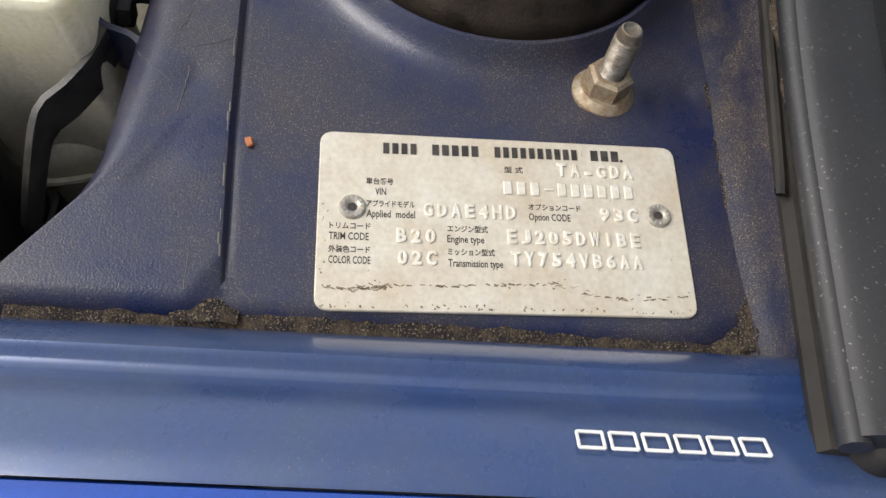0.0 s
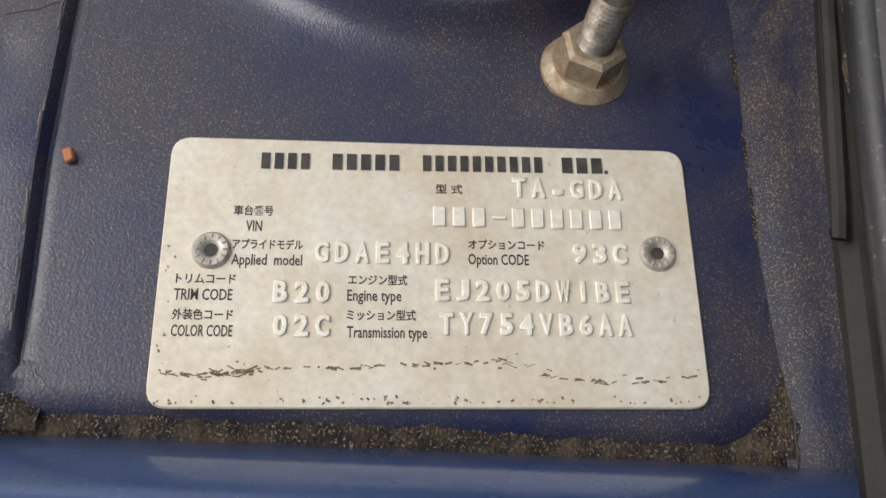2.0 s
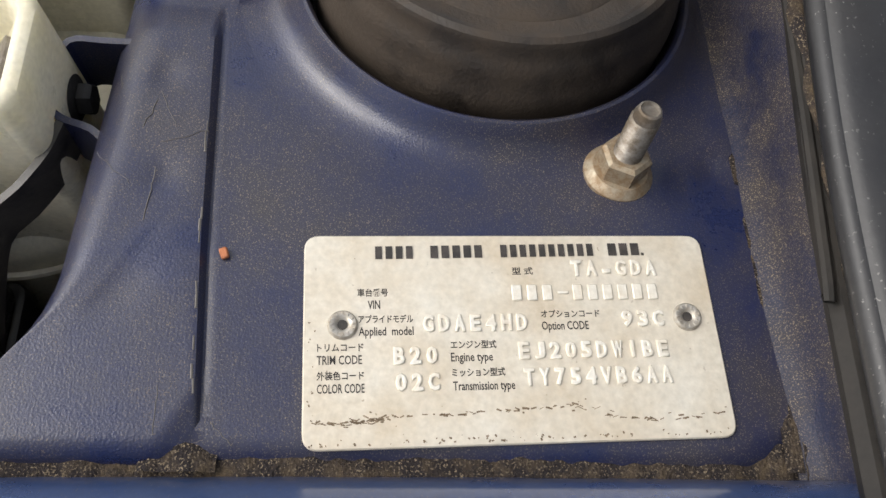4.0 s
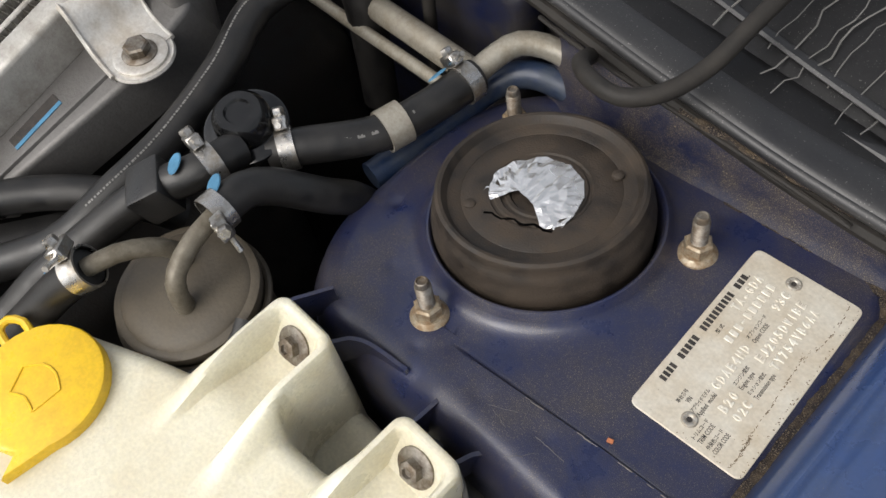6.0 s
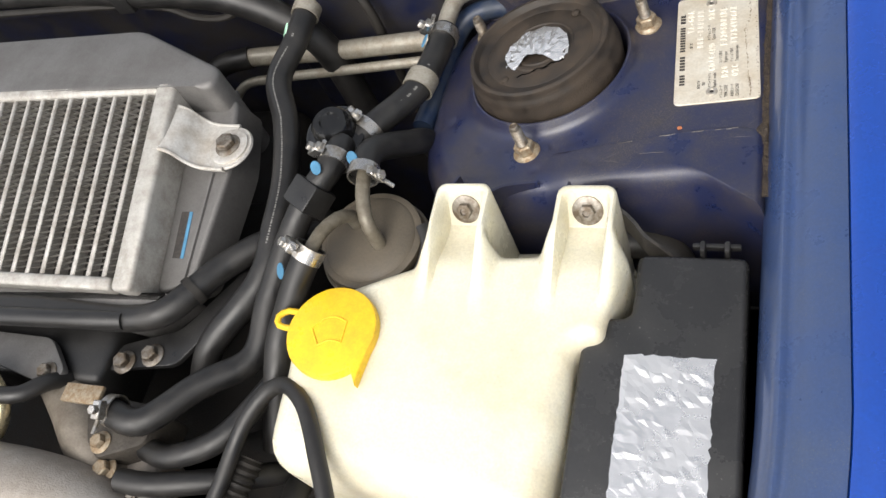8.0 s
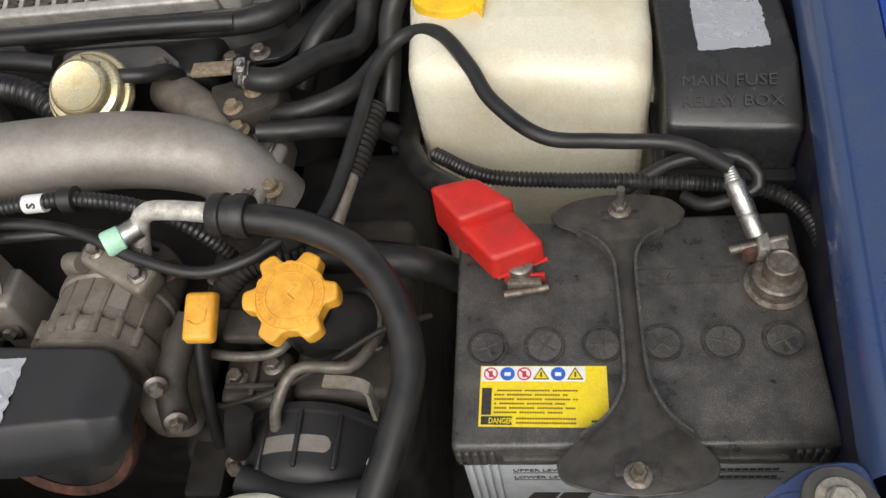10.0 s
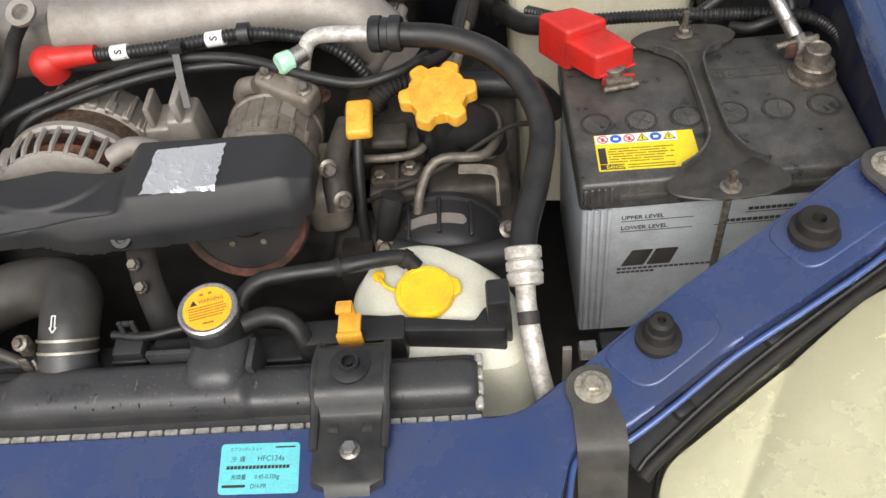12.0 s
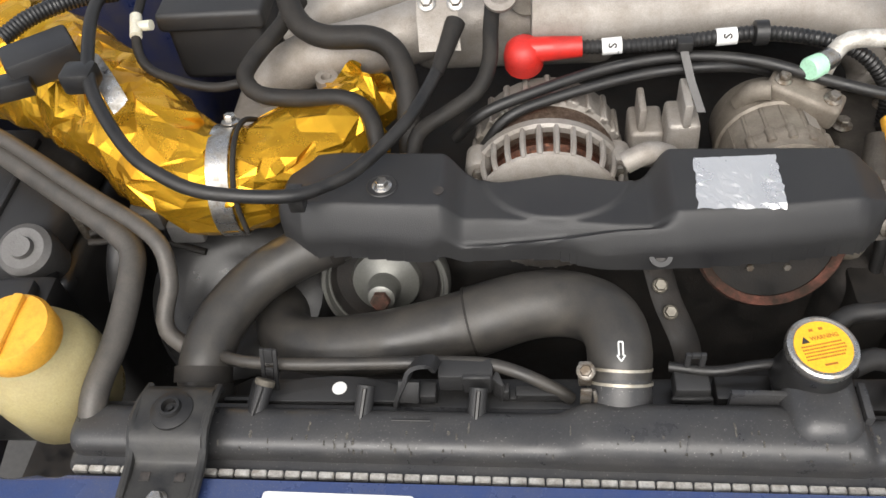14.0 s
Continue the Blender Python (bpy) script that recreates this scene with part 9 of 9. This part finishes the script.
hose("vacuum_hose", "thin black vacuum hose with a pale tie", [(-0.22, 0.51, 0.872), (-0.234, 0.472, 0.868), (-0.250, 0.440, 0.862), (-0.254, 0.420, 0.858), (-0.240, 0.406, 0.852), (-0.21, 0.404, 0.848), (-0.175, 0.410, 0.842), (-0.155, 0.402, 0.836), (-0.146, 0.383, 0.826), (-0.145, 0.365, 0.80)], 0.0072, RUBBER)
hose("vacuum_hose", "black hose bending down beside the red boot", [(-0.052, 0.500, 0.865), (-0.053, 0.468, 0.862), (-0.054, 0.440, 0.850), (-0.064, 0.418, 0.838), (-0.090, 0.402, 0.828), (-0.112, 0.388, 0.820), (-0.120, 0.368, 0.80)], 0.0066, RUBBER)
hose("vacuum_pipe", "thin black vacuum line with a yellow joint", [(-0.36, 0.51, 0.885), (-0.353, 0.462, 0.880), (-0.340, 0.432, 0.866), (-0.31, 0.422, 0.856), (-0.282, 0.420, 0.850), (-0.26, 0.425, 0.85)], 0.0040, RUBBER)
yj = thing("hose_tee", (-0.352, 0.465, 0.88), "pale yellow plastic hose tee", "hose joint")
part("body", join(tube([(-0.356, 0.478, 0.884), (-0.350, 0.454, 0.880)], 0.0052, 12, smooth=False), tube([(-0.352, 0.466, 0.882), (-0.338, 0.464, 0.884)], 0.0045, 12, smooth=False)), TANK, yj)
bb = thing("resonator_box", (-0.30, 0.53, 0.85), "dark plastic box behind the gold duct", "plastic box")
part("box", rbox(-0.345, -0.255, 0.495, 0.62, 0.80, 0.872, 0.010, 4), BLACK_MATT, bb)


part("lid", rbox(-0.349, -0.251, 0.491, 0.624, 0.856, 0.8755, 0.005, 3), BLACK_MATT, bb)


# printed dashes along hoses
def dashes(points, r, parent, up=(0, -0.55, 0.83), gap=0.006, start=0.15, stop=0.9):
    path = glide(points, 0.001)
    out = bmesh.new()
    i = int(len(path) * start)
    u = Vector(up).normalized()
    while i < int(len(path) * stop):
        d = (path[i + 1] - path[i - 1]).normalized()
        n = (u - d * u.dot(d)).normalized()
        side = d.cross(n)
        m = Matrix(((d.x, side.x, n.x), (d.y, side.y, n.y), (d.z, side.z, n.z))).to_4x4()
        m.translation = path[i] + n * (r + 0.00005)
        out = join(out, moved(rbox(-0.0005 - 0.0006 * (i % 3 == 1), 0.0005, -0.0009, 0.0009 - 0.0006 * (i % 2), -0.0002, 0.0001, 0), m))
        i += int(gap * 420) if i % 4 else int(gap * 1900)
    tagged(part("printed_mark", out, PRINT, parent, "faded white print", smooth=False), kind="stuff")


PRINT = mat("faded_print", (0.20, 0.195, 0.185), 0.6, bump=0)
dashes([(0.322, 0.938, 0.876), (0.321, 0.902, 0.872), (0.316, 0.861, 0.868), (0.337, 0.817, 0.865), (0.351, 0.768, 0.860), (0.354, 0.726, 0.855), (0.350, 0.687, 0.845)], 0.0105, h1, (0.2, -0.5, 0.85))
dashes([(0.446, 0.879, 0.860), (0.439, 0.847, 0.862), (0.415, 0.807, 0.868)], 0.0105, h2, (0.3, -0.6, 0.8), 0.003)

# dark clutter beside the steering tank and under the gold duct
cl = thing("relay_block", (-0.42, 0.26, 0.74), "dusty black relay block on the apron", "relay block")
part("body", rbox(-0.455, -0.405, 0.235, 0.285, 0.70, 0.772, 0.005, 2), BLACK, cl)
part("lid", rbox(-0.450, -0.412, 0.240, 0.270, 0.773, 0.786, 0.003, 2), BLACK_MATT, cl)
part("connector", rbox(-0.410, -0.385, 0.225, 0.250, 0.72, 0.765, 0.004, 2), BLACK, cl)
vb = thing("solenoid_valve", (-0.44, 0.315, 0.76), "round grey metal solenoid valve", "valve")
part("can", lathe([(0.022, -0.03), (0.024, 0.0), (0.023, 0.010), (0.018, 0.014), (0.010, 0.014), (0.009, 0.019), (0, 0.019)], 32, along((-0.445, 0.315, 0.765), (0.1, -0.4, 0.9))), GREY, vb)
for k, (p, q) in enumerate((((-0.40, 0.33, 0.76), (-0.30, 0.33, 0.745)), ((-0.41, 0.35, 0.75), (-0.28, 0.345, 0.755)))):
    w = thing("wire", p, "thin dark wire below the pipes", "wire", "wires below the pipes")
    part("strand", tube([p, ((p[0] + q[0]) / 2, p[1] + 0.01, 0.752), q], 0.003, 8), RUBBER, w)
bx = thing("pipe_clamp", (-0.33, 0.335, 0.80), "grey bracket clamped to the steering pipes", "bracket")
part("plate", rbox(-0.345, -0.318, 0.318, 0.340, 0.785, 0.806, 0.003, 2), GREY, bx)
part("plug", rbox(-0.315, -0.285, 0.312, 0.330, 0.775, 0.796, 0.004, 2), GREY, bx)

# brackets and hoses in front of the intercooler
tpb = thing("tumble_bracket", (0.2, 0.61, 0.84), "stained metal bracket with bolts before the intercooler", "bracket")
part("plate", prism(rounded([(0.236, 0.585), (0.262, 0.590), (0.300, 0.588), (0.298, 0.560), (0.262, 0.545), (0.244, 0.560)], 0.006, 4), 0.80, 0.838, 0.003, 2), CASTING, tpb)
for p in ((0.262, 0.557, 0.838), (0.276, 0.575, 0.838)):
    part("bolt", bolt_head(Matrix.Translation(p), 0.0055, 0.005), ZINC, tpb)
part("olive_tab", rbox(0.228, 0.262, 0.578, 0.592, 0.853, 0.857, 0.001), ZINC, tpb)
hose("fuel_hose", "lower black hose beside the fuel hose", [(0.292, 0.560, 0.825), (0.32, 0.556, 0.832), (0.355, 0.572, 0.834), (0.376, 0.610, 0.830), (0.388, 0.66, 0.82)], 0.0085)
hose("black_tube", "short black tube along the manifold", [(0.285, 0.535, 0.832), (0.312, 0.536, 0.830), (0.345, 0.545, 0.822), (0.375, 0.560, 0.800), (0.39, 0.58, 0.76)], 0.0085)
hose("wire_loom", "corrugated black loom beside the brass valve", [(0.02, 0.60, 0.848), (0.06, 0.585, 0.852), (0.09, 0.575, 0.850), (0.115, 0.56, 0.84)], 0.0125, BLACK, "cable loom", ridge=0.002, pitch=0.0055)
hose("vacuum_hose", "short black hose with a clamp by the brass valve", [(0.02, 0.625, 0.850), (0.07, 0.615, 0.852), (0.10, 0.61, 0.850)], 0.0085)
part("dark_shelf", rbox(0.03, 0.235, 0.600, 0.655, 0.78, 0.838, 0.006, 3), BLACK, tpb)
hose("edge_pipe", "black pipe below the intercooler edge", [(-0.05, 0.636, 0.862), (0.10, 0.636, 0.862), (0.20, 0.640, 0.858), (0.25, 0.645, 0.852)], 0.0075, BLACK, "pipe")

ab = thing("air_box", (-0.53, 0.33, 0.50), "dusty black air filter box under the gold duct", "air box")
part("base", rbox(-0.655, -0.420, 0.300, 0.475, 0.45, 0.735, 0.015, 3), BLACK, ab)
part("lid", rbox(-0.660, -0.425, 0.295, 0.480, 0.736, 0.772, 0.012, 3, 0.05), BLACK_MATT, ab)
for x in (-0.63, -0.56, -0.49):
    part("rib", rbox(x, x + 0.006, 0.33, 0.45, 0.770, 0.777, 0.002), BLACK_MATT, ab)
part("clip", rbox(-0.428, -0.420, 0.36, 0.385, 0.72, 0.765, 0.002), STEEL_DULL, ab)

# the radiator and what is fixed to it stand slightly askew across the car
ASKEW = Matrix.Translation((0.24, 0.13, 0)) @ pose(0, 0, 0, 0, 0, -1.0) @ Matrix.Translation((-0.24, -0.13, 0))
for ob in (rad, *[o for o in scene.objects if o.parent is None and o.name.startswith("radiator_bracket")]):
    ob.matrix_basis = ASKEW @ ob.matrix_basis
